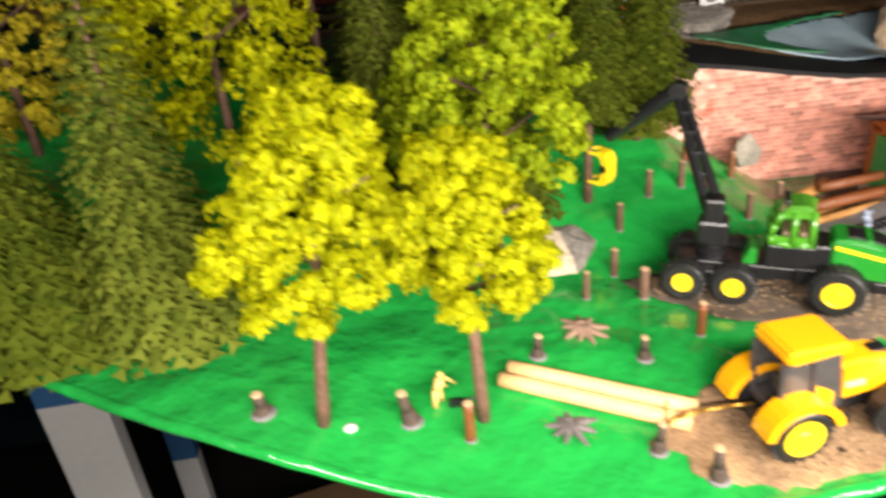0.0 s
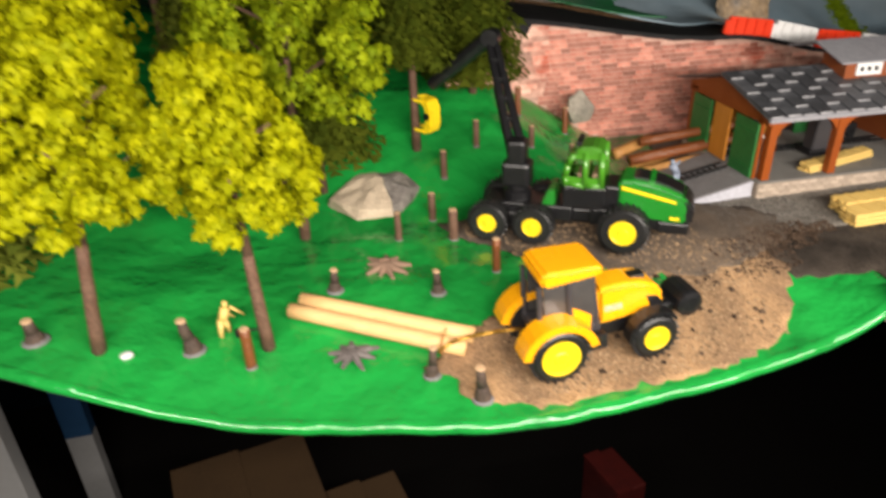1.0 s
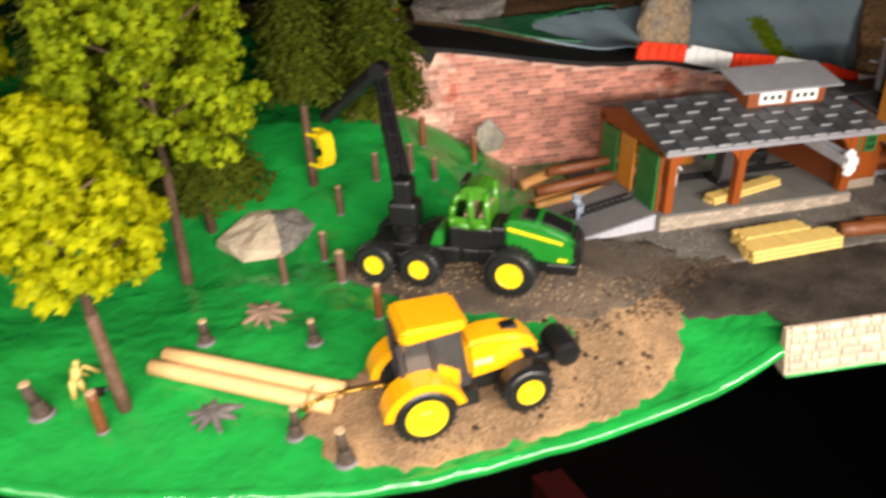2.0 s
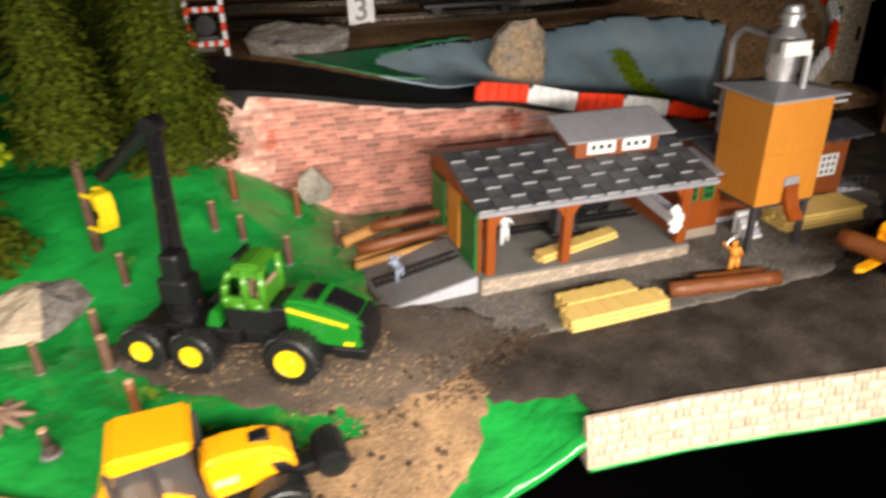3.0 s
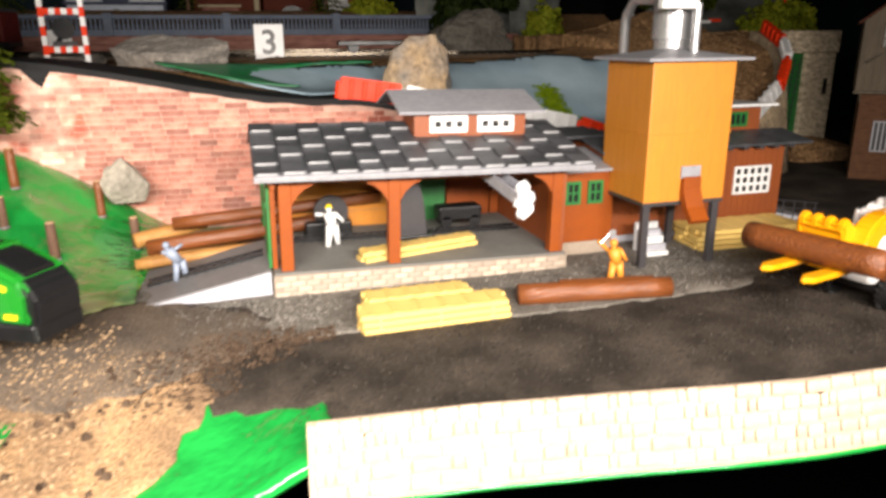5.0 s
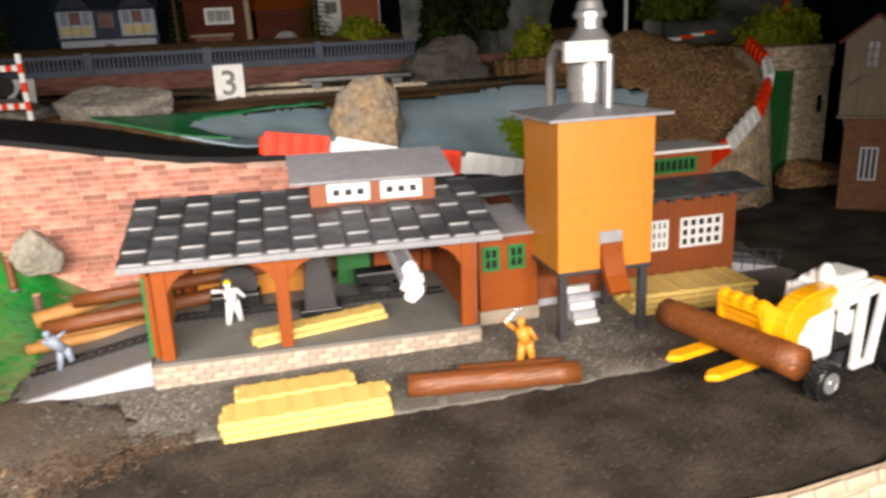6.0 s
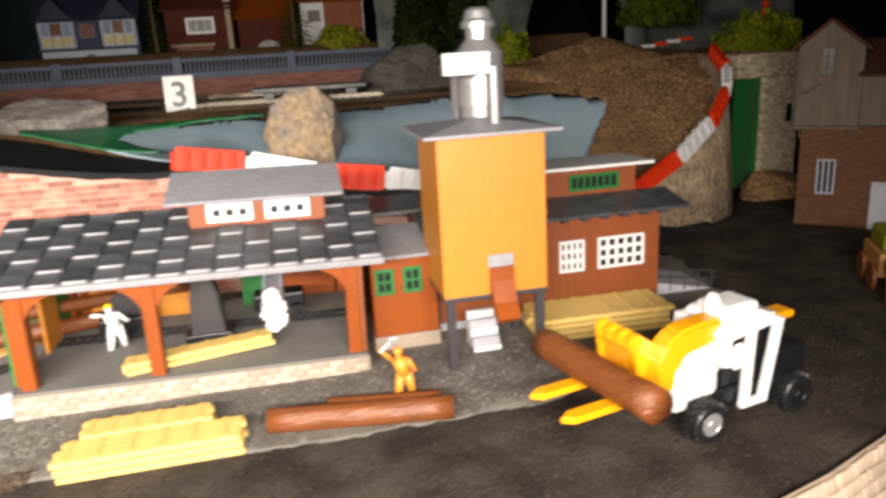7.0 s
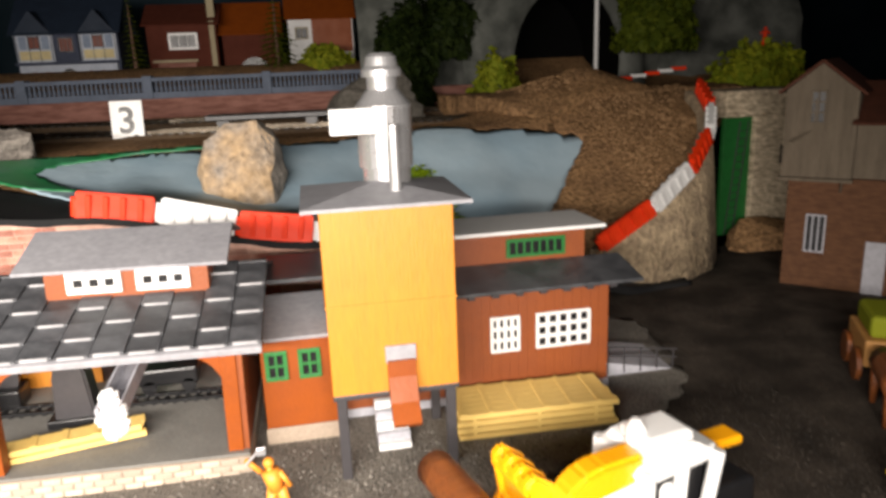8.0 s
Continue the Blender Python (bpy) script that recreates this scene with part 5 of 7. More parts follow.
# machines on the deck
saw = thing("frame_saw", pose(0.0715, 0.040, PZ - 0.001), "dark grey frame saw machine on the shed deck", "machine")
part("upright", prism(bmesh.new(), [(-0.0078, 0), (0.0078, 0), (0.0058, 0.022), (0.0030, 0.031), (-0.0040, 0.031), (-0.0062, 0.020)], -0.005, 0.005, "y", 0.0008), DARK_GREY, saw)
part("base", boxed(-0.010, -0.007, 0, 0.010, 0.007, 0.0035, 0.0005), BLACK, saw)
cart = thing("log_carriage", pose(0.103, 0.060, PZ - 0.001), "black log carriage on the rails", "machine")
bm = boxed(-0.012, -0.006, 0.004, 0.012, 0.006, 0.0115, 0.001)
part("body", bm, BLACK, cart)
for x in (-0.008, 0.008):
    for y in (-0.005, 0.005):
        part("wheel", lathe(bmesh.new(), [(0.003, -0.001), (0.003, 0.001)], 12, "y", (x, y, 0.0035)), BLACK, cart)
hoist = thing("chain_hoist", pose(0.032, 0.062, PZ - 0.001), "black saw stand beside the white figure", "machine")
part("base", boxed(-0.012, -0.006, 0, 0.012, 0.006, 0.008, 0.001), BLACK, hoist)
part("disc", lathe(bmesh.new(), [(0.009, -0.001), (0.009, 0.001)], 20, "y", (0.002, 0, 0.012)), DARK_GREY, hoist)
chute = thing("waste_chute", pose(0.1045, 0.0, 0.0), "pale grey slanting waste chute under the shed roof", "chute")
bm = bmesh.new()
for sx in (-0.0036, 0.0028):
    box(bm, sx, -0.030, -0.002, sx + 0.0008, 0.030, 0.003, 0.0002, m=pose(0, 0.0, 0.0462, 5, 0, 0))
box(bm, -0.0036, -0.030, -0.0028, 0.0036, 0.030, -0.002, 0.0002, m=pose(0, 0.0, 0.0462, 5, 0, 0))
part("trough", bm, RAMP_GREY, chute)
bm = bmesh.new()
for cx, cy, cz, rr in ((0.0000, -0.0270, 0.0480, 0.0030), (0.0018, -0.0278, 0.0440, 0.0031), (-0.0010, -0.0280, 0.0420, 0.0032), (0.0022, -0.0272, 0.0390, 0.0028), (0.0000, -0.0276, 0.0375, 0.0028)):
    ball = bmesh.ops.create_icosphere(bm, subdivisions=3, radius=1)
    for v in ball["verts"]:
        d = v.co.normalized()
        v.co = Vector((d.x, d.y * 0.8, d.z)) * rr * (1 + 0.35 * noise.noise(d * 2.4 + Vector((cx, cz, 0)) * 900) + 0.18 * noise.noise(d * 6)) + Vector((cx, cy, cz))
part("sack", bm, WHITE, chute, "crumpled white sack")


# ---- figures: single plain meshes ----
BLUE_TROUSER = material("blue_trouser_paint", (0.05, 0.10, 0.28), 0.5, scale=200)
def figure(name, at, turn, mats, label, arms, lean=0.0, h=0.0195, category="figure"):
    """A plain little figure: legs, coat, head, two arms. mats: coat, hat."""
    bm = bmesh.new()
    u = h / 0.0195
    for s in (-1, 1):
        rod(bm, (s * 0.0028 * u, 0.001 * s, 0), (s * 0.0012 * u, 0, 0.0095 * u), 0.0013 * u, 0.0017 * u, 8)
    rod(bm, (0, 0, 0.0088 * u), (lean, 0, 0.0152 * u), 0.0023 * u, 0.0027 * u, 10)
    rod(bm, (lean, 0, 0.0150 * u), (lean * 1.1, 0, 0.0165 * u), 0.0010 * u, 0.0010 * u, 8)
    k = len(bm.faces)
    bmesh.ops.create_icosphere(bm, subdivisions=2, radius=0.0017 * u, matrix=Matrix.Translation((lean * 1.1, 0, 0.0177 * u)))
    bm.faces.ensure_lookup_table()
    for f in bm.faces[k:]:
        if f.calc_center_median().z > 0.0178 * u:
            f.material_index = 1
    if len(mats) > 2:
        for f in bm.faces:
            if f.calc_center_median().z < 0.0090 * u:
                f.material_index = 2
    for s, (ex, ey, ez) in zip((-1, 1), arms):
        rod(bm, (s * 0.0027 * u + lean, 0, 0.0148 * u), (s * 0.0027 * u + lean + ex, ey, 0.0148 * u + ez), 0.0009 * u, 0.0008 * u, 7)
    ob = link_mesh(name, bm, mats, smooth=True)
    ob.matrix_world = pose(*at, 0, 0, turn)
    return tagged(ob, label, category, "model figures")


figure("figure", (0.0315, 0.0400, PZ - 0.0008), 15, [WHITE, HUB_YELLOW], "white model figure with yellow helmet on the deck", [(-0.0045, -0.001, 0.001), (0.0040, -0.001, -0.0045)], -0.0012, 0.0215)
figure("figure", (0.1505, -0.0285, 0.0008), -10, [FIG_ORANGE, FIG_ORANGE], "orange model figure lifting an axe by the logs", [(-0.0045, 0, 0.0045), (0.0032, 0, -0.0055)], -0.0016, 0.0215)
bm = bmesh.new()
rod(bm, (0.1418, -0.0290, 0.0210), (0.1462, -0.0295, 0.0255), 0.0005, 0.0005, 6)
box(bm, 0.1455, -0.0302, 0.0240, 0.1485, -0.0290, 0.0268, 0.0003)
tagged(link_mesh("axe", bm, STEEL), "tiny grey axe raised beside the orange figure", "axe")
figure("figure", (-0.0400, 0.0300, 0.0038), 20, [FIG_BLUE, FIG_BLUE], "blue-grey model figure leaning on the ramp", [(0.004, 0, -0.002), (0.004, 0, 0.002)], -0.0045, 0.019)
figure("figure", (0.3470, -0.0680, 0.0008), 0, [HUB_YELLOW, RED, BLUE_TROUSER], "small model figure in yellow shirt and blue trousers", [(-0.002, 0, -0.005), (0.002, 0, -0.005)], 0.0, 0.019)
figure("figure", (-0.3285, -0.0555, ground_z(-0.3285, -0.0555)), 30, [YELLOW_WOOD, YELLOW_WOOD], "pale yellow model figure bending over a stump", [(0.006, 0, -0.006), (0.006, 0, -0.007)], 0.0025, 0.0185)
bm = bmesh.new()
box(bm, -0.3235, -0.0600, ground_z(-0.32, -0.058) + 0.001, -0.3170, -0.0570, ground_z(-0.32, -0.058) + 0.005, 0.0006)
rod(bm, (-0.3180, -0.0580, ground_z(-0.32, -0.058) + 0.003), (-0.3100, -0.0555, ground_z(-0.32, -0.058) + 0.002), 0.0006, 0.0004, 6)
tagged(link_mesh("chainsaw", bm, BLACK), "tiny black chainsaw before the yellow figure", "chainsaw")

# ---- stumps, stones and roots in the wood ----
random.seed(31)


def stump(x, y, h, r, mat=BARK, lean=(0, 0), flare=1.0, label="thin brown twig stump with pale cut top"):
    z = ground_z(x, y) - 0.001
    t = thing("tree_stump", pose(x, y, z), label, "stump", "stumps in the clearing")
    bm = bmesh.new()
    if flare > 1:
        rod(bm, (0, 0, 0), (lean[0] * 0.4, lean[1] * 0.4, h * 0.45), r * flare, r * 1.1, 10, 0.0008, 3)
        rod(bm, (lean[0] * 0.4, lean[1] * 0.4, h * 0.45), (*lean, h), r * 1.1, r * 0.8, 10, 0.0008, 2)
    else:
        rod(bm, (0, 0, 0), (*lean, h), r, r * 0.96, 10, 0.0005, 5)
    part("trunk", bm, mat, t, smooth=True)
    bm = bmesh.new()
    rod(bm, (lean[0], lean[1], h - 0.0004), (lean[0], lean[1], h + 0.0005), r * 0.95, r * 0.8, 10)
    part("cut_top", bm, CUT_END, t)
    # a dab of white glue at the foot
    bm = bmesh.new()
    lathe(bm, [(r * flare * 1.22, 0.0006), (r * flare * 1.12, 0.0014), (r * flare * 0.9, 0.0017)], 10)
    part("glue_ring", bm, RAMP_TOP, t, "pale glue at the foot", smooth=True)


for x, y, h, r in ((-0.3165, -0.0765, 0.0225, 0.0026), (-0.1835, -0.0375, 0.0205, 0.0023), (-0.1625, 0.0835, 0.0190, 0.0022), (-0.1900, 0.0640, 0.0195, 0.0023), (-0.2050, 0.0330, 0.0190, 0.0023), (-0.2300, 0.0120, 0.0185, 0.0021), (-0.1980, 0.0040, 0.0200, 0.0028),
                   (-0.1235, 0.1130, 0.0215, 0.0024), (-0.0990, 0.0665, 0.0190, 0.0024), (-0.0850, 0.1170, 0.0205, 0.0022), (-0.0650, 0.0870, 0.0175, 0.0023), (-0.1380, 0.0880, 0.0190, 0.0023), (-0.1230, 0.0830, 0.016, 0.0022)):
    stump(x, y, h, r, LOG_BROWN if h > 0.02 else BARK)
ROOT_DARK = material("dark_root_bark", (0.055, 0.036, 0.026), 0.8, second=(0.10, 0.065, 0.045), scale=160, bump=0.0008, bump_scale=600, grain=0.3)
for x, y, h, r, l in ((-0.2720, -0.0340, 0.0135, 0.0022, (0.0005, 0)), (-0.2185, -0.0470, 0.0140, 0.0021, (-0.0005, 0)), (-0.4115, -0.0580, 0.0120, 0.0028, (-0.001, 0)), (-0.3430, -0.0640, 0.0180, 0.0027, (-0.003, 0.001)), (-0.2330, -0.0990, 0.0165, 0.0021, (0.001, 0)), (-0.2130, -0.1170, 0.0185, 0.0025, (-0.001, 0))):
    stump(x, y, h, r, ROOT_DARK, l, 1.9, "short dark root stump glued on the green ground")


ROCK_BEIGE = material("beige_grey_rock", (0.34, 0.305, 0.245), 0.85, second=(0.22, 0.20, 0.165), scale=70, amount=0.8, bump=0.0012, bump_scale=320, grain=0.25)


def rock(name, at, size, mat, seed, label, category="rock", turn=0, rough=0.28, flat=0.3, cuts=4):
    bm = bmesh.new()
    bmesh.ops.create_icosphere(bm, subdivisions=cuts, radius=1)
    rnd = random.Random(seed)
    planes = [Vector((rnd.gauss(0, 1), rnd.gauss(0, 1), rnd.gauss(0, 0.8))).normalized() for _ in range(13)]
    for v in bm.verts:
        d = v.co.normalized()
        k = 1.0
        for p in planes:
            q = d.dot(p)
            if q > 0.55:
                k = min(k, 0.66 / q)
        k *= 1 + 0.07 * noise.noise(d * 3 + Vector((seed, 0, 0))) + 0.035 * noise.noise(d * 9 + Vector((seed, 2, 0)))
        v.co = d * k
        v.co.x, v.co.y, v.co.z = v.co.x * size[0], v.co.y * size[1], max(v.co.z, -flat) * size[2]
    ob = link_mesh(name, bm, mat)
    ob.matrix_world = pose(at[0], at[1], at[2] + flat * size[2] * 0.9, 0, 0, turn)
    return tagged(ob, label, category)


bm = bmesh.new()
for q in ((-0.031, 0.002, 0.006), (-0.006, 0.024, 0.015), (0.024, 0.016, 0.013), (0.031, -0.004, 0.005), (0.004, -0.027, 0.002), (-0.017, -0.020, 0.004), (0.006, 0.002, 0.0185), (-0.014, 0.012, 0.0145), (0.018, -0.012, 0.011), (-0.033, 0.004, -0.004), (0.0, 0.030, -0.004), (0.034, 0.0, -0.004), (0.004, -0.030, -0.004), (-0.02, -0.023, -0.004)):
    bm.verts.new(q)
bmesh.ops.convex_hull(bm, input=bm.verts)
bmesh.ops.subdivide_edges(bm, edges=bm.edges, cuts=3, use_grid_fill=True)
for v in bm.verts:
    v.co += Vector((noise.noise(v.co * 130), noise.noise(v.co * 130 + Vector((5, 0, 0))), noise.noise(v.co * 130 + Vector((0, 5, 0))))) * 0.0018
bm.normal_update()
for f in bm.faces:
    f.material_index = 1 if f.calc_center_median().x > 0.004 else 0
ob = link_mesh("boulder", bm, [ROCK_CREAM, ROCK_GREY])
ob.matrix_world = pose(-0.237, 0.057, ground_z(-0.237, 0.057) + 0.0005, 0, 0, 8) @ Matrix.Diagonal((0.95, 0.95, 0.68, 1))
tagged(ob, "low pale cream and grey boulder on the green clearing", "rock")
rock("rock", (-0.073, 0.122, 0.0235), (0.0135, 0.009, 0.0180), ROCK_BEIGE, 6, "upright grey stone leaning on the brick wall", turn=15, flat=0.6)
bm = bmesh.new()
for q in ((-0.018, -0.010, -0.004), (0.020, -0.012, -0.004), (0.022, 0.012, -0.004), (-0.016, 0.014, -0.004), (-0.0275, -0.003, 0.032), (-0.023, -0.011, 0.025), (0.019, -0.014, 0.030), (0.0275, 0.004, 0.030), (-0.008, -0.006, 0.063), (0.013, -0.006, 0.065), (0.016, 0.004, 0.064), (-0.006, 0.010, 0.062), (-0.020, -0.006, 0.053), (-0.019, 0.006, 0.052), (0.0235, -0.004, 0.053), (0.025, 0.006, 0.050), (0.0, -0.017, 0.022)):
    bm.verts.new(q)
bmesh.ops.convex_hull(bm, input=bm.verts)
bmesh.ops.subdivide_edges(bm, edges=bm.edges, cuts=6, use_grid_fill=True)
for v in bm.verts:
    v.co += Vector((noise.noise(v.co * 90), noise.noise(v.co * 90 + Vector((5, 0, 0))), noise.noise(v.co * 90 + Vector((0, 5, 0))))) * 0.0022
bm.normal_update()
# faces turned well towards +x take the grey material, the others the tan
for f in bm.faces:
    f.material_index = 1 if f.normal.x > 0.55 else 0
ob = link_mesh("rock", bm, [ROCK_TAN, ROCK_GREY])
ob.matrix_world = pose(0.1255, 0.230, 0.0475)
tagged(ob, "tall blocky tan boulder behind the ramp road", "rock")
rock("rock", (-0.050, 0.285, 0.084), (0.054, 0.030, 0.027), ROCK_GREY, 12, "long grey rock beside the black ramp", turn=-8)
rock("rock", (-0.135, 0.33, 0.087), (0.035, 0.026, 0.020), ROCK_GREY, 15, "long grey rock near the railway line")
rock("rock", (0.228, 0.42, 0.088), (0.054, 0.034, 0.046), ROCK_DIM, 17, "rounded grey rock beside the track, coloured dark for dim light")


def star_root(x, y, r, mat, label, seed):
    rnd = random.Random(seed)
    z = ground_z(x, y) + 0.0006
    t = thing("root_plate", pose(x, y, z), label, "roots", "root stars")
    part("heart", lathe(bmesh.new(), [(r * 0.34, 0), (r * 0.30, 0.0022), (r * 0.12, 0.0030)], 10), mat, t)
    for k in range(9):
        a = 2 * math.pi * k / 9 + rnd.uniform(-0.2, 0.2)
        l = r * rnd.uniform(0.75, 1.1)
        bm = bmesh.new()
        rod(bm, (math.cos(a) * r * 0.2, math.sin(a) * r * 0.2, 0.0014), (math.cos(a) * l, math.sin(a) * l, 0.0003), r * 0.19, r * 0.07, 6)
        part("root", bm, mat, t)


ROOT_TAN = material("dry_root", (0.30, 0.19, 0.13), 0.9, second=(0.18, 0.12, 0.08), scale=200, bump=0.0004)
ROOT_GREY = material("grey_root", (0.10, 0.085, 0.08), 0.9, second=(0.2, 0.18, 0.17), scale=200, bump=0.0004)
star_root(-0.2425, -0.0180, 0.0140, ROOT_TAN, "dry brown star-shaped root plate on the green", 1)
star_root(-0.2685, -0.0800, 0.0125, ROOT_GREY, "grey star-shaped root plate near the edge", 2)
bm = bmesh.new()
lathe(bm, [(0.0032, 0), (0.0030, 0.0008), (0.0015, 0.0012)], 12)
ob = link_mesh("glue_spot", bm, WHITE, smooth=True)
ob.matrix_world = pose(-0.372, -0.068, ground_z(-0.372, -0.068) + 0.0004)
tagged(ob, "white round spot of glue on green ground", "spot")

# peeled logs behind the tractor
for p, q in (((-0.2960, -0.0505), (-0.2145, -0.0915)), ((-0.2900, -0.0440), (-0.2085, -0.0845))):
    bm = bmesh.new()
    rod(bm, (*p, ground_z(*p) + 0.0046), (*q, ground_z(*q) + 0.0046), 0.0040, 0.0042, 16, 0.0001, 6)
    tagged(link_mesh("log", bm, LOG_PALE, smooth=True), "pale peeled log lying on the green ground", "log", "peeled logs")
bm = bmesh.new()
c = Vector((-0.2230, -0.0840, ground_z(-0.223, -0.084) + 0.0046))
d = Vector((0.44, 0.9, 0)).normalized()
loop = []
for k in range(21):
    a = 2 * math.pi * k / 20
    loop.append(c + d * math.cos(a) * 0.0095 + Vector((0, 0, math.sin(a) * 0.0048)))
tube(bm, loop, 0.0005, 6)
tagged(link_mesh("rope_sling", bm, LOG_TAN), "thin brown sling round the peeled logs", "rope")


# ---- road barriers ----
def barrier(at, turn, tilt, mat, label, length=0.033, height=0.0135, thick=0.0065):
    t = thing("road_barrier", pose(*at, 0, tilt, turn), label, "barrier", "red and white road barriers")
    bm = bmesh.new()
    prism(bm, [(-thick / 2, 0), (thick / 2, 0), (thick * 0.36, height * 0.45), (thick * 0.28, height), (-thick * 0.28, height), (-thick * 0.36, height * 0.45)], 0.0, length, "x", 0.0007)
    part("body", bm, mat, t)
    for k in range(4):
        x = length * (0.14 + 0.22 * k)
        part("rib", boxed(x, -thick / 2 - 0.0004, height * 0.15, x + length * 0.07, thick / 2 + 0.0004, height * 0.92, 0.0004), mat, t)
    part("coupling", lathe(bmesh.new(), [(0.0020, 0.002), (0.0020, height * 0.8)], 10, "z", (-0.0006, 0, 0)), mat, t)


x = 0.0515
for k, m in enumerate((RED, WHITE, RED, WHITE, RED, WHITE)):
    y = wall_y(x + 0.018) + 0.0035
    dz = ramp_z(x + 0.042) - ramp_z(x)
    barrier((x, y, ramp_z(x) + 0.0012), -2.6, math.degrees(math.atan2(-dz, 0.042)), m, ("red" if m is RED else "white") + " plastic road barrier on the ramp's edge", 0.0375, 0.0150)
    x += 0.0392


# ---- sand slope and curved stone wall on the far side ----
BEND = [(0.345, 0.160, 0.024), (0.372, 0.163, 0.038), (0.400, 0.170, 0.056), (0.426, 0.186, 0.074), (0.445, 0.210, 0.090), (0.460, 0.240, 0.103), (0.470, 0.275, 0.113)]
bm = bmesh.new()
prev = None
fine = []
for (a, b) in zip(BEND, BEND[1:]):
    for k in range(6):
        t = k / 6
        fine.append(tuple(a[i] + (b[i] - a[i]) * t for i in range(3)))
fine.append(BEND[-1])
for x, y, z in fine:
    w = 0.0015 * noise.noise(Vector((x * 60, y * 60, 0)))
    ring = [bm.verts.new((x + 0.004 + w, y - 0.010, -0.001)), bm.verts.new((x + 0.002, y - 0.005 + w, z * 0.5)), bm.verts.new((x, y, z + 0.001)), bm.verts.new((x - 0.006, y + 0.008, z + 0.001)), bm.verts.new((x - 0.006, y + 0.008, -0.001))]
    if prev:
        for k in range(5):
            bm.faces.new((prev[k], prev[(k + 1) % 5], ring[(k + 1) % 5], ring[k]))
    prev = ring
RUBBLE = material("rough_cream_rubble", (0.42, 0.32, 0.20), 0.95, second=(0.27, 0.20, 0.13), scale=110, amount=0.9, bump=0.003, bump_scale=260, grain=0.35)
tagged(link_mesh("wall_curved", bm, RUBBLE, smooth=True), "rough cream rubble wall curving up beside the sand slope", "wall", kind="structure")


def bend_at(x):
    for a, b in zip(BEND, BEND[1:]):
        if x <= b[0]:
            t = max(0.0, (x - a[0]) / (b[0] - a[0]))
            return a[1] + (b[1] - a[1]) * t, a[2] + (b[2] - a[2]) * t
    return BEND[-1][1], BEND[-1][2]


def slope_z(x, y):
    y0, z0 = bend_at(x)
    t = smooth01((y - y0) / max(0.05, 0.36 - y0))
    top = 0.112 + 0.014 * math.exp(-(((x - 0.385) / 0.035) ** 2 + ((y - 0.37) / 0.05) ** 2))
    return z0 + (top - z0) * t + 0.0025 * noise.noise(Vector((x * 45, y * 45, 4)))


sheet("sand_slope", [(0.345, 0.166), (0.372, 0.168), (0.398, 0.175), (0.422, 0.191), (0.440, 0.213), (0.455, 0.242), (0.466, 0.276), (0.56, 0.33), (0.60, 0.47), (0.30, 0.47), (0.33, 0.33), (0.378, 0.275), (0.320, 0.205)], SAND, slope_z, 0.0, 0.008, 0.003, 0.03, "brown sand slope heaped behind the curved wall", "ground")
for (a, b, m) in ((0, 1.35, RED), (1.38, 2.5, WHITE), (2.53, 3.6, RED), (3.63, 4.6, WHITE), (4.63, 5.95, RED)):
    def along(s):
        i = min(int(s), 5)
        t = s - i
        return Vector(tuple(BEND[i][k] + (BEND[i + 1][k] - BEND[i][k]) * t for k in range(3)))
    p, q = along(a), along(b)
    d = q - p
    barrier((p.x, p.y, p.z + 0.001), math.degrees(math.atan2(d.y, d.x)), -math.degrees(math.atan2(d.z, math.hypot(d.x, d.y))), m, ("red" if m is RED else "white") + " plastic road barrier climbing the curved wall", d.length * 0.98, 0.0115)

# stone gate tower with green door
GATE_STONE = material("cream_gate_stone", (0.62, 0.51, 0.36), 0.95, second=(0.34, 0.27, 0.18), scale=150, amount=0.9, bump=0.002, bump_scale=320, grain=0.4, stretch=(0.6, 0.6, 1.5))
gate = thing("stone_gate", pose(0.492, 0.256, 0, 0, 0, 8), "cream stone gateway with a dark green plank door", "gateway")
part("lintel", boxed(-0.012, -0.004, 0.094, 0.058, 0.03, 0.114, 0.0012), GATE_STONE, gate, "cream stone lintel")
part("pillar", boxed(0.020, 0.0, 0, 0.060, 0.03, 0.094, 0.0012), GATE_STONE, gate, "cream stone pillar")
part("door", boxed(-0.006, 0.004, 0.0, 0.020, 0.008, 0.094, 0.0003), GREEN_DOOR, gate, "green plank door")
bm = bmesh.new()
for x in (0.004, 0.012):
    rod(bm, (x - 0.006, 0.002, 0.0), (x + 0.004, 0.003, 0.090), 0.0005, 0.0005, 6)
for k in range(14):
    t = k / 14
    rod(bm, (-0.002 + 0.010 * t, 0.002, 0.004 + 0.085 * t), (0.006 + 0.010 * t, 0.002, 0.004 + 0.085 * t), 0.0004, 0.0004, 5)
part("ladder", bm, DARK_GREY, gate, "thin dark ladder")
part("lattice_window", boxed(0.046, -0.0008, 0.055, 0.051, 0.0, 0.070), BLACK, gate)
rock("sand_mound", (0.505, 0.225, -0.004), (0.045, 0.030, 0.022), SAND, 40, "small brown sand heap at the gateway's foot", "sand heap", cuts=4)

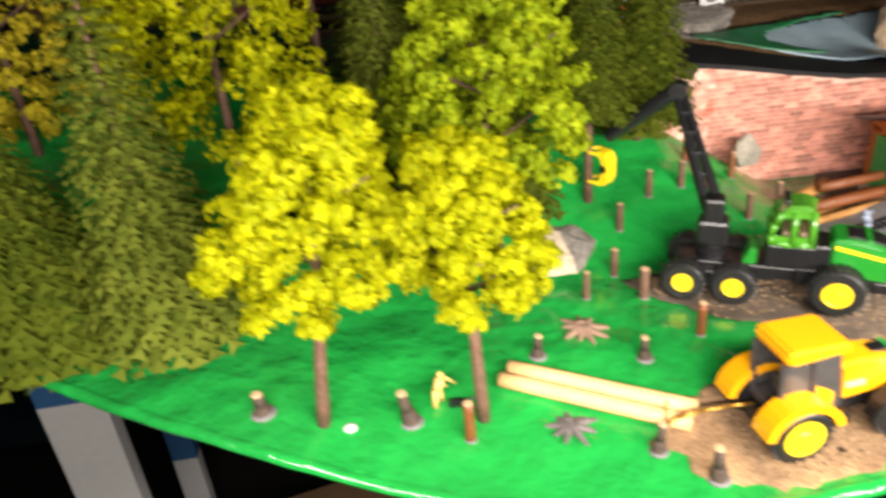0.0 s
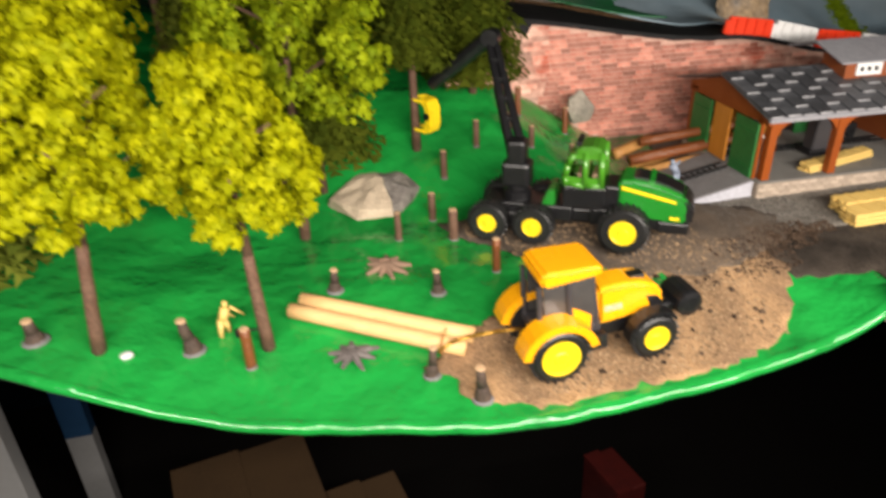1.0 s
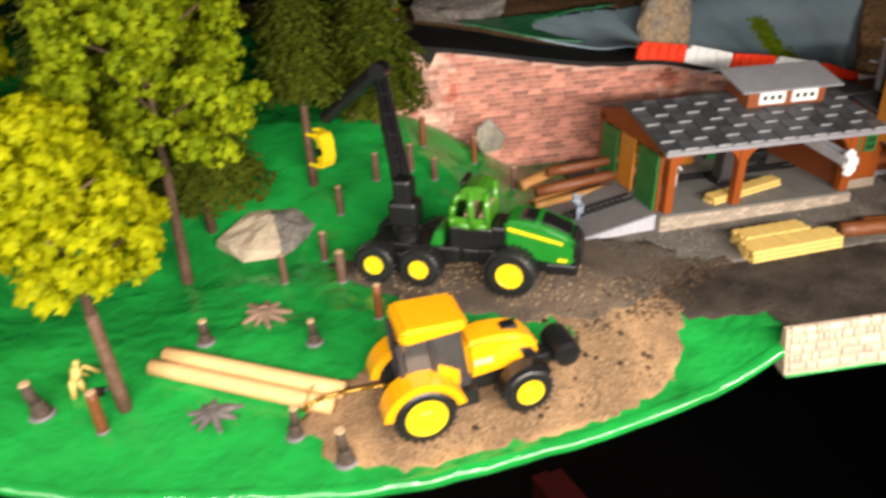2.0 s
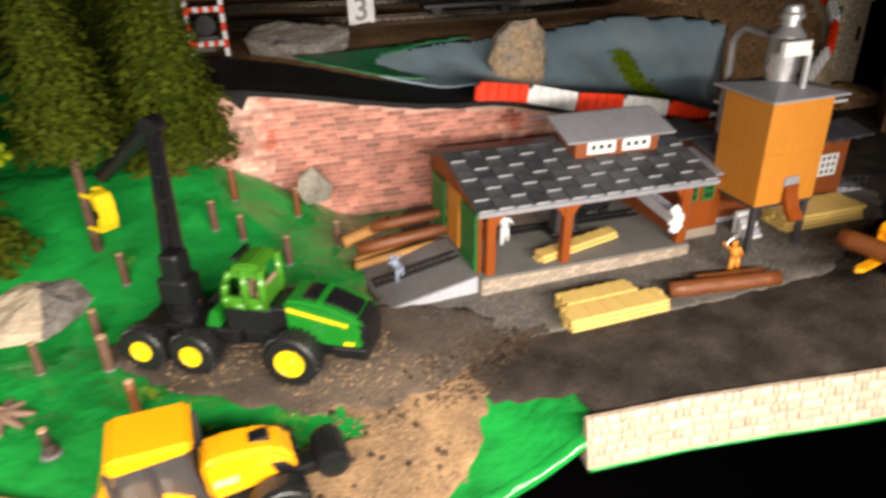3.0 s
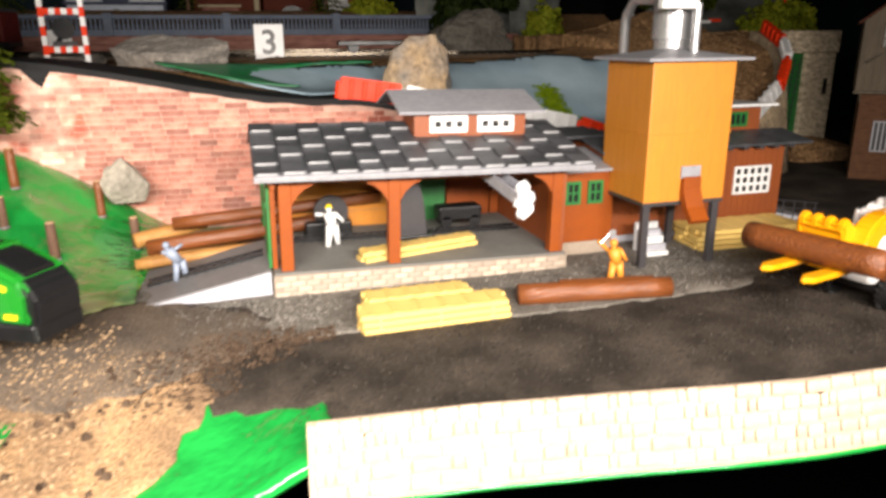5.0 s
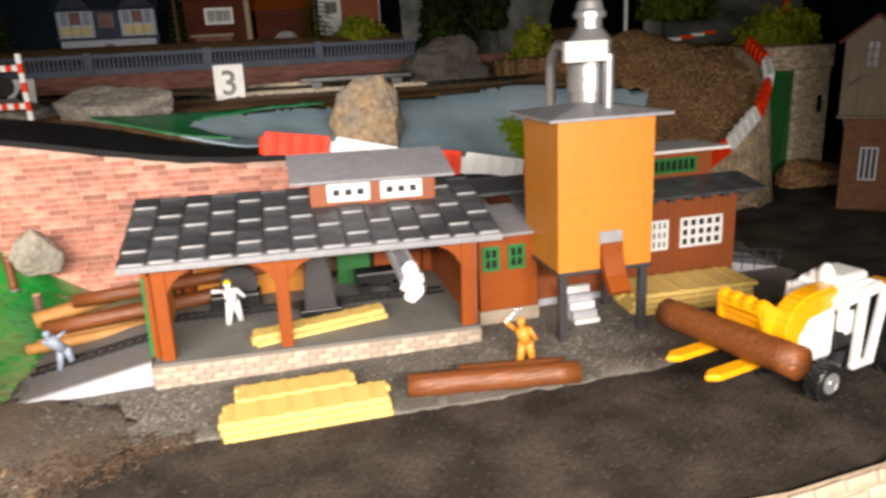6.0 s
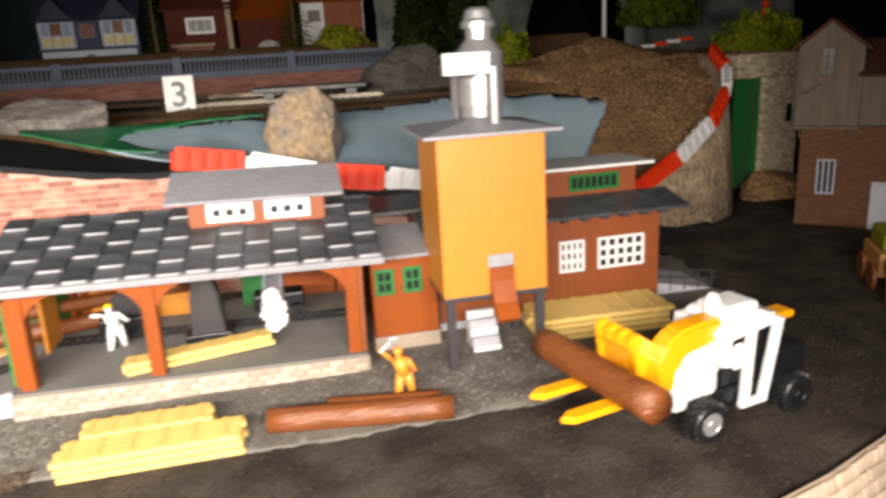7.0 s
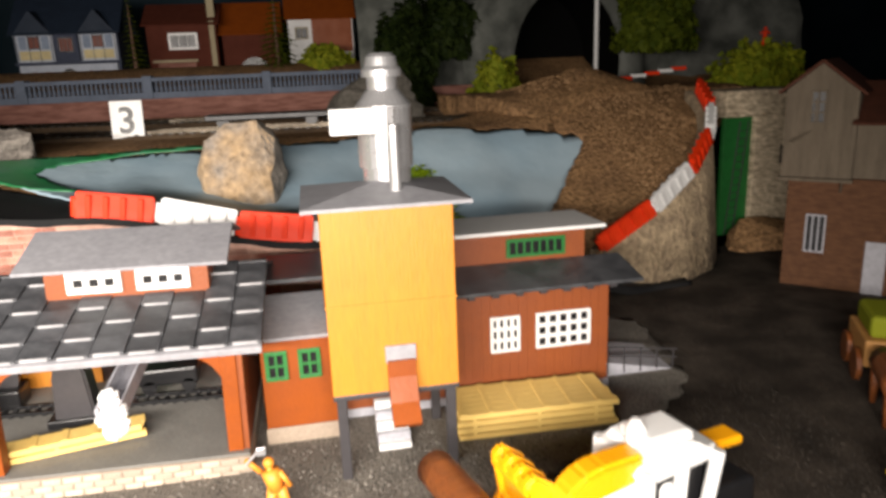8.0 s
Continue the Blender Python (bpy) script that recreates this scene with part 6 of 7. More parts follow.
HOUSE_BEIGE = material("weathered_beige_boards", (0.15, 0.118, 0.082), 0.85, second=(0.085, 0.066, 0.046), scale=60, bump=0.0003, bump_scale=500, stretch=(4, 4, 0.5))
HOUSE_BROWN = material("brown_brick_print", (0.125, 0.052, 0.020), 0.85, second=(0.080, 0.033, 0.014), scale=140, amount=0.9, stretch=(1, 1, 3))
DULL_ROOF = material("dull_red_roof", (0.085, 0.030, 0.018), 0.8, second=(0.055, 0.022, 0.014), scale=90, bump=0.0002, spec=0.15)
mill = thing("mill_house", pose(0.4550, 0.1370, 0, 0, 0, -45), "two-storey model house with beige gable over brown brick", "house")
part("lower_wall", boxed(-0.002, 0, -0.001, 0.085, 0.07, 0.068, 0.0004), HOUSE_BROWN, mill, "brown brick ground floor")
bm = bmesh.new()
prism(bm, [(-0.0065, 0.068), (0.031, 0.068), (0.031, 0.1185), (0.0115, 0.1345), (-0.0065, 0.1195)], -0.002, 0.07, "y")
part("upper_wall", bm, HOUSE_BEIGE, mill, "beige boarded gable storey")
part("side_storey", boxed(0.031, 0.004, 0.068, 0.085, 0.07, 0.104, 0.0003), HOUSE_BEIGE, mill)
for s in (-1, 1):
    m = Matrix.Translation((0.0115, 0, 0.1355)) @ pose(0, 0, 0, 0, s * 39, 0)
    part("roof", box(bmesh.new(), 0 if s > 0 else -0.028, -0.006, -0.0008, 0.030 if s > 0 else 0, 0.072, 0.0008, 0, m=m), DULL_ROOF, mill, "dull red-brown roof")
part("side_roof", box(bmesh.new(), 0.029, -0.006, 0, 0.090, 0.05, 0.0016, 0, m=pose(0, 0, 0.102, 22)), DULL_ROOF, mill)
for k in range(8):
    part("batten", boxed(-0.0060 + 0.0050 * k, -0.0026, 0.069, -0.0052 + 0.0050 * k, -0.002, 0.1150), HOUSE_BEIGE, mill)
window(mill, 0.0065, 0.100, 0.0150, 0.1190, -0.0022, 2, 3, HOUSE_BEIGE, rim=0.0010)
window(mill, 0.0095, 0.0225, 0.0205, 0.0460, 0.0, 3, 1, RAMP_GREY, rim=0.0010)
part("door", boxed(0.0420, -0.0010, 0, 0.0530, 0.0, 0.0320, 0.0003), RAMP_GREY, mill, "grey door")
part("ledge", boxed(-0.0075, -0.0070, 0.0665, 0.0320, 0.0, 0.0685, 0.0004), HOUSE_BEIGE, mill)
for p, q in (((-0.002, -0.001, 0.060), (-0.003, -0.0065, 0.067)), ((0.026, -0.001, 0.060), (0.027, -0.0065, 0.067)), ((0.008, -0.002, 0.096), (-0.001, -0.012, 0.090))):
    bm = bmesh.new()
    rod(bm, p, q, 0.0006, 0.0006, 6)
    part("brace", bm, HOUSE_BEIGE, mill)

# ---- railway at the back ----
LINE = [(-0.62, 0.62), (-0.35, 0.505), (-0.15, 0.432), (0.04, 0.385), (0.20, 0.368), (0.34, 0.375), (0.52, 0.43)]


def rail_line(name, line, z, label):
    t = thing(name, Matrix(), label, "railway", "railway lines")
    pts = [Vector((x, y, z)) for x, y in dense(line, 0.02, False)]
    bed = bmesh.new()
    lines = {s: [] for s in (-0.020, 0.020, -0.0083, 0.0083)}
    for i, p in enumerate(pts):
        d = (pts[min(i + 1, len(pts) - 1)] - pts[max(i - 1, 0)]).normalized()
        n = Vector((-d.y, d.x, 0))
        for s in lines:
            lines[s].append(p + n * s)
    for s in (-0.0083, 0.0083):
        bm = bmesh.new()
        prev = None
        for q in lines[s]:
            ring = [bm.verts.new(q + Vector((0, dy, dz))) for dy, dz in ((-0.0006, 0.0036), (0.0006, 0.0036), (0.0006, 0.0062), (-0.0006, 0.0062))]
            if prev:
                for k in range(4):
                    bm.faces.new((prev[k], prev[(k + 1) % 4], ring[(k + 1) % 4], ring[k]))
            prev = ring
        part("rail", bm, RAIL, t, "shiny nickel rail")
    prev = None
    for a, b in zip(lines[-0.020], lines[0.020]):
        c = (b - a).normalized() * 0.006
        ring = [bed.verts.new(a - Vector((0, 0, 0.004))), bed.verts.new(a + c + Vector((0, 0, 0.003))), bed.verts.new(b - c + Vector((0, 0, 0.003))), bed.verts.new(b - Vector((0, 0, 0.004)))]
        if prev:
            for k in range(3):
                bed.faces.new((prev[k], prev[k + 1], ring[k + 1], ring[k]))
        prev = ring
    part("ballast_bed", bed, BALLAST, t)
    me = None
    s = 0.0
    total = sum(math.dist(a, b) for a, b in zip(line, line[1:]))
    while s < total:
        x, y, a = edge_at(s, line)
        if me is None:
            ob = link_mesh("sleeper", boxed(-0.0016, -0.014, 0.0028, 0.0016, 0.014, 0.0040), BLACK, t)
            me = ob.data
        else:
            ob = new("sleeper", me)
            ob.parent = t
        ob.matrix_basis = pose(x, y, z, 0, 0, math.degrees(a))
        s += 0.0085


rail_line("railway_line", LINE, 0.092, "model railway line with shiny rails on brown ballast")
LINE2 = [(x, y + 0.105) for x, y in LINE]
rail_line("railway_line", LINE2, 0.094, "second model railway line behind the first")

# numbered signs
def number_sign(x, y, z, turn, text, w=0.0255, h=0.030):
    t = thing("number_sign", pose(x, y, z, -6, 0, turn), "small white board with a black number beside the track", "sign")
    part("board", boxed(-w / 2, 0, 0, w / 2, 0.0012, h, 0.0003), WHITE, t)
    cu = bpy.data.curves.new("numeral", "FONT")
    cu.body, cu.size, cu.extrude, cu.align_x, cu.offset = text, h * 0.98, 0.0001, "CENTER", 0.0005
    tmp = new("numeral", cu)
    dg = bpy.context.evaluated_depsgraph_get()
    me = bpy.data.meshes.new_from_object(tmp.evaluated_get(dg))
    bpy.data.objects.remove(tmp)
    me.materials.clear()
    me.materials.append(BLACK)
    ob = new("numeral", me)
    ob.parent = t
    ob.matrix_basis = pose(0, -0.0003, h * 0.15, 90)


number_sign(0.0255, 0.374, 0.0935, -6, "3")
number_sign(-0.158, 0.430, 0.0900, -14, "4")

# crossing gate with striped frame
cross = thing("crossing_gate", pose(-0.121, 0.279, plateau_z(-0.121, 0.279) + 0.001, 0, 0, -6), "red and white striped crossing frame with round black sign", "crossing gate")
for x in (-0.0135, 0.0135):
    for k in range(7):
        part("post", boxed(x - 0.0017, -0.001, 0.0065 * k, x + 0.0017, 0.001, 0.0065 * (k + 1)), RED if k % 2 else WHITE, cross)
for z in (0.008, 0.034):
    for k in range(6):
        part("rail", boxed(-0.012 + 0.004 * k, -0.0008, z, -0.008 + 0.004 * k, 0.0008, z + 0.0042), WHITE if k % 2 else RED, cross)
part("disc", lathe(bmesh.new(), [(0.0075, -0.0014), (0.0075, -0.0008)], 22, "y", (0, 0, 0.0245)), BLACK, cross)
part("plate", boxed(-0.008, -0.0014, 0.0125, 0.008, -0.0008, 0.0158), DARK_GREY, cross)

# freight wagons on the second line
for i in range(2):
    x, y, a = edge_at(0.240 + i * 0.128, LINE2)
    w = thing("freight_wagon", pose(x, y, 0.100, 0, 0, math.degrees(a)), "dull red covered model freight wagon on the back line", "wagon", "train wagons")
    part("body", boxed(-0.058, -0.015, 0.010, 0.058, 0.015, 0.040, 0.0015), WAGON, w)
    part("roof", prism(bmesh.new(), [(-0.0155, 0.040), (0.0155, 0.040), (0.010, 0.0435), (-0.010, 0.0435)], -0.0585, 0.0585, "x"), DARK_GREY, w)
    part("frame", boxed(-0.060, -0.011, 0.0055, 0.060, 0.011, 0.010), BLACK, w)
    for k in range(9):
        part("rib", boxed(-0.056 + 0.0138 * k, -0.0156, 0.011, -0.0548 + 0.0138 * k, -0.015, 0.0395), WAGON, w)
    for sx in (-0.045, -0.033, 0.033, 0.045):
        part("wheelset", lathe(bmesh.new(), [(0.0055, -0.0095), (0.0055, 0.0095)], 14, "y", (sx, 0, 0.0042)), BLACK, w)

# low brick wall, balustrade and the row of houses
tagged(link_mesh("wall_low_brick", boxed(-0.55, 0.640, 0.085, 0.40, 0.652, 0.116, 0.0006), PINK_BRICK), "low pink brick wall behind the railway", "wall", kind="structure")
bal = thing("balustrade", pose(-0.10, 0.640, 0.116), "blue-grey stone balustrade on the low brick wall", "balustrade")
part("base_rail", boxed(-0.45, -0.002, 0.0, 0.36, 0.012, 0.0075, 0.0006), BALUSTER, bal)
part("top_rail", boxed(-0.45, -0.003, 0.0195, 0.36, 0.013, 0.0240, 0.0006), BALUSTER, bal)
me = None
for k in range(160):
    if me is None:
        ob = link_mesh("baluster", lathe(bmesh.new(), [(0.0015, 0.0075), (0.0021, 0.0105), (0.0012, 0.0150), (0.0016, 0.0195)], 8), BALUSTER, bal)
        me = ob.data
    else:
        ob = new("baluster", me)
        ob.parent = bal
    ob.location = (-0.446 + 0.00505 * k, 0.005, 0)
for k in range(7):
    part("pier", boxed(-0.45 + 0.134 * k, -0.004, 0.0, -0.44 + 0.134 * k, 0.014, 0.0260, 0.0006), BALUSTER, bal)


def house(x0, x1, y, z0, eave, ridge, wall_mat, roof_mat, label, depth=0.10):
    t = thing("model_house", pose(x0, y, z0), label, "house", "row of model houses")
    w = x1 - x0
    part("wall", boxed(0, 0, 0, w, depth, eave, 0.0005), wall_mat, t)
    sl = math.hypot(depth / 2 + 0.006, ridge - eave)
    an = math.degrees(math.atan2(ridge - eave, depth / 2 + 0.006))
    part("roof", box(bmesh.new(), -0.005, 0, 0, w + 0.005, sl, 0.002, 0, m=pose(0, -0.006, eave - 0.001, an)), roof_mat, t)
    part("back_roof", box(bmesh.new(), -0.005, -sl, 0, w + 0.005, 0, 0.002, 0, m=pose(0, depth + 0.006, eave - 0.001, -an)), roof_mat, t)
    return t


VILLA_WHITE = material("cold_white_plaster", (0.50, 0.54, 0.62), 0.8, second=(0.38, 0.42, 0.50), scale=60, spec=0.2)
VILLA_BLUE = material("dark_blue_boards", (0.055, 0.065, 0.10), 0.7, second=(0.035, 0.042, 0.07), scale=60, spec=0.2)
SHUTTER = material("slate_blue_shutter", (0.22, 0.27, 0.36), 0.7, scale=90)
PANE_RED = material("red_brown_curtain", (0.16, 0.035, 0.018), 0.6, scale=120)
h1 = house(-0.235, -0.095, 0.90, 0.140, 0.066, 0.118, VILLA_BLUE, BLUE_SLATE, "half-timbered cream model villa with blue-black roof")
for x in (0.006, 0.092):
    part("upper_front", boxed(x - 0.004, -0.0030, 0.026, x + 0.046, 0.0, 0.066, 0.0004), VILLA_WHITE, h1)
    window(h1, x + 0.013, 0.045, x + 0.029, 0.063, -0.0030, 2, 1, BLACK, PANE_RED)
    for dx in (0.001, 0.031):
        part("shutter", boxed(x + dx, -0.0042, 0.045, x + dx + 0.010, -0.0030, 0.063, 0.0003), SHUTTER, h1, "slate-blue shutter")
    for dx in (0.000, 0.0142, 0.0284):
        part("panel", boxed(x + dx, -0.0040, 0.030, x + dx + 0.0130, -0.0030, 0.0425, 0.0003), CREAM_PANEL, h1, "cream infill panel")
    for dx in (-0.003, 0.0134, 0.0276, 0.0434):
        part("timber", boxed(x + dx, -0.0036, 0.028, x + dx + 0.0012, -0.0030, 0.066), BLACK, h1)
    part("gable", prism(bmesh.new(), [(x - 0.006, 0.064), (x + 0.048, 0.064), (x + 0.021, 0.098)], -0.006, 0.045, "y"), BLUE_SLATE, h1, "blue-black gable")
part("bay", boxed(0.054, -0.0055, 0.026, 0.086, 0.0, 0.064, 0.0006), VILLA_BLUE, h1, "dark blue bay")
window(h1, 0.060, 0.040, 0.080, 0.060, -0.0055, 3, 1, BLACK, PANE_RED)
part("ledge", boxed(-0.002, -0.005, 0.0235, 0.142, 0, 0.0270), VILLA_BLUE, h1)
part("arcade", boxed(0.004, -0.007, 0.0, 0.136, 0.0, 0.0225, 0.0005), VILLA_WHITE, h1, "white arcade front")
for x, r in ((0.024, 0.0070), (0.041, 0.0070), (0.070, 0.0105), (0.099, 0.0070), (0.116, 0.0070)):
    part("arch", lathe(bmesh.new(), [(r, -0.0078), (r, -0.0068)], 20, "y", (x, 0, 0.0065)), PANE_RED if r < 0.01 else BLACK, h1, "dark arched opening")
h2 = house(-0.055, 0.045, 0.90, 0.138, 0.075, 0.108, HOUSE_BRICK, HOUSE_BRICK, "red-brown brick model house with white window")
window(h2, 0.030, 0.040, 0.072, 0.064, 0.0, 3, 1, WHITE, rim=0.0035)
part("awning", boxed(0.006, -0.008, 0.022, 0.070, 0.0, 0.0255, 0.0004), CREAM, h2, "pale awning")
part("garage_door", boxed(0.012, -0.0012, 0.0, 0.066, 0.0, 0.0215, 0.0003), PINK_BRICK, h2, "pink garage door")
part("pilaster", boxed(0.090, -0.0030, 0.0, 0.0975, 0.0, 0.080, 0.0006), CREAM, h2, "cream corner pilaster")
part("chimney", boxed(0.088, 0.010, 0.070, 0.0985, 0.022, 0.116, 0.0005), CREAM, h2, "cream chimney")
h3 = house(0.050, 0.135, 0.92, 0.138, 0.060, 0.110, HOUSE_BRICK, RUST_RED, "red-roofed brick model house with arched door")
part("arch", lathe(bmesh.new(), [(0.022, -0.0012), (0.022, 0.0)], 22, "y", (0.045, 0, 0.004)), BLACK, h3)
h4 = house(0.150, 0.250, 0.92, 0.138, 0.080, 0.130, WHITE, RUST_RED, "white model house with steep red roof")
window(h4, 0.010, 0.050, 0.030, 0.068, 0.0, 2, 1, CREAM)
part("hanging_tiles", boxed(0.036, -0.0015, 0.030, 0.098, 0, 0.080), RUST_RED, h4)
conifer((0.135, 0.80), 0.105, 0.004, 0.030, NEEDLE, 51, 16, 10, "small dark conifer before the model houses", 0.142)
conifer((-0.29, 0.78), 0.125, 0.004, 0.040, NEEDLE, 52, 16, 10, "dark conifer beside the villa", 0.140)
conifer((0.30, 0.75), 0.19, 0.004, 0.045, NEEDLE, 53, 18, 10, "tall dark conifer near the tunnel", 0.138)
conifer((-0.06, 0.83), 0.10, 0.004, 0.018, NEEDLE, 54, 16, 8, "slim dark conifer between model houses", 0.142)


def bush(at, size, mat, seed, label, n=900, leaf=0.006):
    rnd = random.Random(seed)
    bm = bmesh.new()
    for _ in range(n):
        d = Vector((rnd.gauss(0, 1), rnd.gauss(0, 1), abs(rnd.gauss(0, 1)))).normalized()
        k = rnd.uniform(0.75, 1.0) * (1 + 0.5 * noise.noise(d * 2.4 + Vector((seed, 0, 0))))
        p = Vector((d.x * size[0], d.y * size[1], d.z * size[2])) * k
        rot = (d + Vector((rnd.gauss(0, 0.5), rnd.gauss(0, 0.5), rnd.gauss(0, 0.5)))).to_track_quat("Z", "Y").to_matrix()
        vs = [bm.verts.new(p + rot @ (Vector((math.cos(a), math.sin(a), rnd.uniform(-0.3, 0.3))) * leaf * rnd.uniform(0.4, 1.0))) for a in (0.3, 1.6, 2.9, 4.1, 5.3)]
        bm.faces.new(vs)
    ob = link_mesh("bush", bm, mat)
    ob.matrix_world = pose(*at)
    return tagged(ob, label, "bush")


bush((0.200, 0.80, 0.140), (0.035, 0.03, 0.035), MOSS, 61, "olive bush before the white house")
bush((0.640, 0.45, 0.098), (0.055, 0.035, 0.052), MOSS, 62, "mossy yellow-green mound above the gateway", 1500)
bush((0.395, 0.60, 0.090), (0.030, 0.03, 0.060), MOSS, 63, "yellow-green moss beside the tunnel mouth", 1100)
bush((0.285, 0.62, 0.085), (0.036, 0.025, 0.125), NEEDLE_DIM, 67, "tall green shrub beside the last house, coloured dark for dim light", 2000, 0.008)
bush((0.600, 0.60, 0.150), (0.050, 0.03, 0.085), NEEDLE, 64, "dark green hanging foliage at the tunnel", 1500, 0.008)
bush((0.350, 0.66, 0.150), (0.050, 0.03, 0.085), NEEDLE_DIM, 65, "green foliage beside the tunnel rock, coloured dark for dim light", 1500, 0.008)
rnd = random.Random(66)
bm = bmesh.new()
for _ in range(2000):
    s = rnd.random()
    x = 0.264 - 0.020 * s + 0.004 * math.sin(s * 7) + rnd.gauss(0, 0.0080) * (1.1 - 0.5 * s)
    y = 0.192 + 0.068 * s
    p = Vector((x, y, plateau_z(x, y) + 0.0030 + 0.005 * abs(noise.noise(Vector((x * 14 + y * 6, y * 10 - x * 6, 7)))) + abs(rnd.gauss(0, 0.0015))))
    vs = [bm.verts.new(p + Vector((math.cos(a) * rnd.uniform(0.4, 1), math.sin(a) * rnd.uniform(0.4, 1), rnd.uniform(-0.5, 0.5))) * 0.0024) for a in (0.3, 1.6, 2.9, 4.1, 5.3)]
    bm.faces.new(vs)
tagged(link_mesh("moss_strip", bm, MOSS_BRIGHT), "yellow-green flocked moss strip on the blue slope", "moss", kind="stuff")

# tunnel portal in a painted rock face
bm = bmesh.new()
inner, outer, N = 0.070, 0.100, 30
c = Vector((0.492, 0.62, 0.135))
rows = []
for k in range(N + 1):
    a = math.radians(-40 + 260 * k / N)
    d = Vector((math.cos(a), 0, math.sin(a) * 1.35))
    w = 1 + 0.10 * noise.noise(Vector((k * 0.3, 0, 0)))
    rows.append([bm.verts.new(c + d * inner), bm.verts.new(c + d * inner + Vector((0, -0.006, 0))), bm.verts.new(c + d * outer * w + Vector((0, -0.004, 0))), bm.verts.new(c + d * outer * 1.25 * w + Vector((0, 0.03, 0))), bm.verts.new(c + d * inner * 1.02 + Vector((0, 0.12, 0)))])
for a, b in zip(rows, rows[1:]):
    for i in range(3):
        bm.faces.new((a[i], b[i], b[i + 1], a[i + 1]))
    # inner lining in black: the tunnel's shade put into the colour
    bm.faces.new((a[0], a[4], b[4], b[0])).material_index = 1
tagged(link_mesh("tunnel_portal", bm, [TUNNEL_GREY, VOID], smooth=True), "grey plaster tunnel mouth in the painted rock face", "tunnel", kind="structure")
# black sheet closing the bore, painted-in darkness as well
tagged(link_mesh("tunnel_back", boxed(0.38, 0.745, 0.05, 0.60, 0.75, 0.28), VOID), "black sheet that colours in the darkness inside the tunnel", "tunnel", kind="structure")
bm = bmesh.new()
grid = {}
for i in range(41):
    for j in range(25):
        x, z = 0.24 + 0.62 * i / 40, 0.08 + 0.42 * j / 24
        hole = ((x - c.x) / 0.084) ** 2 + ((z - c.z) / 0.115) ** 2
        y = 0.665 + 0.05 * noise.noise(Vector((x * 9, z * 6, 1))) + 0.02 * noise.noise(Vector((x * 30, z * 20, 3))) + 0.08 * j / 24
        grid[i, j] = (bm.verts.new((x, y, z)), hole)
for i in range(40):
    for j in range(24):
        q = [grid[i, j], grid[i + 1, j], grid[i + 1, j + 1], grid[i, j + 1]]
        if min(h for _, h in q) > 1.0:
            bm.faces.new([v for v, _ in q])
tagged(link_mesh("wall_rock_face", bm, TUNNEL_GREY, smooth=True), "grey and white painted crumpled rock face", "rock face", kind="structure")
bm = bmesh.new()
rod(bm, (0.512, 0.575, 0.09), (0.512, 0.575, 0.30), 0.0028, 0.0025, 10)
tagged(link_mesh("signal_mast", bm, WHITE, smooth=True), "thin white mast before the tunnel mouth", "mast")
for k in range(5):
    bm = boxed(0.478 + 0.017 * k, 0.440 + 0.004 * k, 0.1195 + 0.0018 * k, 0.4945 + 0.017 * k, 0.442 + 0.004 * k, 0.1230 + 0.0018 * k, 0.0003)
    tagged(link_mesh("barrier_bar", bm, WHITE if k % 2 else RED), ("white" if k % 2 else "red") + " piece of striped bar at the slope's top", "bar", "striped bar")
bm = boxed(0.480, 0.4425, 0.105, 0.483, 0.4445, 0.1225)
tagged(link_mesh("bar_post", bm, DARK_GREY), "dark post that carries the striped bar", "post")
figure("figure", (0.640, 0.440, 0.148), 0, [RED, RED], "orange-red model figure on the mossy mound", [(-0.003, 0, -0.003), (0.003, 0, -0.003)], 0.0, 0.019)
# low black rolling stock beside the boulder
flat = thing("flat_wagon", pose(*edge_at(0.80, LINE)[:2], 0.098, 0, 0, -4), "low black flat wagon standing on the railway", "wagon", "train wagons")
part("deck", boxed(-0.050, -0.012, 0.006, 0.050, 0.012, 0.0105, 0.0008), BLACK, flat)
for sx in (-0.036, 0.036):
    part("wheelset", lathe(bmesh.new(), [(0.0050, -0.0095), (0.0050, 0.0095)], 14, "y", (sx, 0, 0.0045)), BLACK, flat)

# roadside toy figures on the far right
bm = bmesh.new()
rod(bm, (-0.014, 0, 0.017), (0.014, 0, 0.0175), 0.0065, 0.0060, 12, 0.0003, 4)
rod(bm, (-0.013, 0, 0.019), (-0.021, 0, 0.029), 0.0040, 0.0026, 10)
rod(bm, (-0.019, 0, 0.029), (-0.027, 0, 0.0265), 0.0026, 0.0018, 10)
for x in (-0.011, 0.011):
    for y in (-0.0035, 0.0035):
        rod(bm, (x, y, 0.016), (x, y, 0), 0.0020, 0.0013, 8)
ob = link_mesh("toy_beast", bm, LOG_BROWN, smooth=True)
ob.matrix_world = pose(0.386, -0.022, 0.0008, 0, 0, 60)
tagged(ob, "brown moulded toy draught beast at the roadside", "toy")
cartt = thing("toy_cart", pose(0.412, 0.012, 0.0008, 0, 0, 60), "brown and olive wooden toy cart on the road", "cart")
part("bed", boxed(-0.015, -0.010, 0.008, 0.018, 0.010, 0.020, 0.0008), LOG_TAN, cartt)
part("load", boxed(-0.012, -0.008, 0.020, 0.015, 0.008, 0.030, 0.0020), MOSS, cartt)
for sx in (-0.009, 0.011):
    for sy in (-0.0115, 0.0115):
        part("wheel", lathe(bmesh.new(), [(0.0072, -0.0010), (0.0072, 0.0010)], 18, "y", (sx, sy, 0.0072)), LOG_BROWN, cartt)

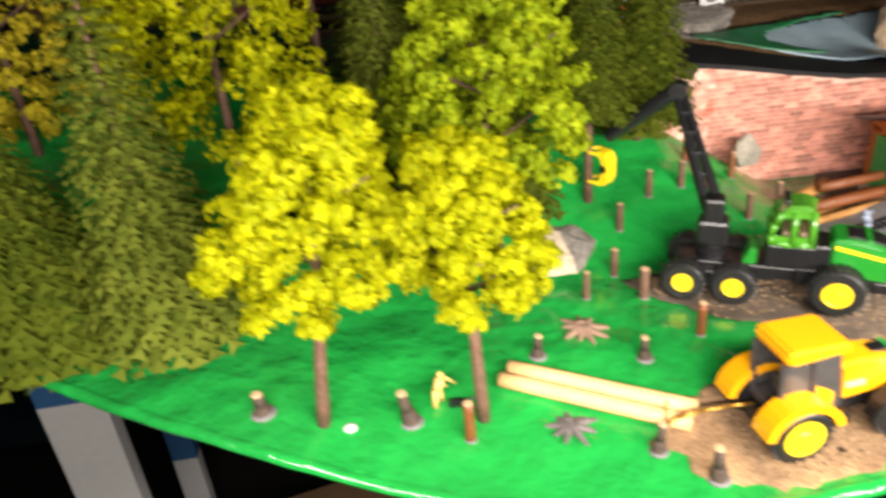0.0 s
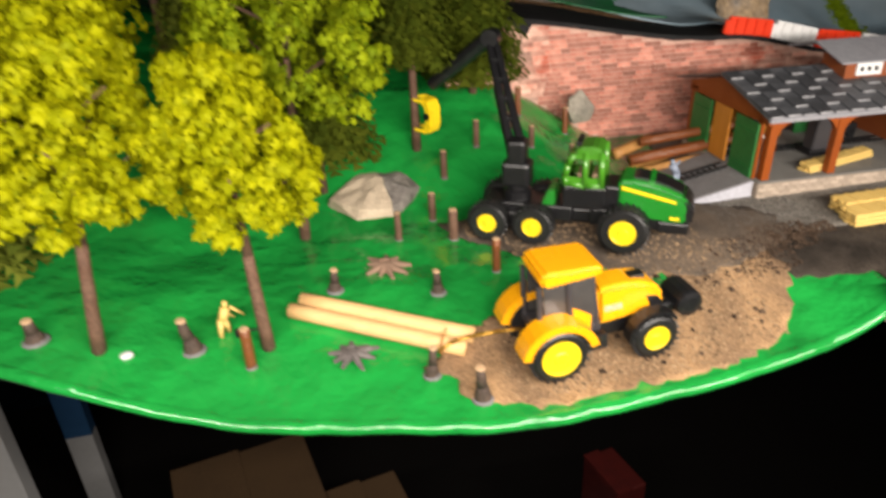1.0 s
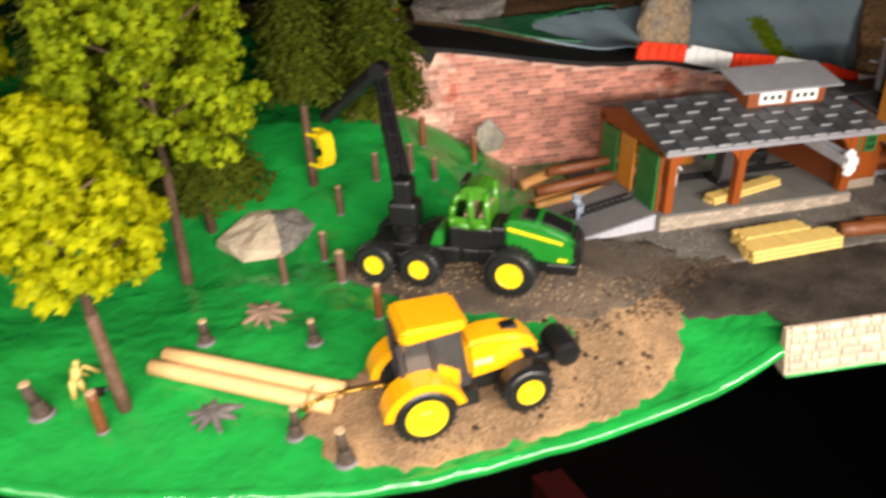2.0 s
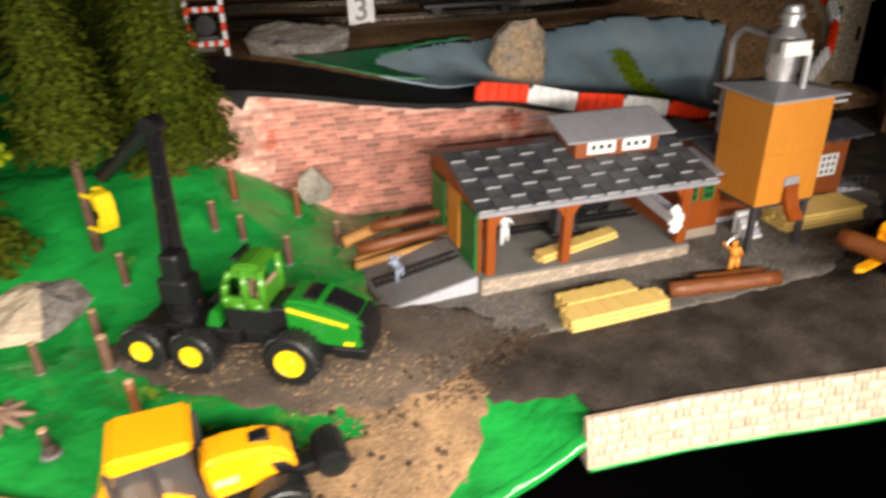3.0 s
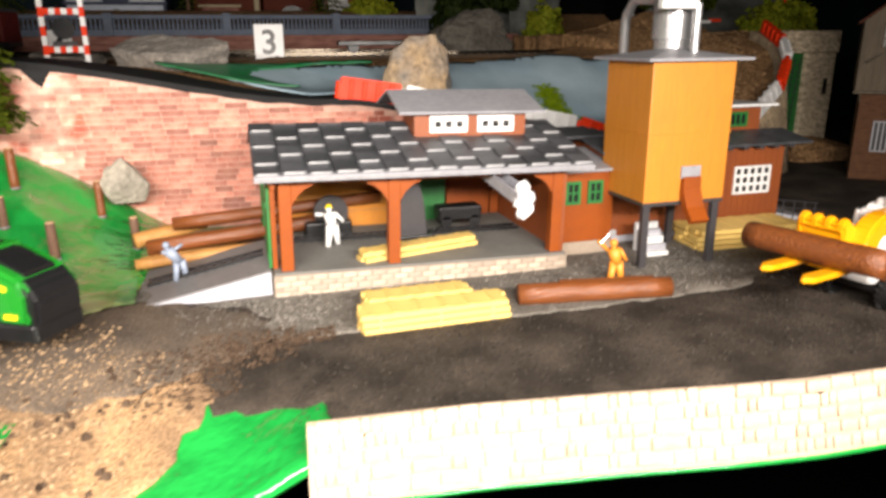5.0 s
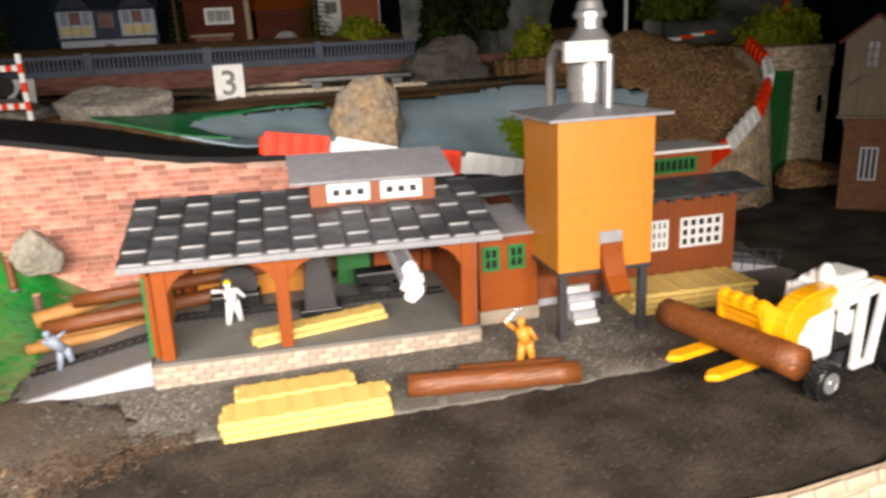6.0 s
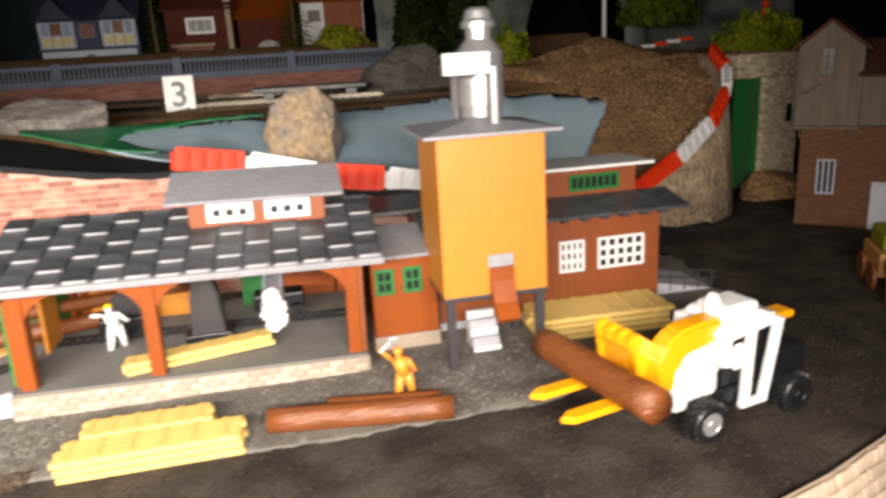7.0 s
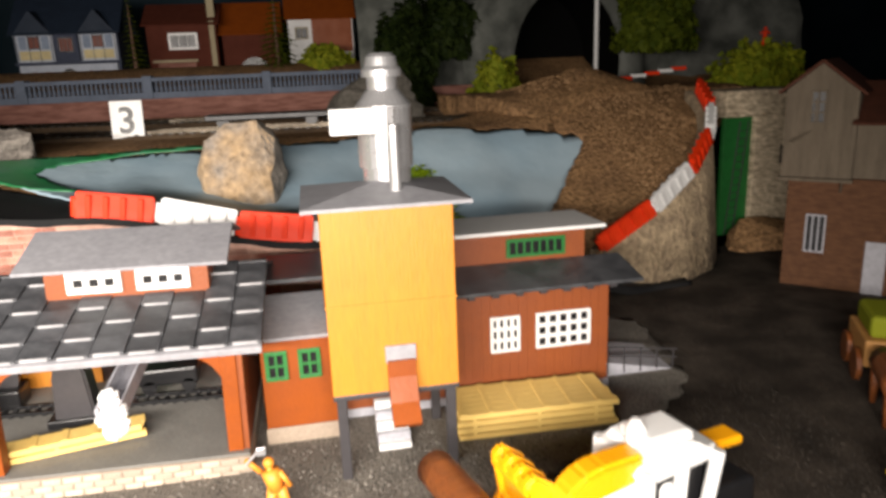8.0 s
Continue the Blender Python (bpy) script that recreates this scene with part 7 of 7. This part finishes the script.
# ---- the room round the layout ----
tagged(link_mesh("floor", boxed(-2.2, -1.8, -1.06, 2.2, 2.2, -1.00), FLOOR), "dark floor of the room", "floor", kind="structure")
tagged(link_mesh("wall_north", boxed(-2.2, 1.27, -1.00, 2.2, 1.32, 1.6), MURAL), "misty blue-grey painted backdrop wall", "wall", kind="structure")
tagged(link_mesh("wall_south", boxed(-2.2, -1.8, -1.00, 2.2, -1.75, 1.6), ROOM), "dark room wall", "wall", kind="structure")
tagged(link_mesh("wall_west", boxed(-2.2, -1.75, -1.00, -2.15, 1.27, 1.6), ROOM), "dark room wall", "wall", kind="structure")
tagged(link_mesh("wall_east", boxed(2.15, -1.75, -1.00, 2.2, 1.27, 1.6), ROOM), "dark room wall", "wall", kind="structure")
tagged(link_mesh("ceiling", boxed(-2.2, -1.8, 1.6, 2.2, 1.32, 1.65), ROOM), "dark room ceiling", "ceiling", kind="structure")
BLUE_PAINT = material("blue_paint", (0.05, 0.16, 0.36), 0.5, scale=20)
for x, y, w, cut in ((-0.775, 0.46, 0.085, -0.33), (-0.800, 0.82, 0.050, -0.76)):
    t = thing("board_leg", pose(x, y, 0), "white table leg with blue top under the board", "table leg", "table legs")
    part("post", boxed(-w / 2, 0, -1.00, w / 2, 0.03, cut, 0.001), WHITE, t)
    part("blue_top", boxed(-w / 2, 0, cut, w / 2, 0.03, -0.052, 0.001), BLUE_PAINT, t, "blue painted top")
for x, y, sx, sy, sz, m, l in ((-0.43, 0.42, 0.20, 0.16, 0.42, CARD, "brown cardboard box on the floor"), (-0.26, 0.36, 0.11, 0.10, 0.40, CARD, "small yellow-brown carton on the floor"), (0.085, 0.30, 0.05, 0.08, 0.44, WAGON, "red box on the floor under the board")):
    t = thing("carton", pose(x, y, -1.0, 0, 0, 12), l, "box")
    part("body", boxed(-sx / 2, -sy / 2, 0, sx / 2, sy / 2, sz, 0.003), m, t)
    part("flap", boxed(-sx / 2, -sy / 2 - 0.002, sz, 0, sy / 2, sz + 0.004), m, t)
rock("plastic_bag", (-0.03, 0.34, -1.0), (0.13, 0.10, 0.30), ROOF_GREY, 71, "crumpled white plastic bag on the floor", "bag", cuts=4)

# green edge of the blue slope, and loose grit
sheet("grass_edge", [(-0.062, 0.243), (-0.040, 0.252), (0.0, 0.262), (0.05, 0.270), (0.10, 0.278), (0.10, 0.274), (0.05, 0.264), (0.010, 0.250), (0.002, 0.232), (0.026, 0.208), (0.034, 0.196), (0.008, 0.201), (-0.023, 0.216), (-0.055, 0.233)], SLOPE_GREEN, plateau_z, 0.0072, 0.004, 0.003, 0.001, "green painted edge of the blue slope", "ground")


def grit(name, spots, z_of, lift, n, size, mat, seed, label):
    rnd = random.Random(seed)
    verts, faces = [], []
    octa = [(1, 0, 0), (-1, 0, 0), (0, 1, 0), (0, -1, 0), (0, 0, 1)]
    while len(faces) < n * 4:
        x0, y0, x1, y1 = rnd.choice(spots)
        x, y = rnd.uniform(x0, x1), rnd.uniform(y0, y1)
        s = size * rnd.uniform(0.4, 1.2)
        a = rnd.random() * 6.28
        k = len(verts)
        z = z_of(x, y) + lift
        for u, v, w in octa:
            verts.append((x + s * (u * math.cos(a) - v * math.sin(a)) * rnd.uniform(0.7, 1.2), y + s * (u * math.sin(a) + v * math.cos(a)) * rnd.uniform(0.7, 1.2), z + s * w * 0.8))
        faces += [(k, k + 2, k + 4), (k + 2, k + 1, k + 4), (k + 1, k + 3, k + 4), (k + 3, k, k + 4)]
    me = bpy.data.meshes.new(name)
    me.from_pydata(verts, [], faces)
    me.materials.append(mat)
    tagged(new(name, me), label, "gravel", kind="stuff")


GRIT_TAN = leafy("tan_grit", (0.12, 0.080, 0.048), (0.40, 0.27, 0.155), 0.9)
GRIT_GREY = leafy("grey_grit", (0.045, 0.041, 0.036), (0.22, 0.20, 0.175), 0.9)
GRIT_DARK = leafy("dark_grit", (0.012, 0.011, 0.010), (0.058, 0.049, 0.040), 0.9)
grit("tan_gravel", [(-0.20, -0.124, -0.10, -0.085), (-0.10, -0.112, -0.050, -0.06), (-0.09, -0.076, -0.034, -0.042), (-0.12, -0.060, -0.042, -0.038), (-0.18, -0.124, -0.085, -0.100)], ground_z, 0.0009, 2600, 0.0009, GRIT_TAN, 1, "loose tan grit on the dirt track")
GRIT_CLOD = leafy("earth_clods", (0.03, 0.02, 0.014), (0.09, 0.06, 0.04), 0.9)
grit("dark_clods", [(-0.20, -0.122, -0.09, -0.085), (-0.10, -0.108, -0.055, -0.06), (-0.09, -0.074, -0.032, -0.044)], ground_z, 0.0006, 60, 0.0022, GRIT_CLOD, 6, "dark earth clods strewn on the dirt track")
grit("brown_gravel", [(-0.17, -0.030, -0.11, 0.0), (-0.12, -0.050, -0.06, -0.010), (-0.19, 0.0, -0.16, 0.022)], ground_z, 0.0015, 900, 0.0009, GRIT_TAN, 2, "loose brown grit on the muddy track")
grit("grey_gravel", [(0.0, -0.045, 0.20, -0.002), (0.14, -0.045, 0.29, 0.012), (-0.04, -0.03, 0.02, 0.0)], ground_z, 0.0010, 2600, 0.0008, GRIT_GREY, 3, "loose grey gravel on the sawmill yard")
GRIT_SAND = leafy("sand_chips", (0.14, 0.078, 0.035), (0.46, 0.28, 0.145), 0.9)
grit("sand_chips", [(0.388, 0.185, 0.405, 0.44), (0.40, 0.205, 0.43, 0.44), (0.43, 0.235, 0.45, 0.44), (0.45, 0.285, 0.53, 0.44), (0.35, 0.34, 0.45, 0.44)], slope_z, 0.0002, 5200, 0.0017, GRIT_SAND, 5, "coarse brown chips on the sand slope")
grit("earth_crumbs", [(-0.052, -0.072, -0.016, -0.040), (-0.030, -0.060, 0.006, -0.034), (-0.02, -0.052, 0.02, -0.040)], ground_z, 0.0012, 1500, 0.0009, GRIT_CLOD, 8, "dark earth crumbs where the road meets the dirt")
grit("road_grit", [(0.0, -0.110, 0.20, -0.05), (0.18, -0.12, 0.27, -0.045), (0.26, -0.09, 0.36, 0.02)], lambda x, y: 0.0, 0.0006, 5200, 0.0006, GRIT_DARK, 4, "loose grey grit on the dark road")


# ---- small pieces of the walls ----
random.seed(5)
BH, BL = 0.0031, 0.0125
brick_meshes = {}
made = 0
rest = bmesh.new()
row = 0
z = 0.001
spots = []
while z < 0.092:
    x = WALL_X0 + (0.0 if row % 2 else BL / 2) + 0.001 * random.random()
    while x < 0.14:
        length = BL * random.choice((0.5, 0.8, 1.0, 1.0))
        xc = x + length / 2
        if ramp_z(xc) > z + BH + 0.0015 and ground_z(xc, wall_y(xc)) < z + BH:
            spots.append((x, z, length))
        x += length + 0.0004
    z += BH + 0.0004
    row += 1
spots.sort(key=lambda s: abs(s[0] + 0.02))
for i, (x, z, length) in enumerate(spots):
    xc = x + length / 2
    m = pose(xc, wall_y(xc), z, 0, 0, -2.58)
    if i < 300:
        k = round(length / BL, 1)
        if k not in brick_meshes:
            bm = boxed(-length / 2, -0.00035, 0, length / 2, 0.001, BH, 0.00012)
            ob = link_mesh("brick", bm, BRICK, brick_wall)
            brick_meshes[k] = ob.data
        else:
            ob = new("brick", brick_meshes[k])
            ob.parent = brick_wall
        ob.matrix_basis = m
    else:
        h = length / 2
        vs = [rest.verts.new(m @ Vector(p)) for p in ((-h, -0.00035, 0), (h, -0.00035, 0), (h, -0.00035, BH), (-h, -0.00035, BH), (-h, 0.001, 0), (h, 0.001, 0), (h, 0.001, BH), (-h, 0.001, BH))]
        for f in ((0, 1, 2, 3), (0, 4, 5, 1), (3, 2, 6, 7), (0, 3, 7, 4), (1, 5, 6, 2)):
            rest.faces.new([vs[q] for q in f])
tagged(link_mesh("far_bricks", rest, BRICK_REST, brick_wall), kind="stuff")

stone_meshes = {}
for r in range(5):
    s = 0.0005 + 0.003 * random.random()
    while s < 0.40:
        length = random.choice((0.003, 0.004, 0.006, 0.007, 0.009, 0.012))
        x, y, a = edge_at(s + length / 2, STONE_EDGE)
        t = (r + 0.5) / 5
        key = (length, r % 2)
        if key not in stone_meshes:
            bm = boxed(-length / 2 + 0.0003, -0.0005 - 0.0002 * (r % 2), -0.0020, length / 2 - 0.0003, 0.001, 0.0020, 0.0006)
            ob = link_mesh("stone", bm, STONE, stone_wall)
            stone_meshes[key] = ob.data
        else:
            ob = new("stone", stone_meshes[key])
            ob.parent = stone_wall
        ob.matrix_basis = Matrix.Translation((x, y - 0.0058 * (1 - t) - 0.0001 - 0.0003 * random.random(), -0.018 + 0.0228 * t + 0.0007 * (random.random() - 0.5))) @ pose(0, 0, 0, -14, random.uniform(-3.5, 3.5), math.degrees(a))
        s += length
